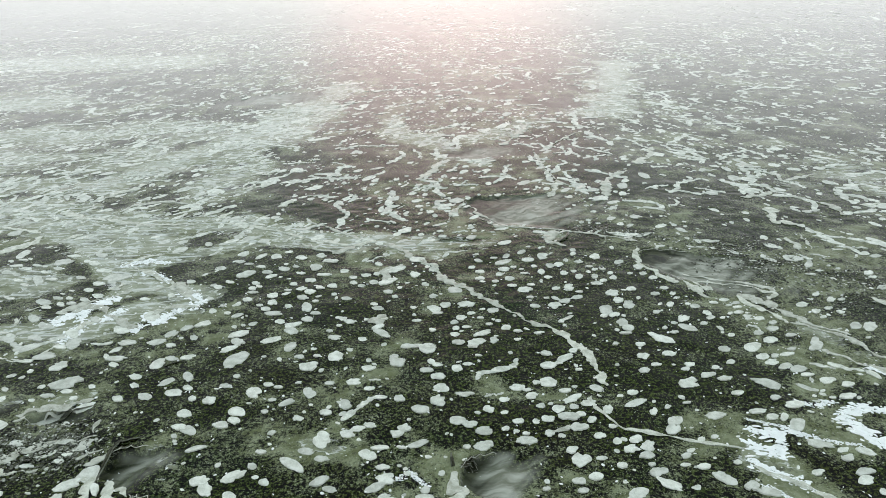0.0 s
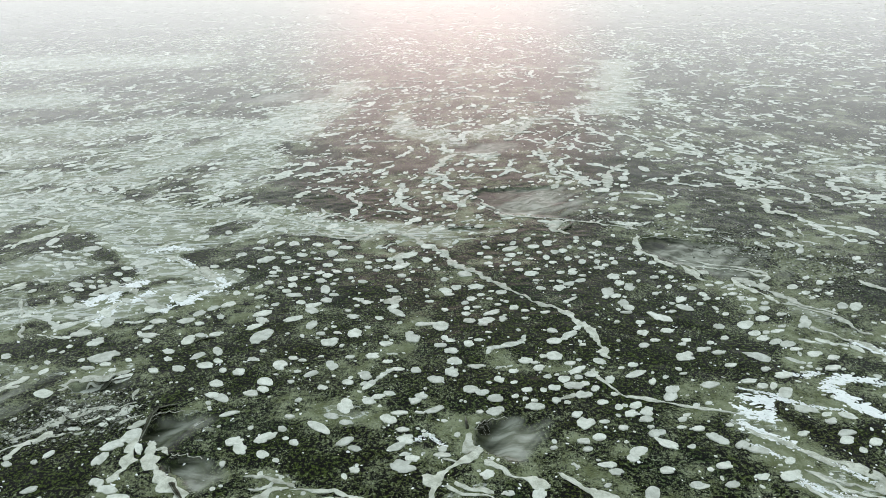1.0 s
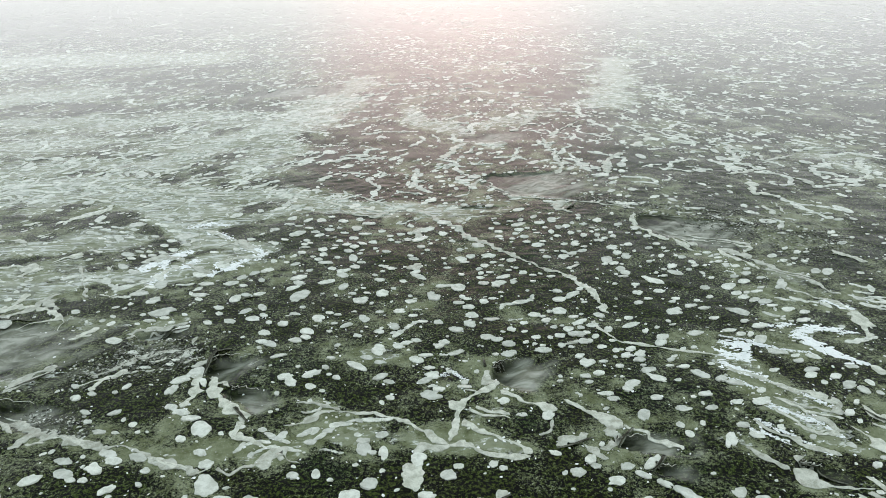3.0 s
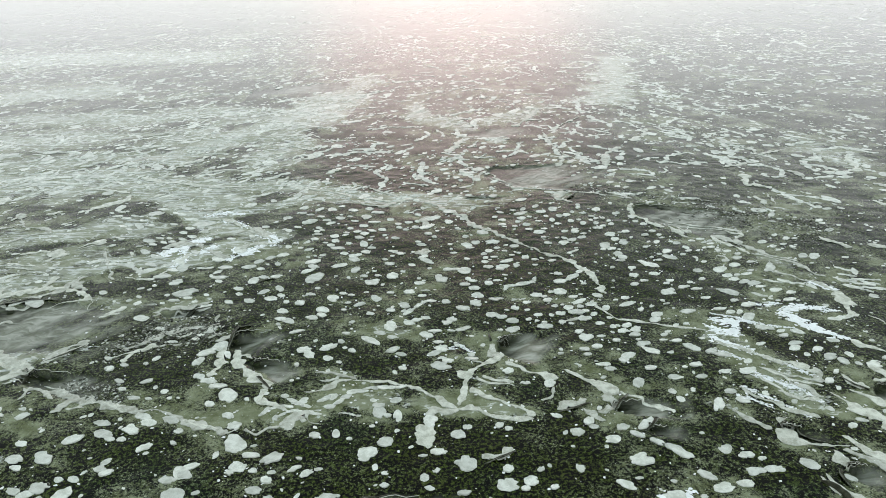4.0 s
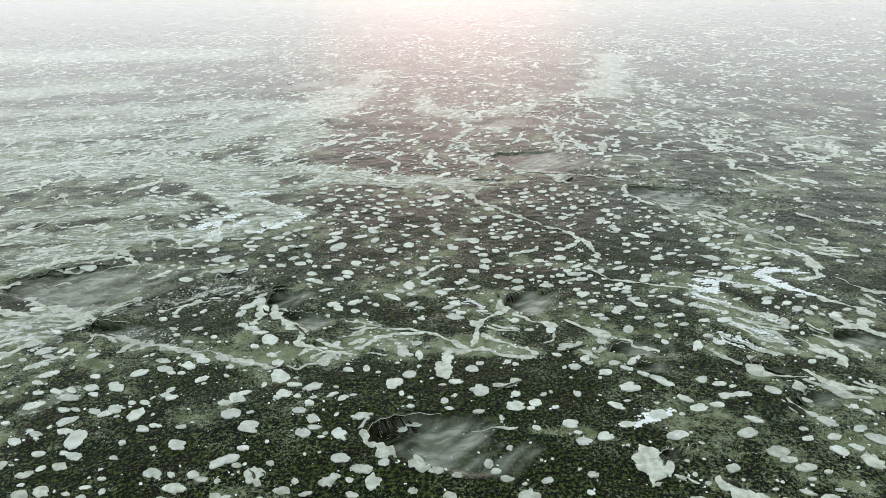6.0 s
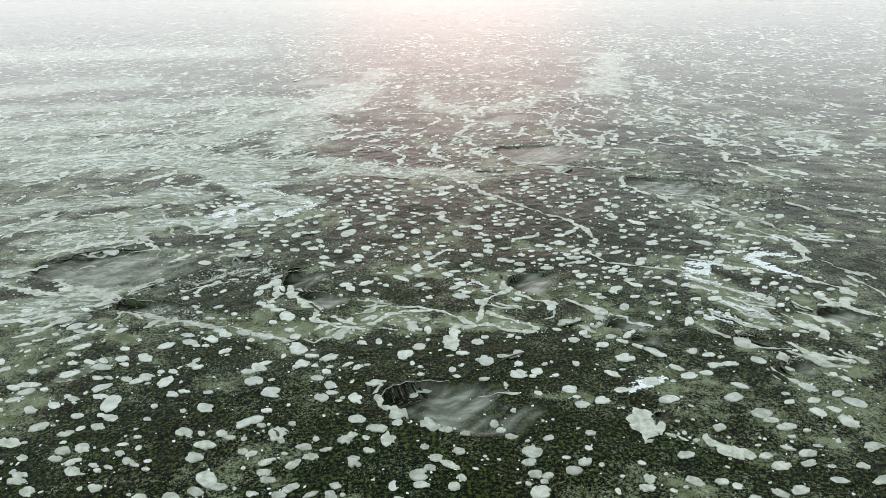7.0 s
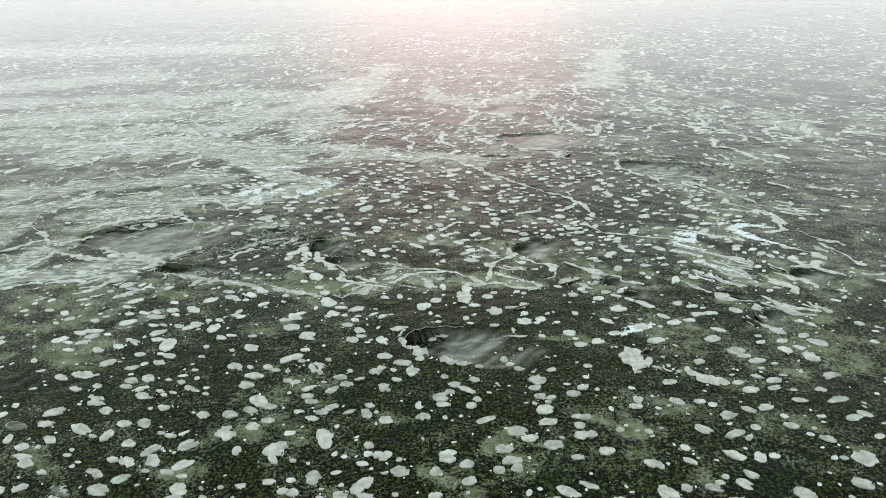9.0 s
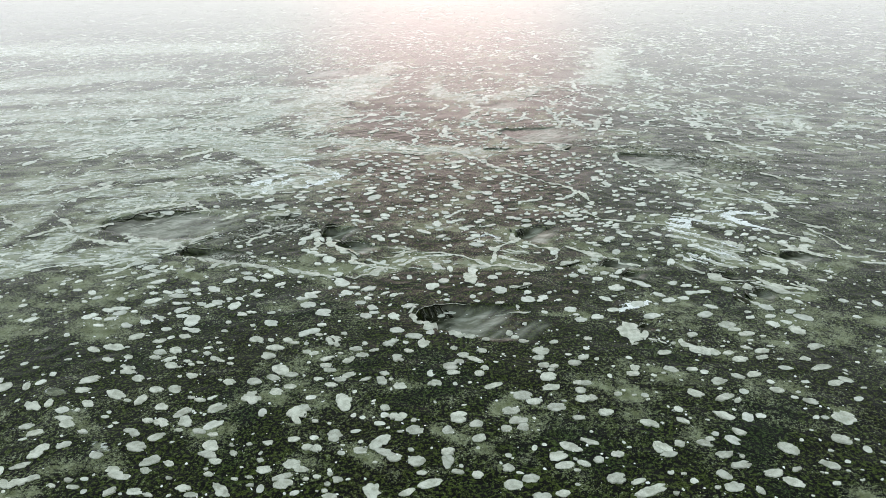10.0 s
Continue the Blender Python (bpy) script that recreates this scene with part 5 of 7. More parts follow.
patch(-9.69, 19.47, 0.09, 0.06, 135)
patch(-8.06, 19.5, 0.18, 0.11, 164)
patch(1.79, 19.5, 0.12, 0.11, 16)
patch(3.83, 19.52, 0.16, 0.12, 72)
patch(-10.16, 19.53, 0.17, 0.1, 158)
patch(-11.05, 19.54, 0.21, 0.13, 148)
patch(4.63, 19.55, 0.1, 0.08, 60)
patch(-13.43, 19.58, 0.17, 0.09, 151)
patch(2.58, 19.58, 0.12, 0.08, 180)
patch(-0.94, 19.61, 0.23, 0.14, 94)
patch(-10.63, 19.63, 0.15, 0.09, 160)
patch(3.14, 19.63, 0.16, 0.12, 75)
patch(-2.48, 19.65, 0.16, 0.11, 167)
patch(4.18, 19.66, 0.1, 0.08, 62)
patch(4.88, 19.7, 0.1, 0.08, 9)
patch(11.75, 19.71, 0.27, 0.12, 57)
patch(-2.16, 19.71, 0.12, 0.1, 115)
patch(-5.55, 19.73, 0.19, 0.12, 29)
patch(5.13, 19.73, 0.1, 0.08, 10)
patch(1.17, 19.74, 0.14, 0.14, 13)
patch(-3.82, 19.76, 0.23, 0.11, 173)
patch(-6.46, 19.82, 0.3, 0.19, 40)
patch(1.99, 19.86, 0.17, 0.16, 8)
patch(2.54, 19.87, 0.09, 0.06, 180)
patch(6.33, 19.88, 0.21, 0.16, 55)
patch(-13.85, 19.92, 0.19, 0.1, 144)
patch(-4.64, 19.93, 0.14, 0.09, 166)
patch(-13.16, 19.93, 0.37, 0.15, 124)
patch(-12.76, 19.95, 0.22, 0.09, 169)
patch(-10.65, 19.96, 0.41, 0.29, 4)
patch(4.75, 19.96, 0.12, 0.08, 3)
patch(-13.52, 19.99, 0.12, 0.07, 156)
patch(-1.56, 20.01, 0.38, 0.19, 38)
patch(-3.22, 20.02, 0.16, 0.12, 165)
patch(-11.82, 20.02, 0.19, 0.11, 148)
patch(3.48, 20.03, 0.16, 0.14, 68)
patch(2.3, 20.06, 0.1, 0.08, 1)
patch(2.96, 20.06, 0.11, 0.1, 28)
patch(-5.75, 20.07, 0.18, 0.11, 165)
patch(0.93, 20.09, 0.12, 0.1, 88)
patch(3.79, 20.14, 0.16, 0.14, 66)
patch(14.21, 20.17, 0.19, 0.11, 18)
patch(5.8, 20.25, 0.17, 0.13, 58)
patch(4.47, 20.28, 0.14, 0.08, 1)
patch(-5.26, 20.3, 0.2, 0.16, 134)
patch(-14.09, 20.35, 0.15, 0.08, 152)
patch(10.6, 20.38, 0.14, 0.09, 49)
patch(13.97, 20.41, 0.19, 0.11, 18)
patch(-4.24, 20.41, 0.29, 0.17, 106)
patch(1.98, 20.42, 0.32, 0.15, 34)
patch(4.06, 20.43, 0.11, 0.09, 66)
patch(-4.88, 20.45, 0.11, 0.08, 161)
patch(-6.03, 20.47, 0.15, 0.1, 163)
patch(-2.13, 20.47, 0.15, 0.12, 111)
patch(-11.26, 20.49, 0.27, 0.15, 162)
patch(-13.24, 20.51, 0.15, 0.08, 152)
patch(-14.48, 20.54, 0.25, 0.13, 160)
patch(2.85, 20.59, 0.19, 0.15, 2)
patch(1.19, 20.59, 0.14, 0.12, 177)
patch(-5.24, 20.64, 0.09, 0.07, 123)
patch(-6.5, 20.71, 0.17, 0.08, 171)
patch(5.1, 20.73, 0.26, 0.14, 74)
patch(1.71, 20.74, 0.12, 0.08, 178)
patch(-0.88, 20.75, 0.27, 0.21, 170)
patch(-12.93, 20.76, 0.18, 0.1, 149)
patch(3.33, 20.79, 0.26, 0.18, 77)
patch(-14.03, 20.81, 0.19, 0.11, 154)
patch(-3.79, 20.83, 0.26, 0.16, 168)
patch(-6.82, 20.9, 0.16, 0.11, 150)
patch(4.39, 20.91, 0.11, 0.1, 41)
patch(-13.48, 20.96, 0.13, 0.07, 154)
patch(1.13, 21.05, 0.09, 0.09, 175)
patch(-14.49, 21.06, 0.22, 0.1, 166)
patch(-13.82, 21.07, 0.17, 0.09, 157)
patch(-11.85, 21.09, 0.23, 0.14, 145)
patch(-4.83, 21.11, 0.2, 0.16, 143)
patch(-12.17, 21.25, 0.19, 0.1, 134)
patch(-12.99, 21.25, 0.33, 0.27, 8)
patch(-4.16, 21.26, 0.19, 0.15, 129)
patch(-5.7, 21.3, 0.24, 0.17, 122)
patch(-14.9, 21.44, 0.13, 0.07, 153)
patch(-14.51, 21.51, 0.17, 0.09, 156)
patch(-14.32, 21.59, 0.11, 0.06, 135)
patch(-11.91, 21.74, 0.25, 0.15, 148)
patch(-12.84, 21.74, 0.26, 0.11, 170)


# ---- long crust streaks and foam lines ----
def ribbon(rows, rise, ragged, broken):
    """A low rounded strip along rows of x, y, half width."""
    pts = []
    for (x0, y0, w0), (x1, y1, w1) in zip(rows, rows[1:]):
        n = max(2, int(math.hypot(x1 - x0, y1 - y0) / 0.045))
        pts += [(x0 + (x1 - x0) * k / n, y0 + (y1 - y0) * k / n, w0 + (w1 - w0) * k / n) for k in range(n)]
    pts.append(rows[-1])
    for _ in range(3):
        pts = [pts[0]] + [tuple((a + 2 * b + c) / 4 for a, b, c in zip(p, q, r)) for p, q, r in zip(pts, pts[1:], pts[2:])] + [pts[-1]]
    P = np.array(pts)
    P[:, 0] += (fbm(P[:, 0] * 2.1, P[:, 1] * 2.1, 31, 3) - 0.5) * 0.26
    P[:, 1] += (fbm(P[:, 0] * 2.1, P[:, 1] * 2.1, 37, 3) - 0.5) * 0.26
    d = np.gradient(P[:, :2], axis=0)
    d /= np.maximum(np.linalg.norm(d, axis=1, keepdims=True), 1e-6)
    side = np.stack([-d[:, 1], d[:, 0]], -1)
    run = np.concatenate([[0], np.cumsum(np.linalg.norm(np.diff(P[:, :2], axis=0), axis=1))])
    ends = np.sqrt(np.clip(np.minimum(run, run[-1] - run) / np.maximum(P[:, 2] * 1.3, 0.02), 0.02, 1))
    if broken:
        ends = ends * (0.3 + 0.7 * smooth(0.34, 0.50, fbm(run * 1.5 + P[0, 1], 0 * run + P[0, 0], 63, 2)))
    calm = np.clip(0.12 / np.maximum(P[:, 2], 0.01), 0.4, 1)
    wl_ = P[:, 2] * ends * (1 + ragged * calm * (fbm(run * 3.0, 0 * run + P[0, 0], 51, 3) - 0.5) * 2 + 0.85 * calm * (fbm(run * 6.5, 0 * run + P[0, 1], 53, 3) - 0.5) * 2)
    wr_ = P[:, 2] * ends * (1 + ragged * calm * (fbm(run * 3.0, 0 * run + P[0, 1], 57, 3) - 0.5) * 2 + 0.85 * calm * (fbm(run * 6.5, 0 * run + P[0, 0], 59, 3) - 0.5) * 2)
    wl_, wr_ = np.clip(wl_, 0.12 * P[:, 2] * ends, None), np.clip(wr_, 0.12 * P[:, 2] * ends, None)
    Z = relief(P[:, 0], P[:, 1])[0] + 0.012
    verts, faces = [], []
    cuts = ((-1.0, -0.8), (-0.97, 0.7), (-0.85, 1.0), (0.0, 0.8), (0.85, 1.0), (0.97, 0.7), (1.0, -0.8))
    for k in range(len(P)):
        for s, h in cuts:
            w = (wl_ if s < 0 else wr_)[k]
            verts.append((P[k, 0] + side[k, 0] * w * s, P[k, 1] + side[k, 1] * w * s, Z[k] + rise * h * min(1.0, 0.3 + ends[k])))
    m = len(cuts)
    for k in range(len(P) - 1):
        faces += [(k * m + i, k * m + i + 1, (k + 1) * m + i + 1, (k + 1) * m + i) for i in range(m - 1)]
    faces += [tuple(range(m))[::-1], tuple(range((len(P) - 1) * m, len(P) * m))]
    return verts, [f[::-1] for f in faces]


def clots(rows):
    """A ragged line of foam: many small clots heaped along rows of x, y, half width."""
    local, verts, faces = random.Random(int(1000 * abs(rows[0][0]))), [], []
    for (x0, y0, w0), (x1, y1, w1) in zip(rows, rows[1:]):
        n = max(8, int(math.hypot(x1 - x0, y1 - y0) / 0.008))
        for k in range(n):
            t, w = local.random(), w0 + (w1 - w0) * local.random()
            x, y = x0 + (x1 - x0) * t + local.gauss(0, 0.75 * w), y0 + (y1 - y0) * t + local.gauss(0, 0.75 * w)
            r = max(0.012, w * local.uniform(0.10, 0.62))
            v, f = blob(local, r * local.uniform(1.0, 2.3), r * local.uniform(0.45, 0.9), local.gauss(-25, 32), False, points=9, rise=local.uniform(0.004, 0.014))
            first, z = len(verts), height(x, y)
            verts.extend((x + p, y + q, z + c) for p, q, c in v)
            faces.extend(tuple(first + i for i in g) for g in f)
    return verts, faces


FOAM_HEAP = ([], [])


def foam(rows):
    verts, faces = clots(rows)
    first = len(FOAM_HEAP[0])
    FOAM_HEAP[0].extend(verts)
    FOAM_HEAP[1].extend(tuple(first + i for i in f) for f in faces)
    PATCHES.extend(rows)


def streak(rows, broken=True):
    verts, faces = ribbon([(x, y, (1.25 if y < 12 else 0.95) * w) for x, y, w in rows], 0.009, 2.1, broken)
    x, y, z = verts[len(verts) // 2]
    verts = [(a - x, b - y, c - z) for a, b, c in verts]
    ob = new("crust_streak", mesh_from("crust_streak", verts, faces, CRUST))
    ob.location = (x, y, z)
    thin = max(r[2] for r in rows) < 0.07
    PATCHES.extend(rows)
    tagged(ob, "thin pale thread of crust along a crack in the mat" if thin else "long winding pale grey crust streak on the mat", "crust streak", "crust streaks on the flat")


streak([(-1.88, 22.28, 0.09), (-0.84, 20.71, 0.09), (-0.3, 20.33, 0.1), (-0.09, 19.48, 0.12), (0.64, 18.66, 0.11), (1.4, 17.69, 0.09), (1.93, 17.12, 0.04), (2.56, 16.36, 0.1), (2.92, 16.19, 0.03)], False)
streak([(2.88, 16.2, 0.03), (3.23, 15.74, 0.1), (3.5, 15.16, 0.11), (3.73, 14.49, 0.1), (3.81, 13.88, 0.11), (3.88, 13.48, 0.06)], False)
streak([(3.41, 13.1, 0.05), (3.41, 12.84, 0.04), (3.46, 12.5, 0.04), (3.65, 12.32, 0.02), (3.81, 11.96, 0.02), (4.36, 11.73, 0.04), (5.01, 11.49, 0.02), (5.55, 11.33, 0.03), (6.15, 11.18, 0.01)], False)
streak([(2.2, 11.77, 0.03), (2.44, 11.86, 0.03), (2.71, 12.04, 0.06)], False)
streak([(7.3, 19.17, 0.04), (7.52, 18.76, 0.07), (7.68, 18.23, 0.1), (7.85, 17.72, 0.08)], False)
streak([(7.43, 19.04, 0.03), (8.14, 18.81, 0.03), (9.07, 18.49, 0.03), (9.53, 18.17, 0.05), (9.8, 17.83, 0.1), (9.49, 17.43, 0.06)], False)
streak([(8.72, 17.92, 0.06), (8.68, 17.46, 0.08), (8.86, 17.18, 0.06), (9.07, 16.84, 0.1), (9.39, 16.57, 0.1), (9.42, 16.13, 0.08)], False)
streak([(9.48, 16.16, 0.03), (9.89, 15.99, 0.04), (10.05, 15.69, 0.08), (10.52, 15.44, 0.06), (10.77, 15.09, 0.08), (10.88, 14.65, 0.08), (10.99, 14.29, 0.05)], False)
streak([(9.71, 14.76, 0.05), (10.03, 14.54, 0.06), (10.17, 14.15, 0.09), (10.48, 13.96, 0.07), (10.68, 13.76, 0.09)], False)
streak([(0.95, 26.66, 0.04), (0.39, 24.89, 0.11), (0.16, 24.14, 0.06)])
streak([(0.94, 26.46, 0.04), (1.5, 24.94, 0.06), (2.1, 24.07, 0.08)])
streak([(4.17, 22.95, 0.1), (3.77, 22.04, 0.1), (4.25, 21.62, 0.03)])
streak([(4.67, 32.99, 0.06), (4.77, 30.38, 0.12), (5.2, 28.54, 0.11), (5.62, 27.83, 0.11)])
streak([(5.2, 28.54, 0.1), (4.42, 26.69, 0.1)])
streak([(6.71, 21.29, 0.07), (6.34, 20.75, 0.1), (6.54, 19.95, 0.08), (6.92, 19.11, 0.08), (7.23, 18.7, 0.09)], False)
streak([(-2.89, 22.34, 0.07), (-3.58, 21.41, 0.09), (-4.44, 21.93, 0.07), (-5.34, 22.48, 0.06)])
streak([(-11.4, 15.27, 0.05), (-11.02, 15.12, 0.05), (-10.81, 15.06, 0.04)])
streak([(-12.43, 17.38, 0.03), (-12.29, 16.89, 0.03), (-12.31, 17.47, 0.04)])
streak([(-12.42, 17.81, 0.03), (-11.95, 18.03, 0.05), (-11.8, 18.27, 0.05)])
streak([(-8.69, 19.34, 0.08), (-8.12, 18.73, 0.1), (-7.56, 18.34, 0.08), (-7.36, 18.26, 0.07)])
streak([(-8.56, 17.36, 0.12), (-8.16, 17.84, 0.09), (-7.53, 17.99, 0.09), (-7.27, 17.8, 0.06)])
streak([(-10.39, 20.45, 0.09), (-9.85, 20.5, 0.1), (-9.11, 19.75, 0.06), (-8.53, 19.41, 0.05)])
streak([(-10.77, 20.9, 0.07), (-10.26, 21.55, 0.07), (-9.54, 21.75, 0.06), (-8.71, 21.61, 0.09)])
streak([(-12.99, 10.5, 0.06), (-12.51, 10.22, 0.07), (-12.04, 9.88, 0.08), (-12.31, 9.64, 0.08), (-12.57, 9.44, 0.06)])
streak([(-11.92, 9.51, 0.04), (-12.15, 9.34, 0.08), (-12.37, 9.29, 0.07)])
streak([(-11.6, 8.62, 0.11), (-11.47, 8.9, 0.11), (-11.53, 9.25, 0.08), (-11.13, 8.83, 0.09), (-10.77, 8.54, 0.06)])
streak([(-11.33, 9.28, 0.04), (-10.95, 9.11, 0.05), (-10.55, 8.81, 0.04)])
streak([(-10.52, 7.99, 0.09), (-10.28, 8.3, 0.13), (-10.19, 8.68, 0.09)])
streak([(-10.21, 8.14, 0.06), (-9.82, 8.18, 0.05)])
streak([(-9.72, 8.42, 0.03), (-9.23, 8.32, 0.05), (-8.81, 8.2, 0.04), (-8.38, 8.02, 0.05)])
streak([(-11.95, 10.07, 0.04), (-11.5, 10.54, 0.06), (-11.11, 11.14, 0.05)])
streak([(-9.74, 10.11, 0.05), (-9.51, 10.63, 0.06), (-9.22, 11.03, 0.04)])
streak([(-7.25, 9.39, 0.07), (-7.11, 9.79, 0.11), (-7.03, 10.26, 0.07), (-7.3, 10.88, 0.12)])
streak([(-6.84, 10.59, 0.06), (-6.51, 9.86, 0.16), (-6.21, 9.53, 0.09), (-5.95, 9.28, 0.09), (-5.6, 8.83, 0.08)])
streak([(-5.6, 8.83, 0.07), (-5.79, 8.69, 0.07), (-5.72, 8.35, 0.08), (-5.17, 8.01, 0.05), (-4.67, 7.86, 0.03)])
streak([(-4.83, 7.28, 0.11), (-4.65, 7.71, 0.11), (-4.41, 7.83, 0.07), (-4.03, 7.4, 0.06)])
streak([(-5.74, 7.32, 0.03), (-5.5, 7.06, 0.03), (-5.26, 7.3, 0.04), (-4.99, 7.39, 0.05)])
streak([(-4.5, 9.47, 0.02), (-4.07, 9.45, 0.03), (-3.65, 9.25, 0.03), (-3.36, 9.18, 0.03)])
streak([(-4.64, 8.65, 0.07), (-4.3, 8.72, 0.05), (-3.79, 9.08, 0.06), (-3.48, 9.13, 0.03)])
streak([(-3.48, 9.1, 0.03), (-2.54, 9.06, 0.03), (-1.99, 8.72, 0.05), (-1.38, 8.3, 0.1), (-0.86, 7.96, 0.1), (-0.14, 7.67, 0.06), (0.41, 7.4, 0.05), (0.85, 7.46, 0.03)])
streak([(-7.31, 7.67, 0.03), (-6.68, 7.5, 0.04), (-6.11, 7.25, 0.04), (-5.91, 7.32, 0.03)])
streak([(-0.45, 9.94, 0.05), (-0.11, 9.73, 0.04), (0.21, 10.04, 0.07)])
streak([(0.19, 10.71, 0.15), (0.2, 10.3, 0.13), (0.25, 9.91, 0.07)])
streak([(0.26, 9.97, 0.05), (-0.3, 9.68, 0.07), (-0.65, 9.32, 0.09), (-0.89, 9.15, 0.07)])
streak([(-0.61, 9.32, 0.14), (-0.65, 8.64, 0.17), (-0.83, 8.09, 0.03)])
streak([(-0.53, 8.64, 0.1), (-0.1, 8.26, 0.05), (0.48, 8.02, 0.08), (0.86, 7.51, 0.13)])
streak([(-1.61, 7.67, 0.06), (-1.31, 7.84, 0.08), (-0.86, 7.91, 0.05)])
streak([(-0.31, 9.12, 0.03), (0.11, 8.87, 0.03), (0.48, 8.74, 0.03)])
streak([(-0.17, 9.3, 0.03), (0.12, 9.05, 0.03), (0.45, 8.86, 0.03)])
streak([(0.35, 9.78, 0.06), (0.81, 9.57, 0.04), (1.24, 9.19, 0.08), (1.6, 8.99, 0.03)])
streak([(1.5, 8.65, 0.04), (1.44, 8.28, 0.03), (1.12, 8.16, 0.02)])
streak([(1.9, 9.34, 0.04), (2.46, 8.96, 0.03), (2.64, 8.72, 0.07)])
streak([(2.44, 8.87, 0.07), (2.69, 8.6, 0.14), (2.93, 8.31, 0.12)])
streak([(2.68, 8.43, 0.1), (2.75, 8.04, 0.12), (2.77, 7.78, 0.07), (2.41, 7.63, 0.03)])
streak([(3.03, 8.42, 0.03), (3.62, 8.07, 0.03), (3.88, 7.92, 0.06), (4.15, 7.57, 0.06)])
streak([(1.49, 7.82, 0.08), (1.75, 8.05, 0.12), (2.22, 8.17, 0.07)])
streak([(2, 7.8, 0.04), (2.24, 7.54, 0.07), (2.55, 7.3, 0.04)])
streak([(-1.75, 7.35, 0.11), (-1.67, 6.98, 0.14), (-1.54, 6.51, 0.11)])
streak([(-0.38, 6.14, 0.06), (-0.05, 6.32, 0.09), (0.31, 6.49, 0.06)])
streak([(6.36, 5.49, 0.08), (6.49, 5.22, 0.14), (6.64, 4.89, 0.17)])
streak([(5.42, 7.6, 0.04), (5.72, 7.34, 0.08), (6.08, 7, 0.1)])
streak([(6.22, 7, 0.12), (6.26, 6.76, 0.13), (6.38, 6.56, 0.08), (6.72, 6.41, 0.07), (7.51, 6.34, 0.03)])
streak([(7.11, 6.22, 0.08), (7.07, 5.96, 0.22), (7.05, 5.7, 0.1)])
streak([(7.31, 6.21, 0.08), (7.57, 5.94, 0.1), (7.81, 5.65, 0.08), (8.11, 5.5, 0.05), (8.53, 5.36, 0.05)])
streak([(8.38, 6.09, 0.06), (8.55, 5.91, 0.07), (8.8, 5.81, 0.05)])
streak([(7.72, 5.15, 0.07), (8.02, 5, 0.05), (8.24, 4.9, 0.04)])
streak([(8, 8.18, 0.02), (8.16, 7.9, 0.06), (8.3, 7.6, 0.09), (8.58, 7.31, 0.08), (8.68, 7.11, 0.13), (8.65, 6.67, 0.16)])
streak([(8.55, 8.3, 0.07), (8.85, 8.09, 0.08), (9.14, 7.81, 0.07), (9.38, 7.46, 0.11), (9.53, 7.03, 0.09)])
streak([(5.98, 8.48, 0.09), (6.15, 8.25, 0.11), (6.31, 8.08, 0.07), (6.73, 7.69, 0.07)])
streak([(6.59, 7.69, 0.04), (7, 7.47, 0.07), (7.33, 7.25, 0.05)])
streak([(6.31, 7.32, 0.05), (6.44, 7.19, 0.1), (6.63, 7.13, 0.04)])
streak([(6.78, 8.31, 0.08), (7.2, 8.07, 0.07), (7.65, 7.92, 0.06)])
streak([(6.91, 8.79, 0.06), (7.54, 8.48, 0.06), (7.72, 7.97, 0.07)])
streak([(6.74, 9.34, 0.07), (7.16, 9.02, 0.05), (7.87, 8.69, 0.06)])
streak([(8.18, 9.25, 0.1), (8.11, 8.89, 0.11), (7.9, 8.61, 0.05)])
streak([(7.03, 9.86, 0.06), (7.54, 9.52, 0.08), (8.14, 9.28, 0.07)])
streak([(6.14, 10.57, 0.12), (6.55, 10.31, 0.09), (7.07, 9.96, 0.06)])
streak([(9.83, 10.49, 0.07), (10.11, 10.13, 0.07), (10.55, 9.75, 0.08), (10.82, 9.18, 0.14)])
streak([(10.93, 10.27, 0.08), (11.19, 9.79, 0.09)])
streak([(10.64, 8.88, 0.16), (10.4, 8.95, 0.14), (10.01, 8.67, 0.06), (9.3, 8.64, 0.04)])
streak([(8.66, 8.96, 0.06), (8.79, 8.54, 0.07), (9.12, 8.3, 0.09)])
streak([(-3.34, 4.22, 0.09), (-2.88, 3.93, 0.11), (-2.53, 3.74, 0.09), (-2.3, 3.69, 0.04)])
streak([(-2.48, 3.56, 0.07), (-2.19, 3.42, 0.07), (-1.9, 3.28, 0.07)])
streak([(-2.37, 4.1, 0.02), (-2.22, 3.86, 0.04), (-2.16, 3.64, 0.05)])
streak([(-3.59, 4.62, 0.05), (-3.46, 4.86, 0.07), (-3.33, 5.04, 0.04)])
streak([(-3.16, 4.03, 0.05), (-3.38, 4.37, 0.05), (-3.48, 4.61, 0.04)])
streak([(-1.09, 4.54, 0.03), (-0.62, 4.62, 0.03), (-0.08, 4.53, 0.02)])
streak([(2.61, 3.94, 0.11), (2.67, 3.53, 0.2), (2.68, 3.1, 0.18), (2.54, 2.69, 0.12)])
streak([(2.61, 3.31, 0.11), (2.86, 3.26, 0.12), (3.1, 3.43, 0.06)])
streak([(2.53, 2.79, 0.07), (2.72, 2.77, 0.07), (2.82, 2.84, 0.05)])
streak([(6.53, 5.58, 0.13), (6.67, 5.3, 0.16), (6.76, 4.95, 0.14), (6.92, 4.76, 0.07)])
streak([(3.35, 3.04, 0.05), (3.36, 2.83, 0.08), (3.51, 2.74, 0.05)])
streak([(3.98, 2.95, 0.08), (3.94, 2.69, 0.11), (4.17, 2.5, 0.12), (4.55, 2.35, 0.11), (4.8, 2.2, 0.05)], False)
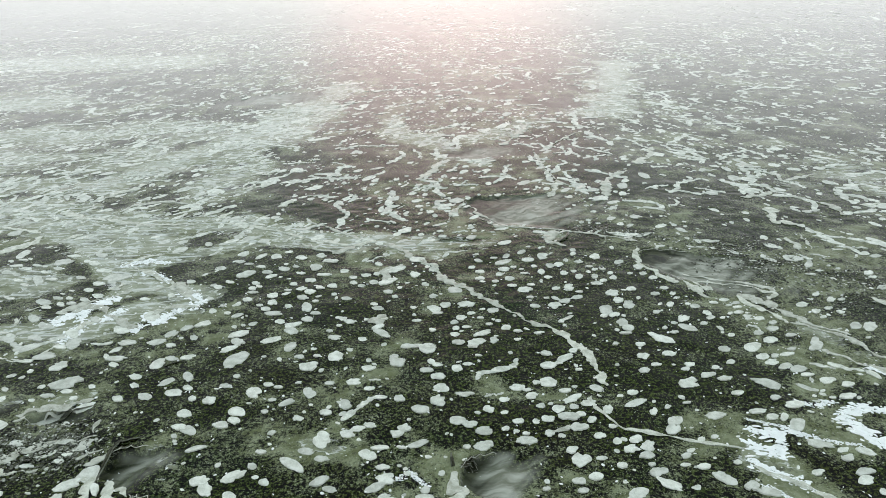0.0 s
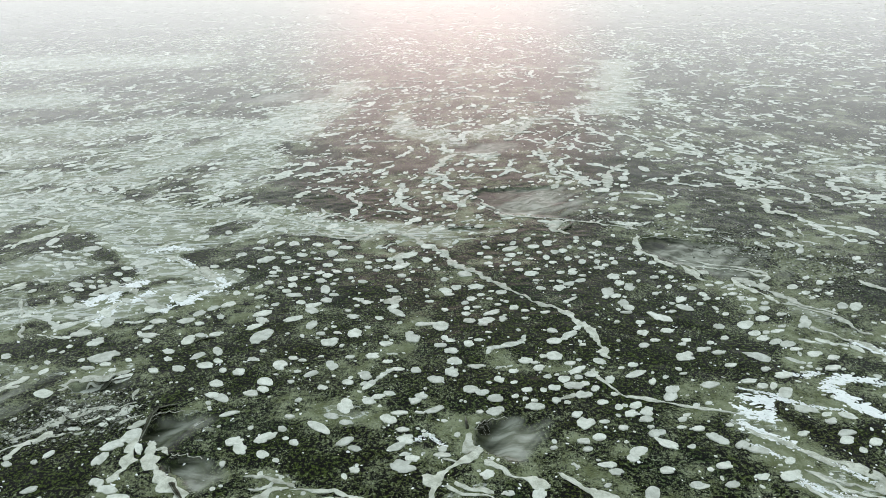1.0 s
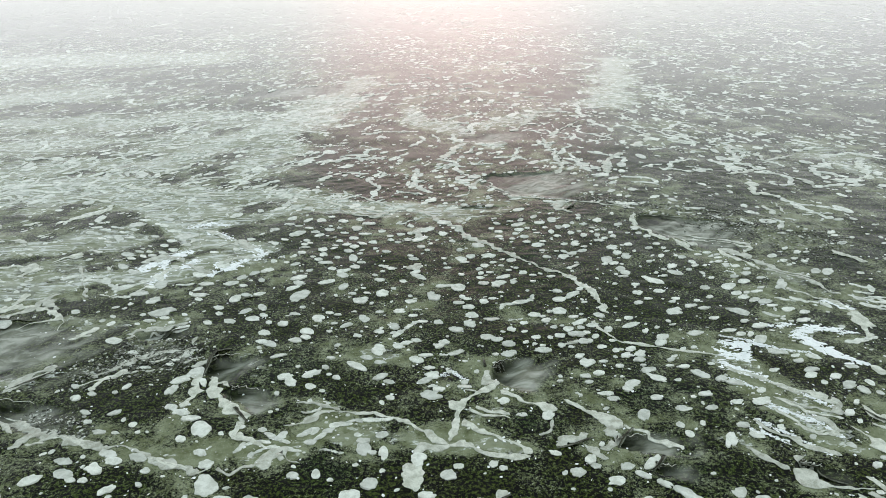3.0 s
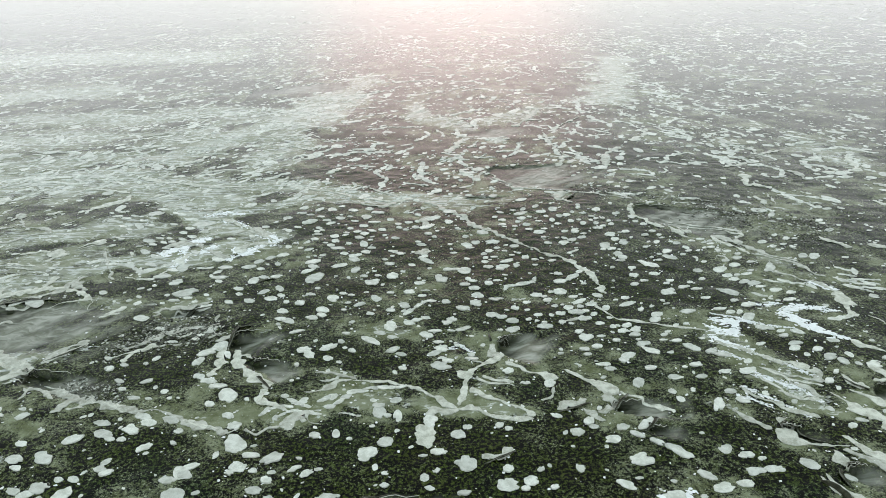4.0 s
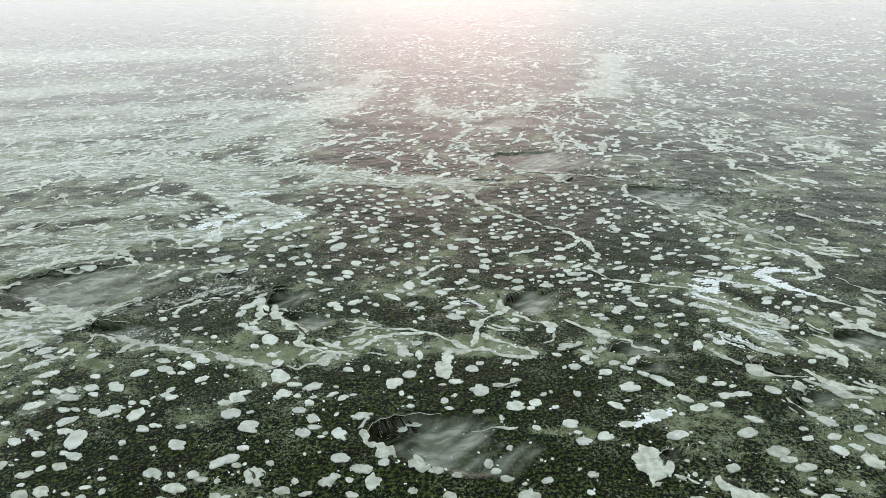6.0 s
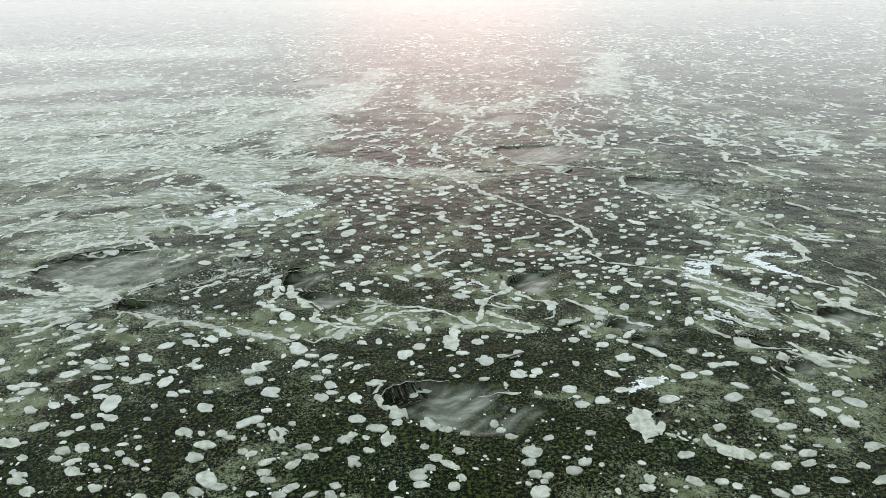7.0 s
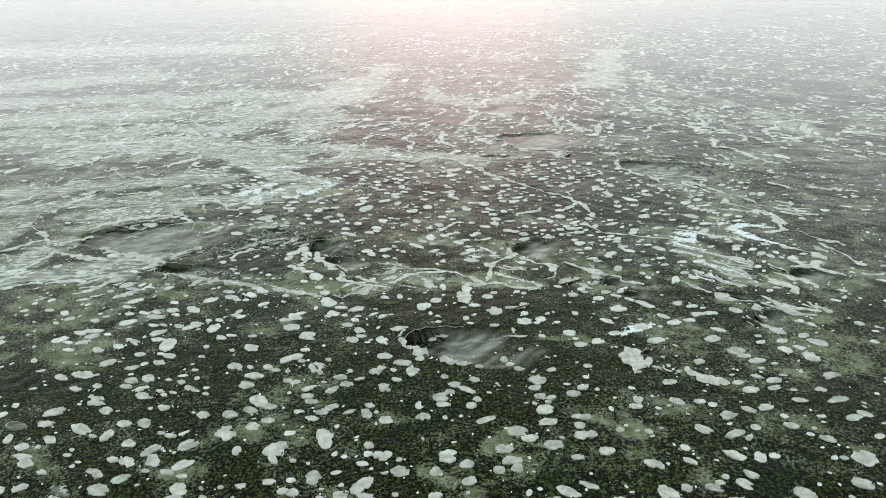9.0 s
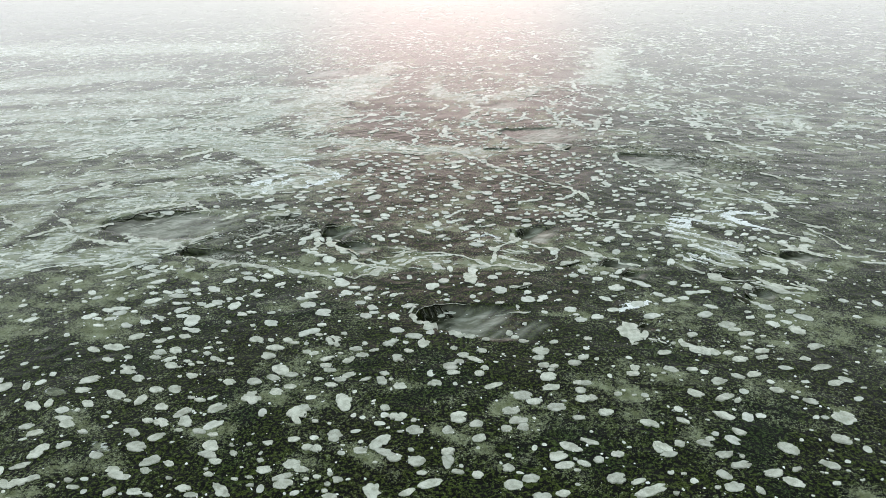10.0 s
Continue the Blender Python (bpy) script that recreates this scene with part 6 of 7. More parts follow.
streak([(10.41, 13.89, 0.05), (10.75, 13.6, 0.07), (10.91, 13.2, 0.16), (10.81, 12.6, 0.23), (10.49, 11.81, 0.13)])
streak([(-12.44, 14.11, 0.03), (-12.1, 13.65, 0.05), (-12.04, 13.22, 0.03)])
streak([(-13.46, 13.28, 0.02), (-12.88, 13.68, 0.03), (-12.31, 13.92, 0.03)])
streak([(-16.34, 16.21, 0.03), (-15.79, 16.18, 0.04), (-15.26, 16.06, 0.02)])
streak([(-14.81, 14.13, 0.06), (-14.27, 14.51, 0.08), (-14.24, 14.94, 0.07), (-14.2, 15.24, 0.05)])
streak([(-14.45, 13.91, 0.05), (-13.55, 14.31, 0.07), (-13.4, 15.03, 0.08), (-13.07, 15.45, 0.06)])
streak([(-14.58, 17.67, 0.06), (-14.21, 18.03, 0.09), (-13.78, 18.34, 0.05)])
streak([(-13.49, 17.56, 0.05), (-12.68, 16.03, 0.05), (-12.12, 15.19, 0.06)])
streak([(-11.86, 15.35, 0.07), (-11.28, 15.14, 0.08), (-10.78, 15.21, 0.09), (-10.49, 15.93, 0.07)])
streak([(-10.38, 16.25, 0.09), (-10.33, 16.99, 0.12), (-9.88, 17.27, 0.07)])
streak([(-11.47, 17.57, 0.1), (-10.83, 18.18, 0.15), (-10.12, 18.7, 0.15), (-9.66, 19.03, 0.08)])
streak([(-9.86, 12.58, 0.05), (-9.28, 12.96, 0.08), (-8.95, 13.09, 0.05)])
streak([(-11.48, 12.69, 0.05), (-11, 12.92, 0.04)])
streak([(-10.18, 10.4, 0.02), (-9.49, 10.7, 0.03), (-8.82, 10.98, 0.02)])
streak([(-15.53, 13.69, 0.07), (-15.34, 13.99, 0.07), (-15.48, 14.57, 0.06), (-15.38, 14.9, 0.05)])
streak([(-16.39, 17.3, 0.07), (-15.75, 17.68, 0.08), (-14.68, 17.21, 0.05)])
streak([(-14.5, 12.36, 0.06), (-14.2, 12.59, 0.07), (-13.76, 12.43, 0.04)])
streak([(-19.01, 14.15, 0.09), (-17.74, 12.79, 0.1), (-16.91, 11.56, 0.07)])
streak([(-20.79, 13.52, 0.09), (-19.87, 12.71, 0.09), (-18.94, 12.06, 0.06)])
streak([(-18.46, 11.18, 0.07), (-17.87, 11.72, 0.11), (-17.26, 12.28, 0.06)])
streak([(-16.3, 13.16, 0.07), (-15.47, 13.97, 0.1), (-14.27, 14.6, 0.08)])
streak([(-15.63, 13.78, 0.04), (-14.13, 13.25, 0.08), (-13.57, 14.7, 0.06)])
streak([(11.02, 11.79, 0.05), (11.55, 10.88, 0.08), (12.1, 10.29, 0.05)])
streak([(11.2, 10.61, 0.05), (11.61, 9.77, 0.09), (11.72, 8.5, 0.06)])
streak([(9.55, 9.34, 0.07), (9.99, 8.57, 0.1), (10.78, 7.83, 0.07)])
streak([(7.4, 6.67, 0.05), (7.85, 6.05, 0.08), (8.71, 5.63, 0.06)])
streak([(8.64, 6.21, 0.07), (9.06, 5.61, 0.05)])
streak([(7.2, 9.67, 0.05), (7.64, 9.24, 0.06), (8.28, 9.01, 0.05)])
streak([(6.82, 9.26, 0.04), (7.27, 8.76, 0.06), (7.97, 8.45, 0.04)])
streak([(6.58, 8.88, 0.05), (6.99, 8.21, 0.07), (7.78, 8.01, 0.05)])
streak([(-9.02, 10.88, 0.03), (-8.74, 11, 0.05), (-8.4, 11.12, 0.04)])
streak([(-8.68, 11.32, 0.03), (-8.37, 11.52, 0.04), (-8.01, 11.65, 0.03)])
streak([(-7.74, 11.34, 0.04), (-7.54, 11.54, 0.05), (-7.35, 11.66, 0.03)])
streak([(-7.48, 11.03, 0.04), (-7.33, 11.27, 0.07), (-7.23, 11.48, 0.04)])
streak([(-8.18, 12, 0.03), (-8.03, 12.2, 0.03)])
streak([(-7.81, 12.14, 0.04), (-7.86, 12.45, 0.04), (-7.82, 12.59, 0.03)])
streak([(-6.6, 10.33, 0.04), (-6.53, 10.48, 0.06), (-6.28, 10.23, 0.03)])
streak([(-16.43, 10.99, 0.09), (-14.91, 10.49, 0.08), (-13.81, 10.17, 0.08), (-12.24, 9.99, 0.08)])
streak([(-14.99, 11.56, 0.14), (-13.67, 10.68, 0.19), (-12.71, 10.2, 0.18), (-12.14, 9.99, 0.13)])
streak([(-11.65, 9.03, 0.12), (-10.97, 8.93, 0.17), (-10.13, 8.52, 0.14), (-8.81, 8.21, 0.06), (-7.89, 7.95, 0.07), (-7.12, 7.58, 0.09), (-6.08, 7.33, 0.05)])
streak([(-16.44, 11.49, 0.18), (-16.23, 12.23, 0.15), (-15.89, 12.81, 0.12)])
streak([(-15.81, 13.63, 0.18), (-15.13, 14.16, 0.12), (-14.14, 14.64, 0.15), (-13.13, 14.43, 0.12), (-12.29, 13.87, 0.09)])
streak([(-18.79, 15.03, 0.15), (-18.52, 15.75, 0.15), (-18.19, 16.63, 0.14), (-17.75, 17.43, 0.14), (-17.55, 17.75, 0.11)])
streak([(-14.56, 17.98, 0.14), (-13.94, 18.64, 0.14)])
streak([(-15.11, 16.66, 0.23), (-15.03, 17.61, 0.2)])
streak([(-16.48, 16.54, 0.05), (-15.35, 16.36, 0.05)])
streak([(-11.38, 12.84, 0.1), (-10.91, 13.3, 0.08)])
streak([(-9.85, 12.87, 0.11), (-9, 13.21, 0.11), (-8.29, 13.33, 0.05)])
streak([(-11.94, 10.17, 0.09), (-11.62, 10.79, 0.09), (-11.14, 11.31, 0.07)])
streak([(-9.97, 10.72, 0.06), (-9.39, 11.31, 0.08), (-8.62, 11.76, 0.06), (-7.69, 12.07, 0.04)])
streak([(-14.21, 14.81, 0.19), (-14.28, 15.54, 0.14)])
streak([(-13.29, 15.04, 0.21), (-12.59, 14.41, 0.15)])
streak([(5.23, 33.82, 0.16), (6.08, 35.04, 0.16), (7.48, 36.81, 0.13)])
streak([(3.2, 34.63, 0.19), (4.11, 36.41, 0.2), (5.16, 39.07, 0.17)])
streak([(6.84, 26.5, 0.18), (7.11, 28.12, 0.19), (7.76, 29.46, 0.23), (8.59, 29.93, 0.12)])
streak([(9.15, 30.84, 0.18), (10.07, 31.91, 0.18), (10.79, 33.67, 0.16)])
streak([(-1.15, 29.24, 0.17), (-0.39, 30.63, 0.17), (0.05, 32.13, 0.18)])
streak([(3.69, 22.01, 0.18), (4.07, 22.99, 0.17)])
streak([(1.1, 24.96, 0.08), (2.11, 23.59, 0.14), (3.7, 23.3, 0.07), (4.67, 22.95, 0.07), (6.02, 22.31, 0.07), (6.8, 21.82, 0.09)])
streak([(7.71, 18.78, 0.13), (8.11, 18.11, 0.17)])
streak([(7.52, 19.39, 0.07), (8.72, 18.87, 0.07), (9.63, 18.45, 0.11), (9.92, 18, 0.17)])
streak([(8.74, 17.93, 0.21), (9.18, 17.42, 0.11), (9.73, 16.66, 0.17), (10.21, 15.82, 0.08), (10.73, 15.49, 0.12)])
streak([(12.41, 17.38, 0.07), (12.72, 16.96, 0.09), (13.15, 16.48, 0.13)])
streak([(13.84, 16.7, 0.09), (14.7, 16.26, 0.11), (15.67, 15.77, 0.09)])
streak([(12.02, 21.93, 0.1), (12.09, 20.96, 0.1)])
streak([(12.69, 22.25, 0.08), (12.45, 20.94, 0.07)])
streak([(12.12, 26.12, 0.11), (12.85, 26.07, 0.11), (13.75, 26.46, 0.08)])
streak([(12.73, 24.89, 0.24), (12.35, 23.4, 0.2), (12.8, 23.27, 0.15), (13.06, 22.68, 0.08)])
streak([(13.99, 26.21, 0.08), (14.68, 25.5, 0.08), (15.19, 24.72, 0.11), (15.2, 23.8, 0.19)])
streak([(16.3, 24.85, 0.11), (17.75, 24.96, 0.11), (18.17, 25.14, 0.17), (18.92, 27.49, 0.18)])
streak([(16.59, 21.2, 0.15), (16.79, 20.5, 0.15)])
streak([(14.82, 29.18, 0.18), (14.75, 27.8, 0.17), (16.51, 28.66, 0.09)])
streak([(13.89, 30.46, 0.18), (14.33, 30.02, 0.18)])
streak([(17.78, 23.23, 0.11), (18.23, 22.53, 0.11)])
streak([(-22.57, 22.33, 0.14), (-22.29, 23.11, 0.16), (-21.99, 23.64, 0.14), (-22.01, 24.11, 0.11)])
streak([(-20.3, 22.37, 0.18), (-20.4, 23.17, 0.21), (-20.54, 23.73, 0.16)])
streak([(-20.5, 19.36, 0.2), (-20.6, 20.19, 0.18)])
streak([(-19.47, 19.45, 0.07), (-18.92, 19.79, 0.07), (-18.21, 20.05, 0.07)])
streak([(-18.14, 18.45, 0.09), (-17.39, 18.55, 0.09), (-16.96, 19.16, 0.09), (-16.39, 19.5, 0.09)])
streak([(-18.63, 20.77, 0.08), (-18.72, 21.51, 0.1), (-17.74, 20.02, 0.12), (-16.45, 19.65, 0.09)])
streak([(-14.63, 17.85, 0.15), (-14.35, 18.24, 0.15), (-13.84, 18.49, 0.13)])
streak([(-16.4, 20.18, 0.17), (-16.02, 20.62, 0.14)])
streak([(-17.71, 21.45, 0.1), (-17.07, 21.74, 0.1)])
streak([(-16.39, 21.54, 0.1), (-15.71, 22.26, 0.12), (-15.13, 22.84, 0.17), (-14.86, 23.65, 0.15)])
streak([(-14.93, 23.84, 0.1), (-15.85, 24.28, 0.08), (-17.02, 24.55, 0.08), (-17.92, 24.23, 0.08)])
streak([(-19.87, 24.16, 0.05), (-19.4, 24.51, 0.05), (-18.52, 23.69, 0.05), (-19.11, 23.45, 0.05)])
streak([(-24.4, 28.14, 0.19), (-24.23, 28.96, 0.19), (-24.48, 30.35, 0.13)])
streak([(-15.5, 26.3, 0.11), (-14.34, 25.38, 0.16), (-13.49, 25.12, 0.13), (-12.72, 24.97, 0.15)])
streak([(-14.02, 23.13, 0.15), (-13.51, 23.75, 0.13)])
streak([(-18.58, 33.93, 0.1), (-18.17, 34.21, 0.1), (-16.83, 34.56, 0.07)])
streak([(-14.74, 27.46, 0.11), (-13.81, 28.57, 0.11)])
streak([(-18.49, 17.27, 0.18), (-17.93, 18.03, 0.16)])
streak([(-15.26, 17.1, 0.26), (-15.14, 17.81, 0.2)])
streak([(-14.41, 28.02, 0.17), (-13.87, 28.57, 0.17), (-13.32, 29.52, 0.15)])
streak([(-13.13, 25.93, 0.08), (-12.63, 26.87, 0.08), (-11.34, 27.11, 0.08), (-10.14, 26.69, 0.08), (-9.45, 25.46, 0.08)])
streak([(-13.61, 25.33, 0.1), (-12.07, 24.72, 0.13), (-10.73, 24.44, 0.13), (-8.9, 24.71, 0.1)])
streak([(-10.34, 20.68, 0.07), (-9.37, 20.07, 0.07), (-8.6, 19.5, 0.07)])
streak([(-9.03, 18.93, 0.09), (-8.39, 19.34, 0.11), (-7.55, 18.64, 0.13)])
streak([(-11.02, 17.79, 0.11), (-10.32, 18.02, 0.11), (-9.28, 16.98, 0.14), (-8.65, 16.75, 0.12)])
streak([(-10.58, 19.02, 0.13), (-10.07, 19.58, 0.11)])
streak([(-8.55, 24.49, 0.08), (-7.44, 24.22, 0.1), (-6.15, 23.65, 0.07), (-4.83, 22.64, 0.09), (-3.33, 22.1, 0.11), (-2.44, 22.4, 0.09)])
streak([(-6.22, 24.34, 0.1), (-5.17, 24.46, 0.1), (-3.88, 23.51, 0.09), (-2.82, 22.42, 0.07)])
streak([(-8.72, 25, 0.15), (-8.45, 25.82, 0.13)])
streak([(-10.1, 29.41, 0.09), (-8.86, 30.61, 0.09), (-7.89, 30.67, 0.09)])
streak([(-8.65, 28.43, 0.14), (-7.78, 29.11, 0.11)])
streak([(-6.64, 26.23, 0.18), (-6.18, 26.97, 0.16)])
streak([(-2.03, 19.12, 0.12), (-1.67, 20.17, 0.13), (-1.33, 20.47, 0.11)])
streak([(-2.12, 16.6, 0.13), (-1.61, 17.15, 0.12)])
foam([(8.76, 12.17, 0.1), (9.35, 12.42, 0.11), (9.96, 12.19, 0.07), (10.29, 12.1, 0.05)])
foam([(8.71, 12.13, 0.1), (8.85, 11.65, 0.14), (8.96, 11.24, 0.14), (9.45, 10.85, 0.1), (9.75, 10.56, 0.05)])
foam([(10.36, 13.99, 0.07), (10.68, 13.65, 0.08), (10.94, 13.37, 0.1)])
foam([(6.53, 11.76, 0.07), (6.86, 11.59, 0.11), (7.4, 11.64, 0.1), (7.69, 11.48, 0.03)])
foam([(6.31, 11.28, 0.1), (6.58, 11.08, 0.11), (6.94, 10.89, 0.06)])
foam([(6.13, 10.92, 0.08), (6.31, 10.56, 0.1), (6.63, 10.31, 0.09), (6.99, 10.16, 0.04)])
foam([(6.93, 11.89, 0.07), (7.06, 11.43, 0.1), (6.81, 11, 0.07)])
foam([(7.92, 12.69, 0.05), (8.31, 12.55, 0.07), (8.81, 12.65, 0.04)])
foam([(6.56, 12.14, 0.03), (7.14, 11.88, 0.03), (7.97, 11.32, 0.05), (8.59, 11.14, 0.02)])
foam([(-10.83, 20.82, 0.08), (-10.45, 21.06, 0.11), (-9.94, 21.21, 0.09), (-9.28, 21, 0.05)])
foam([(-9.88, 20.33, 0.09), (-9.34, 20.14, 0.1), (-8.76, 19.54, 0.06)])
foam([(-8.04, 18.73, 0.09), (-7.62, 18.52, 0.13), (-7.35, 18.26, 0.11), (-7.44, 17.71, 0.09)])
foam([(-8.68, 17.36, 0.11), (-8.16, 16.95, 0.13), (-8, 17.4, 0.09), (-7.64, 17.82, 0.06)])
foam([(-9.18, 16.5, 0.05), (-8.96, 16.74, 0.06), (-8.59, 16.42, 0.07), (-8.62, 16.88, 0.05)])
foam([(-10.5, 17.13, 0.09), (-10.57, 17.62, 0.09), (-10.77, 17.97, 0.07)])
foam([(-10.45, 16.2, 0.11), (-10.36, 16.5, 0.15), (-10.32, 16.74, 0.09)])
foam([(-1.05, 10.52, 0.05), (-0.78, 10.74, 0.05), (-0.38, 10.27, 0.03)])
foam([(2.68, 4.67, 0.06), (3.26, 4.93, 0.11), (3.65, 5.09, 0.06)])
foam([(-11.28, 17.04, 0.11), (-10.7, 17.79, 0.16), (-10.05, 18.47, 0.12)])
foam([(-10.33, 16.99, 0.08), (-9.87, 17.17, 0.11), (-9.51, 17.73, 0.08)])
foam([(6.04, 8.51, 0.03), (6.62, 7.96, 0.055), (7.14, 7.32, 0.03)])
foam([(7.14, 9.77, 0.03), (7.61, 9.34, 0.055), (8.02, 8.81, 0.03)])
foam([(7.12, 8.72, 0.03), (7.42, 8.35, 0.055), (7.67, 7.87, 0.03)])
foam([(6.08, 10.1, 0.03), (6.32, 9.93, 0.055), (6.5, 9.65, 0.03)])
foam([(6.34, 9.24, 0.03), (6.73, 8.96, 0.055), (7.06, 8.59, 0.03)])
foam([(6.38, 10.5, 0.03), (6.79, 10.19, 0.055), (7.14, 9.77, 0.03)])
foam([(6.49, 8.97, 0.03), (6.95, 8.69, 0.055), (7.34, 8.31, 0.03)])
foam([(5.75, 8.2, 0.03), (6.11, 8.03, 0.055), (6.4, 7.75, 0.03)])
tagged(new("drifted_foam", mesh_from("drifted_foam", *FOAM_HEAP, FOAM)), "bright white ragged foam clots drifted on the silted mat", "foam", kind="stuff")


# ---- curled mat edges at the heads of the hollows ----
def curl(points, high, lean, lip_size=1.0, edge=None):
    """An upturned, rolled edge of mat with a pale lip."""
    P = np.array(points)
    d = np.gradient(P, axis=0)
    d /= np.maximum(np.linalg.norm(d, axis=1, keepdims=True), 1e-6)
    side = np.stack([-d[:, 1], d[:, 0]], -1) * lean
    zs = relief(P[:, 0] - side[:, 0] * 0.15, P[:, 1] - side[:, 1] * 0.15)[0]
    body, lip = ([], []), ([], [])
    n, m = len(P), 6
    for k in range(n):
        taper = math.sin(math.pi * (k + 0.35) / (n + 0.4))
        hgt = high * taper * (0.75 + 0.5 * value_noise(np.array([k * 0.7]), np.array([P[0, 0]]), 71)[0])
        for j in range(m):
            q = math.pi * 0.62 * j / (m - 1)
            out, up = hgt * (1 - math.cos(q)) * 0.7, hgt * math.sin(q)
            body[0].append((P[k, 0] + side[k, 0] * out, P[k, 1] + side[k, 1] * out, zs[k] + up - 0.015))
        x, y, z = body[0][-1]
        for dx, dz in ((-0.006, 0.0), (0.0, 0.008), (0.012, 0.004), (0.01, -0.006)):
            lip[0].append((x + side[k, 0] * dx * 1.6 * lip_size, y + side[k, 1] * dx * 1.6 * lip_size, z + dz * 1.4 * lip_size))
    for k in range(n - 1):
        body[1].extend((k * m + j, k * m + j + 1, (k + 1) * m + j + 1, (k + 1) * m + j) for j in range(m - 1))
        lip[1].extend((k * 4 + j, k * 4 + (j + 1) % 4, (k + 1) * 4 + (j + 1) % 4, (k + 1) * 4 + j) for j in range(4))
    ox, oy, oz = P[n // 2, 0], P[n // 2, 1], float(zs[n // 2])
    base = tagged(new("mat_flap", None), "dark curled edge of torn algal mat" if edge else "dark curl with a pale lip: torn mat edge and notch shade", "mat flap", "torn mat flaps")
    base.location = (ox, oy, oz)
    for part_name, (verts, faces), material in (("sheet", body, CURL), ("lip", lip, edge or CRUST)):
        me = mesh_from(part_name, [(a - ox, b - oy, c - oz) for a, b, c in verts], faces, material)
        ob = new(part_name, me)
        ob.parent = base
        if part_name == "sheet":
            th = ob.modifiers.new("thick", "SOLIDIFY")
            th.thickness = 0.012


def head_of(h, high, spread=0.45, count=16, inner=0, sides=(1,)):
    """Flaps round the steep head of a hollow."""
    (ax, ay), (bx, by), half, depth, bed = h
    dx, dy = bx - ax, by - ay
    long = math.hypot(dx, dy)
    dx, dy = dx / long, dy / long
    for sgn in sides:
        pts = []
        for k in range(count):
            u = spread * (k / (count - 1)) ** 2.4
            v = sgn * half * (u**0.36) * 1.02
            wob = 0.05 * math.sin(k * 1.9 + ax)
            pts.append((ax + dx * u * long - dy * (v + wob), ay + dy * u * long + dx * (v + wob)))
        curl(pts, high, -sgn, 0.6)
    for i in range(inner):
        pts = []
        u0 = 0.03 + 0.055 * i
        for k in range(11):
            f = k / 10
            v = half * (u0 + 0.02) ** 0.36 * (1.0 - (0.8 - 0.08 * i) * f)
            uu = (u0 + 0.05 * f) * long + 0.05 * (1 if k % 2 else -1) + 0.03 * math.sin(5 * f + i)
            pts.append((ax + dx * uu - dy * v, ay + dy * uu + dx * v))
        curl(pts, high * 0.45, 1, 0.45)


def torn_edge(rows, high, lean):
    """A torn, lifted edge along a line of the plan."""
    pts = []
    for (x0, y0), (x1, y1) in zip(rows, rows[1:]):
        n = max(2, int(math.hypot(x1 - x0, y1 - y0) / 0.08))
        pts += [(x0 + (x1 - x0) * k / n, y0 + (y1 - y0) * k / n) for k in range(n)]
    pts.append(rows[-1])
    curl([(x + rng.gauss(0, 0.002), y + rng.gauss(0, 0.002)) for x, y in pts], high, lean, 1.2, CHIP)


torn_edge([(-9.63, 12.49), (-9.16, 12.7), (-8.76, 12.93), (-8.28, 13.16)], 0.09, -1)
torn_edge([(-7.11, 10.56), (-7.15, 11.02), (-7.21, 11.53), (-7.11, 11.79), (-6.64, 12.02)], 0.12, -1)
torn_edge([(0.09, 11.27), (0.15, 10.9), (0.24, 10.53), (0.4, 10.21)], 0.1, -1)
torn_edge([(-6.24, 10.07), (-5.87, 9.43), (-5.47, 8.82)], 0.1, -1)
torn_edge([(6.33, 5.35), (6.49, 5.09), (6.62, 4.79)], 0.1, 1)
torn_edge([(7.07, 5.74), (6.86, 5.48), (6.86, 5.13)], 0.09, -1)
torn_edge([(-0.38, 6.03), (-0.06, 6.19), (0.3, 6.4)], 0.08, -1)
torn_edge([(3.3, 7), (3.52, 7.29), (3.63, 7.49)], 0.1, -1)
torn_edge([(1.4, 7.75), (1.79, 7.84), (2.27, 8.06)], 0.07, -1)
torn_edge([(2.73, 7.7), (2.92, 8.04), (3.21, 8.36)], 0.09, -1)
torn_edge([(-11.99, 9.82), (-11.95, 9.51), (-11.99, 9.33)], 0.09, -1)
torn_edge([(-11.98, 10.13), (-11.51, 10.58), (-11.09, 11.11)], 0.07, -1)
torn_edge([(6.41, 7.11), (6.64, 6.98), (6.79, 6.69), (7.04, 6.5)], 0.08, -1)
torn_edge([(-15.95, 12.8), (-15.16, 13.4), (-14.11, 13.88), (-12.6, 13.75)], 0.09, -1)
torn_edge([(8.63, 8.84), (8.79, 8.49), (9.09, 8.25)], 0.08, -1)
torn_edge([(3.01, 3.79), (3.08, 3.47), (2.96, 3.26)], 0.09, -1)
torn_edge([(4.03, 2.89), (4.1, 2.72), (4.27, 2.6)], 0.07, 1)
torn_edge([(-5.83, 3.53), (-5.62, 3.31), (-5.49, 3.04)], 0.06, -1)
torn_edge([(-7.28, 14.58), (-7.08, 14.82), (-6.68, 14.94)], 0.06, -1)
torn_edge([(4.01, 21.93), (4.39, 22.41), (4.58, 22.92)], 0.08, -1)

# dark flaps added in the notches of bitten patches, in place of shaded cavities
for x, y, ra, rb in TORN:
    turn = rng.uniform(-0.5, 0.5)
    curl([(x + 0.62 * ra * math.cos(turn + q), y + 0.62 * rb * math.sin(turn + q)) for q in np.linspace(-0.8, 0.8, 7)], 0.045, -1, 0.12)


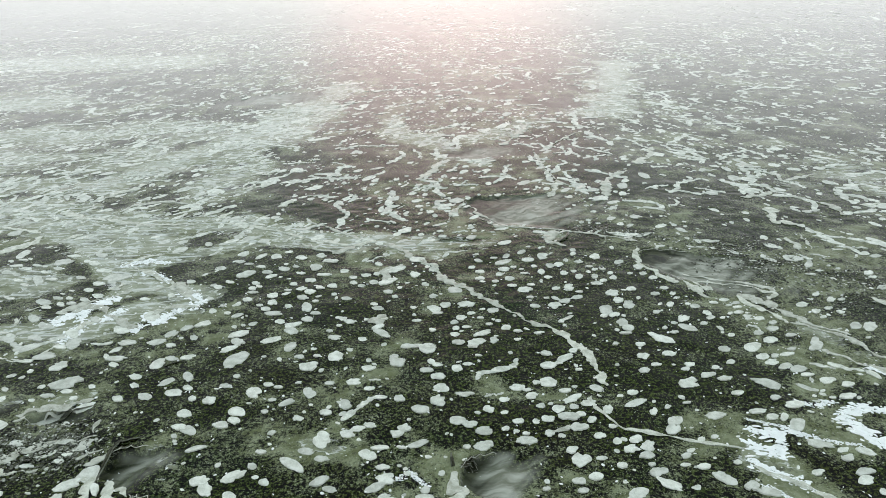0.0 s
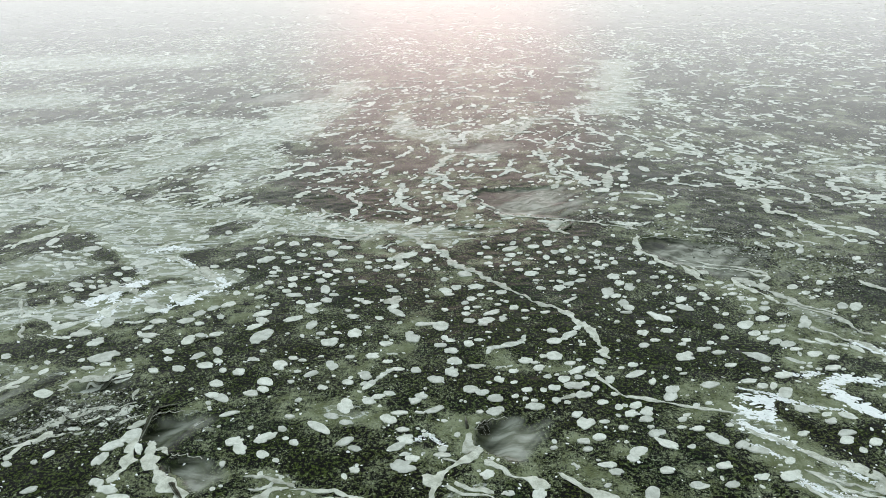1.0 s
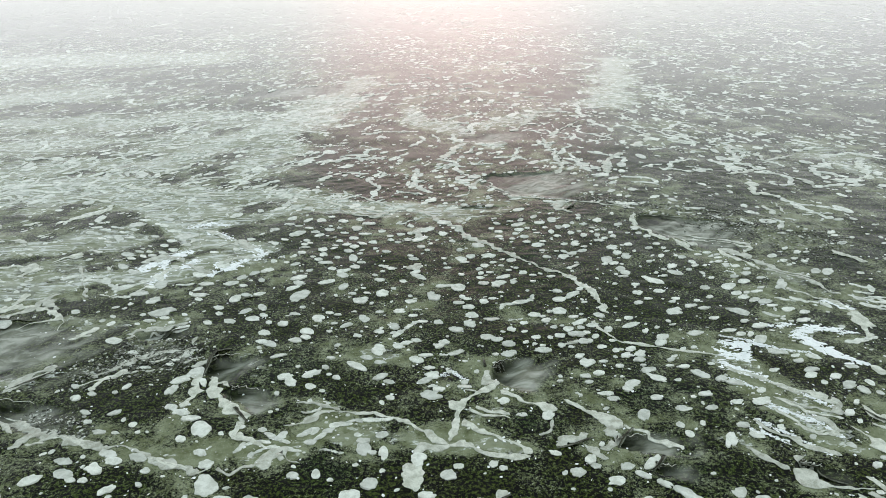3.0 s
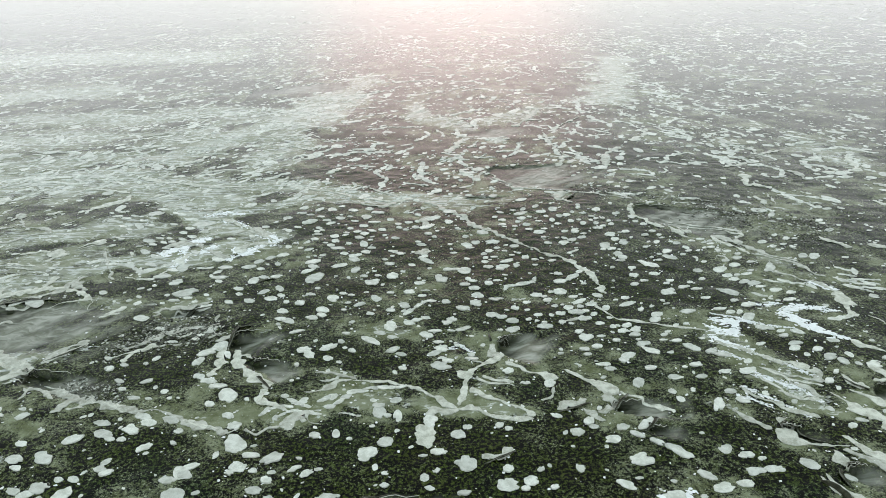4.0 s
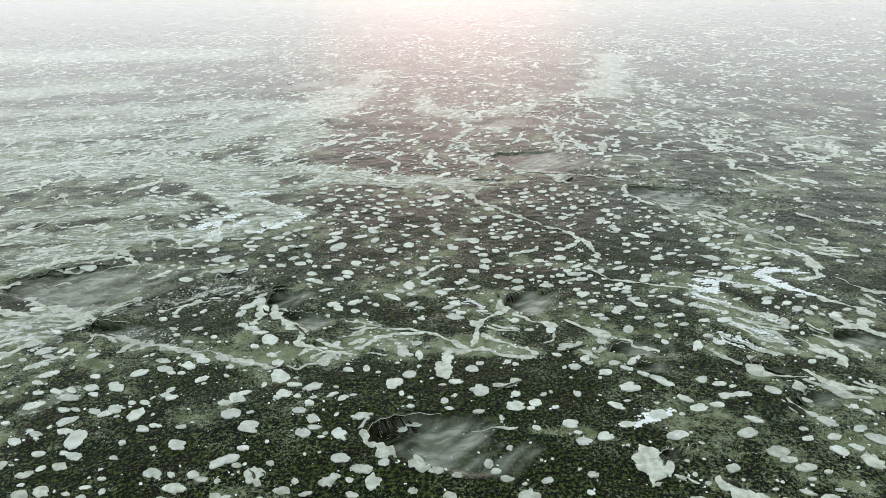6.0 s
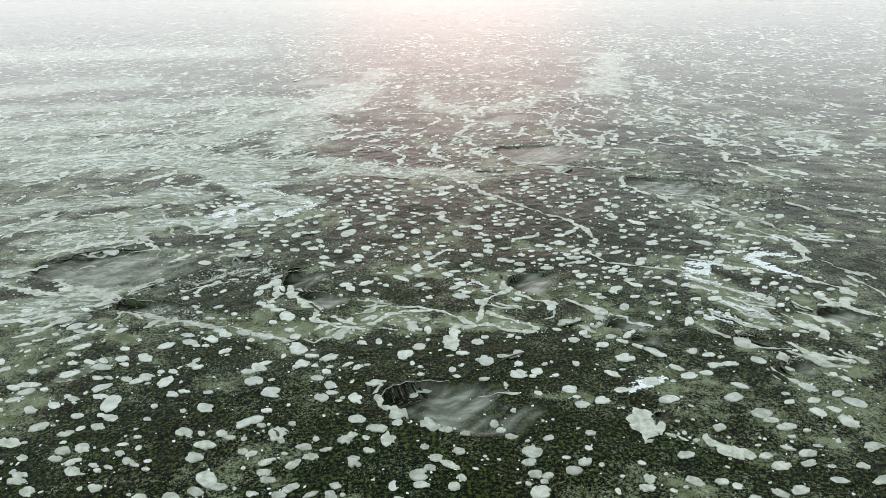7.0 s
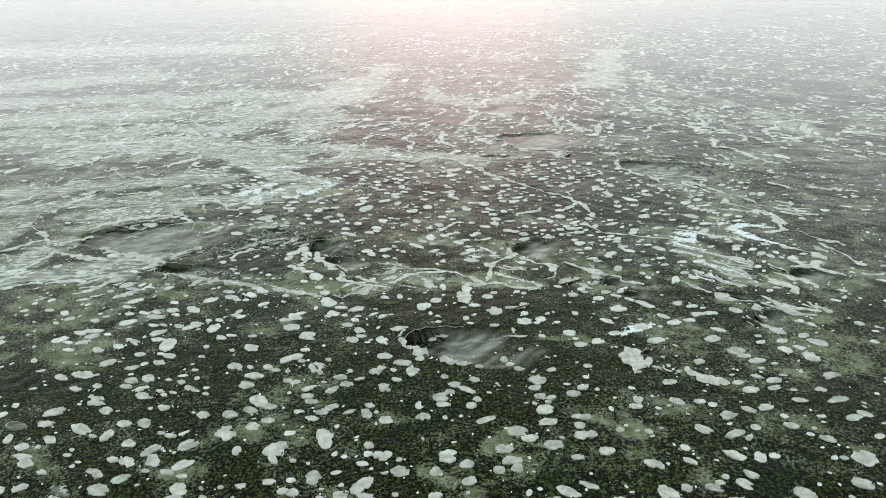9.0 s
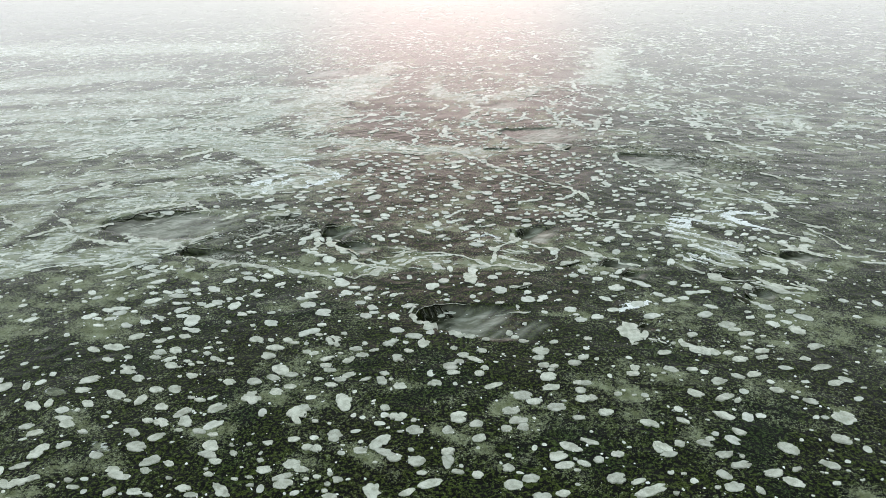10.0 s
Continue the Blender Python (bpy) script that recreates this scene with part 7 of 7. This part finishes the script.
head_of(HOLLOWS[1], 0.015, inner=0)
head_of(HOLLOWS[2], 0.06, inner=3)
head_of(HOLLOWS[3], 0.12, inner=5)
head_of(HOLLOWS[5], 0.05, inner=2)
head_of(HOLLOWS[6], 0.1, inner=1)
head_of(HOLLOWS[7], 0.05, inner=1)
head_of(HOLLOWS[8], 0.05, inner=0)
head_of(HOLLOWS[9], 0.04, inner=1)
head_of(HOLLOWS[10], 0.08, inner=2)
head_of(HOLLOWS[11], 0.09, inner=1)
head_of(HOLLOWS[12], 0.08, inner=1)
head_of(HOLLOWS[13], 0.05, inner=0)
head_of(HOLLOWS[16], 0.05, inner=0)


# ---- loose stuff: far patches, flecks, broken chips ----
def flat(local, ra, rb, turn, points=9):
    """A thin level scale of crust for the distance."""
    c, s = math.cos(radians(turn)), math.sin(radians(turn))
    rim = [local.uniform(0.7, 1.2) for _ in range(points)]
    verts = []
    for grow, z in ((1.0, -0.03), (0.99, 0.004)):
        for k, q in enumerate(np.linspace(0, 2 * math.pi, points, endpoint=False)):
            x, y = ra * rim[k] * grow * math.cos(q), rb * rim[k] * grow * math.sin(q)
            verts.append((c * x - s * y, s * x + c * y, z))
    faces = [(k, (k + 1) % points, points + (k + 1) % points, points + k) for k in range(points)]
    return verts, faces + [tuple(range(points, 2 * points))]


def far_patches():
    gen = np.random.default_rng(11)
    taken = np.array(PATCHES)
    cells = {}
    for x, y, r in taken:
        cells.setdefault((int(x // 1), int(y // 1)), []).append((x, y, r))
    count = 150000
    depth = gen.uniform(0, 1, count)
    y = -4.0 + 190 * depth**1.35
    y = np.where(gen.uniform(0, 1, count) < 0.05, gen.uniform(-18, -2.5, count), y)
    x = gen.uniform(-1, 1, count) * (13 + 0.78 * np.maximum(y, 0)) - 1.0
    _, silt, bare, *_ = relief(x, y)
    drift = fbm((x * 0.8 - y * 0.6) * 0.10, (x * 0.6 + y * 0.8) * 0.34, 123, 3)
    near = (y < 22.5) & (y > -3.0) & (np.abs(x) < 14.5)
    odds = np.where(near, 0.40, 0.25 + 0.65 * smooth(0.40, 0.62, drift) + 0.25 * np.clip(silt, 0, 1))
    # keep about the same count on every square metre
    spread = (13 + 0.78 * np.maximum(y, 0)) * np.maximum(y + 4.0, 1.0) ** (1 - 1 / 1.35)
    weight = spread / spread.max()
    keep = (bare < 0.1) & (gen.uniform(0, 1, count) < odds * np.clip(weight * 2.6 + 0.02, 0, 1))
    x, y, silt, drift = x[keep], y[keep], silt[keep], drift[keep]
    local = random.Random(8)
    verts, faces = LOOSE
    zs = relief(x, y)[0]
    for a, b, c, s, dr in zip(x, y, zs, silt, drift):
        r = min(0.30, 0.03 + local.expovariate(20 if b > 20 else 30)) * (1 + 0.35 * min(1.0, max(0.0, b - 18) / 10))
        ci, cj = int(a // 1), int(b // 1)
        if b < 24 and any(math.hypot(a - p, b - q) < w + r * 0.9 for i in (-1, 0, 1) for j in (-1, 0, 1) for p, q, w in cells.get((ci + i, cj + j), ())):
            continue
        cells.setdefault((ci, cj), []).append((a, b, r))
        stretch = local.uniform(1.0, 2.6) if b > 20 else local.uniform(1.0, 1.8)
        turn = local.gauss(62 if a < 6 + 0.1 * b else 115, 20) if b > 20 else local.uniform(0, 180)
        v, f = flat(local, r * stretch**0.5, r / stretch**0.5, turn) if b > 32 else blob(local, r * stretch**0.5, r / stretch**0.5, turn, False, points=12, rise=0.012)
        first = len(verts)
        verts.extend((a + p, b + q, c + w) for p, q, w in v)
        faces.extend(tuple(first + i for i in g) for g in f)


def chain(local, x, y, way, count, size, low, bend=0.35):
    """A winding run of patches that have grown into one another."""
    verts, faces = LOOSE
    for _ in range(count):
        i, j = int(round((x + 40) / 0.1)), int(round((y + 6) / 0.1))
        if 0 <= i < len(TX) and 0 <= j < len(TY) and BARE[j, i] > 0.05:
            return
        r = size * local.uniform(0.55, 1.4)
        make = flat if y > 32 else blob
        v, f = make(local, r * local.uniform(1.0, 2.2), r * local.uniform(0.45, 0.9), math.degrees(way) + local.gauss(0, 20), *((low,) if y > 32 else (False, low, 0.012)))
        first, z = len(verts), height(x, y)
        verts.extend((x + p, y + q, z + w + 0.006 * local.random()) for p, q, w in v)
        faces.extend(tuple(first + i for i in g) for g in f)
        way += local.gauss(0, bend)
        gap = r * local.uniform(1.0, 2.1)
        x, y = x + gap * math.cos(way), y + gap * math.sin(way)


def drift_lines():
    """Runs of crust that the drift has laid across the distance and over the silted bands."""
    local = random.Random(21)
    for _ in range(900):
        y = 24 + 95 * local.random() ** 1.35
        x = local.uniform(-1, 1) * (8 + 0.72 * y)
        way = radians(local.choice((local.gauss(62, 12), local.gauss(62, 12), local.gauss(122, 12), local.gauss(20, 10))))
        chain(local, x, y, way, local.randint(3, 11), local.uniform(0.07, 0.17) * (1 + y / 200), 12)
    xs, ys = np.array([local.uniform(-22, 15) for _ in range(9000)]), np.array([local.uniform(-3, 48) for _ in range(9000)])
    much = relief(xs, ys)[1]
    made = 0
    for x, y, m in zip(xs, ys, much):
        if y < 7 or m < 0.65 or local.random() > (0.55 if y < 17 else 0.22) * m or made > 2400:
            continue
        if any(abs(x - p) < 0.25 + w and abs(y - q) < 0.2 + w for p, q, w in PATCHES if y < 21):
            continue
        made += 1
        chain(local, x, y, radians(local.gauss((50 if y > 18 else 28) if x < 2 else -25, 14)), local.randint(2, 9), local.uniform(0.035, 0.12) * (1.4 if y > 22 else 1), 11, 0.25)


def specks(name, label, category, places, sizes, material, seed, lift=0.01):
    local = random.Random(seed)
    x, y = np.array([p[0] for p in places]), np.array([p[1] for p in places])
    zs = relief(x, y)[0]
    verts, faces = [], []
    for a, b, c in zip(x, y, zs):
        r = sizes[0] + (sizes[1] - sizes[0]) * local.random() ** 2.2
        n = 6
        first = len(verts)
        turn, flat = local.uniform(0, 6.28), local.uniform(0.35, 0.9)
        tx, ty = local.uniform(-0.25, 0.25), local.uniform(-0.25, 0.25)
        for ring, (g, h) in enumerate(((1.0, -0.3), (0.9, 0.8))):
            for k in range(n):
                q = 2 * math.pi * k / n
                rr = r * g * local.uniform(0.75, 1.2)
                px, py = rr * math.cos(q), rr * flat * math.sin(q)
                px, py = px * math.cos(turn) - py * math.sin(turn), px * math.sin(turn) + py * math.cos(turn)
                verts.append((a + px, b + py, c + lift + r * 0.2 * h + px * tx + py * ty))
        faces.extend((first + k, first + (k + 1) % n, first + n + (k + 1) % n, first + n + k) for k in range(n))
        faces.append(tuple(first + n + k for k in range(n)))
    tagged(new(name, mesh_from(name, verts, faces, material, False)), label, category, kind="stuff")


far_patches()
drift_lines()
tagged(new("scattered_crust", mesh_from("scattered_crust", *LOOSE, CRUST_LOOSE, level_past=32)), "countless pale grey crust patches strewn over the mat", "crust patches", kind="stuff")

gen = np.random.default_rng(5)
places = []
for x, y, r in PATCHES:
    if y < 24:
        for _ in range(gen.integers(0, 4)):
            q, d = gen.uniform(0, 6.28), r + gen.exponential(0.22)
            places.append((x + d * math.cos(q), y + d * math.sin(q)))
gx, gy = gen.uniform(-14, 14, 26000), gen.uniform(-4, 30, 26000)
gs = relief(gx, gy)[1]
pick = gen.uniform(0, 1, 26000) < 0.02 + 0.30 * np.clip(gs - 0.45, 0, 1)
places += list(zip(gx[pick], gy[pick]))
specks("white_flecks", "small bright white salt flecks strewn over the mat", "salt flecks", places, (0.008, 0.045), FLECK, 6)


def field(x0, y0, x1, y1, wide, count):
    """Places for broken chips in a strip of the plan."""
    t, s = gen.uniform(0, 1, count), gen.normal(0, 0.45, count)
    long = math.hypot(x1 - x0, y1 - y0)
    return [(x0 + (x1 - x0) * a - (y1 - y0) / long * b * wide, y0 + (y1 - y0) * a + (x1 - x0) / long * b * wide) for a, b in zip(t, s)]


chips, pale_chips = [], []
chips += field(8.99, 21.16, 12.9, 17.67, 1.9, 1100)
pale_chips += field(8.99, 21.16, 12.9, 17.67, 1.9, 900)
chips += field(4.57, 23.47, 9.16, 21.62, 0.8, 400)
pale_chips += field(4.57, 23.47, 9.16, 21.62, 0.9, 300)
chips += field(-9.76, 12.17, -7.48, 11.54, 0.8, 800)
pale_chips += field(-9.76, 12.17, -7.48, 11.54, 0.8, 300)
chips += field(-10.57, 10.74, -7.99, 11.89, 0.9, 800)
pale_chips += field(-10.57, 10.74, -7.99, 11.89, 0.9, 450)
chips += field(-10.86, 9.47, -9.03, 8.39, 0.4, 150)
pale_chips += field(-10.86, 9.47, -9.03, 8.39, 0.4, 200)
specks("mat_chips", "broken grey and dark chips of torn mat", "mat chips", chips, (0.012, 0.06), CHIP, 9, 0.012)
specks("pale_chips", "pale chips of broken crust strewn beside the hollows", "crust chips", pale_chips, (0.010, 0.055), PALE_CHIP, 10, 0.012)
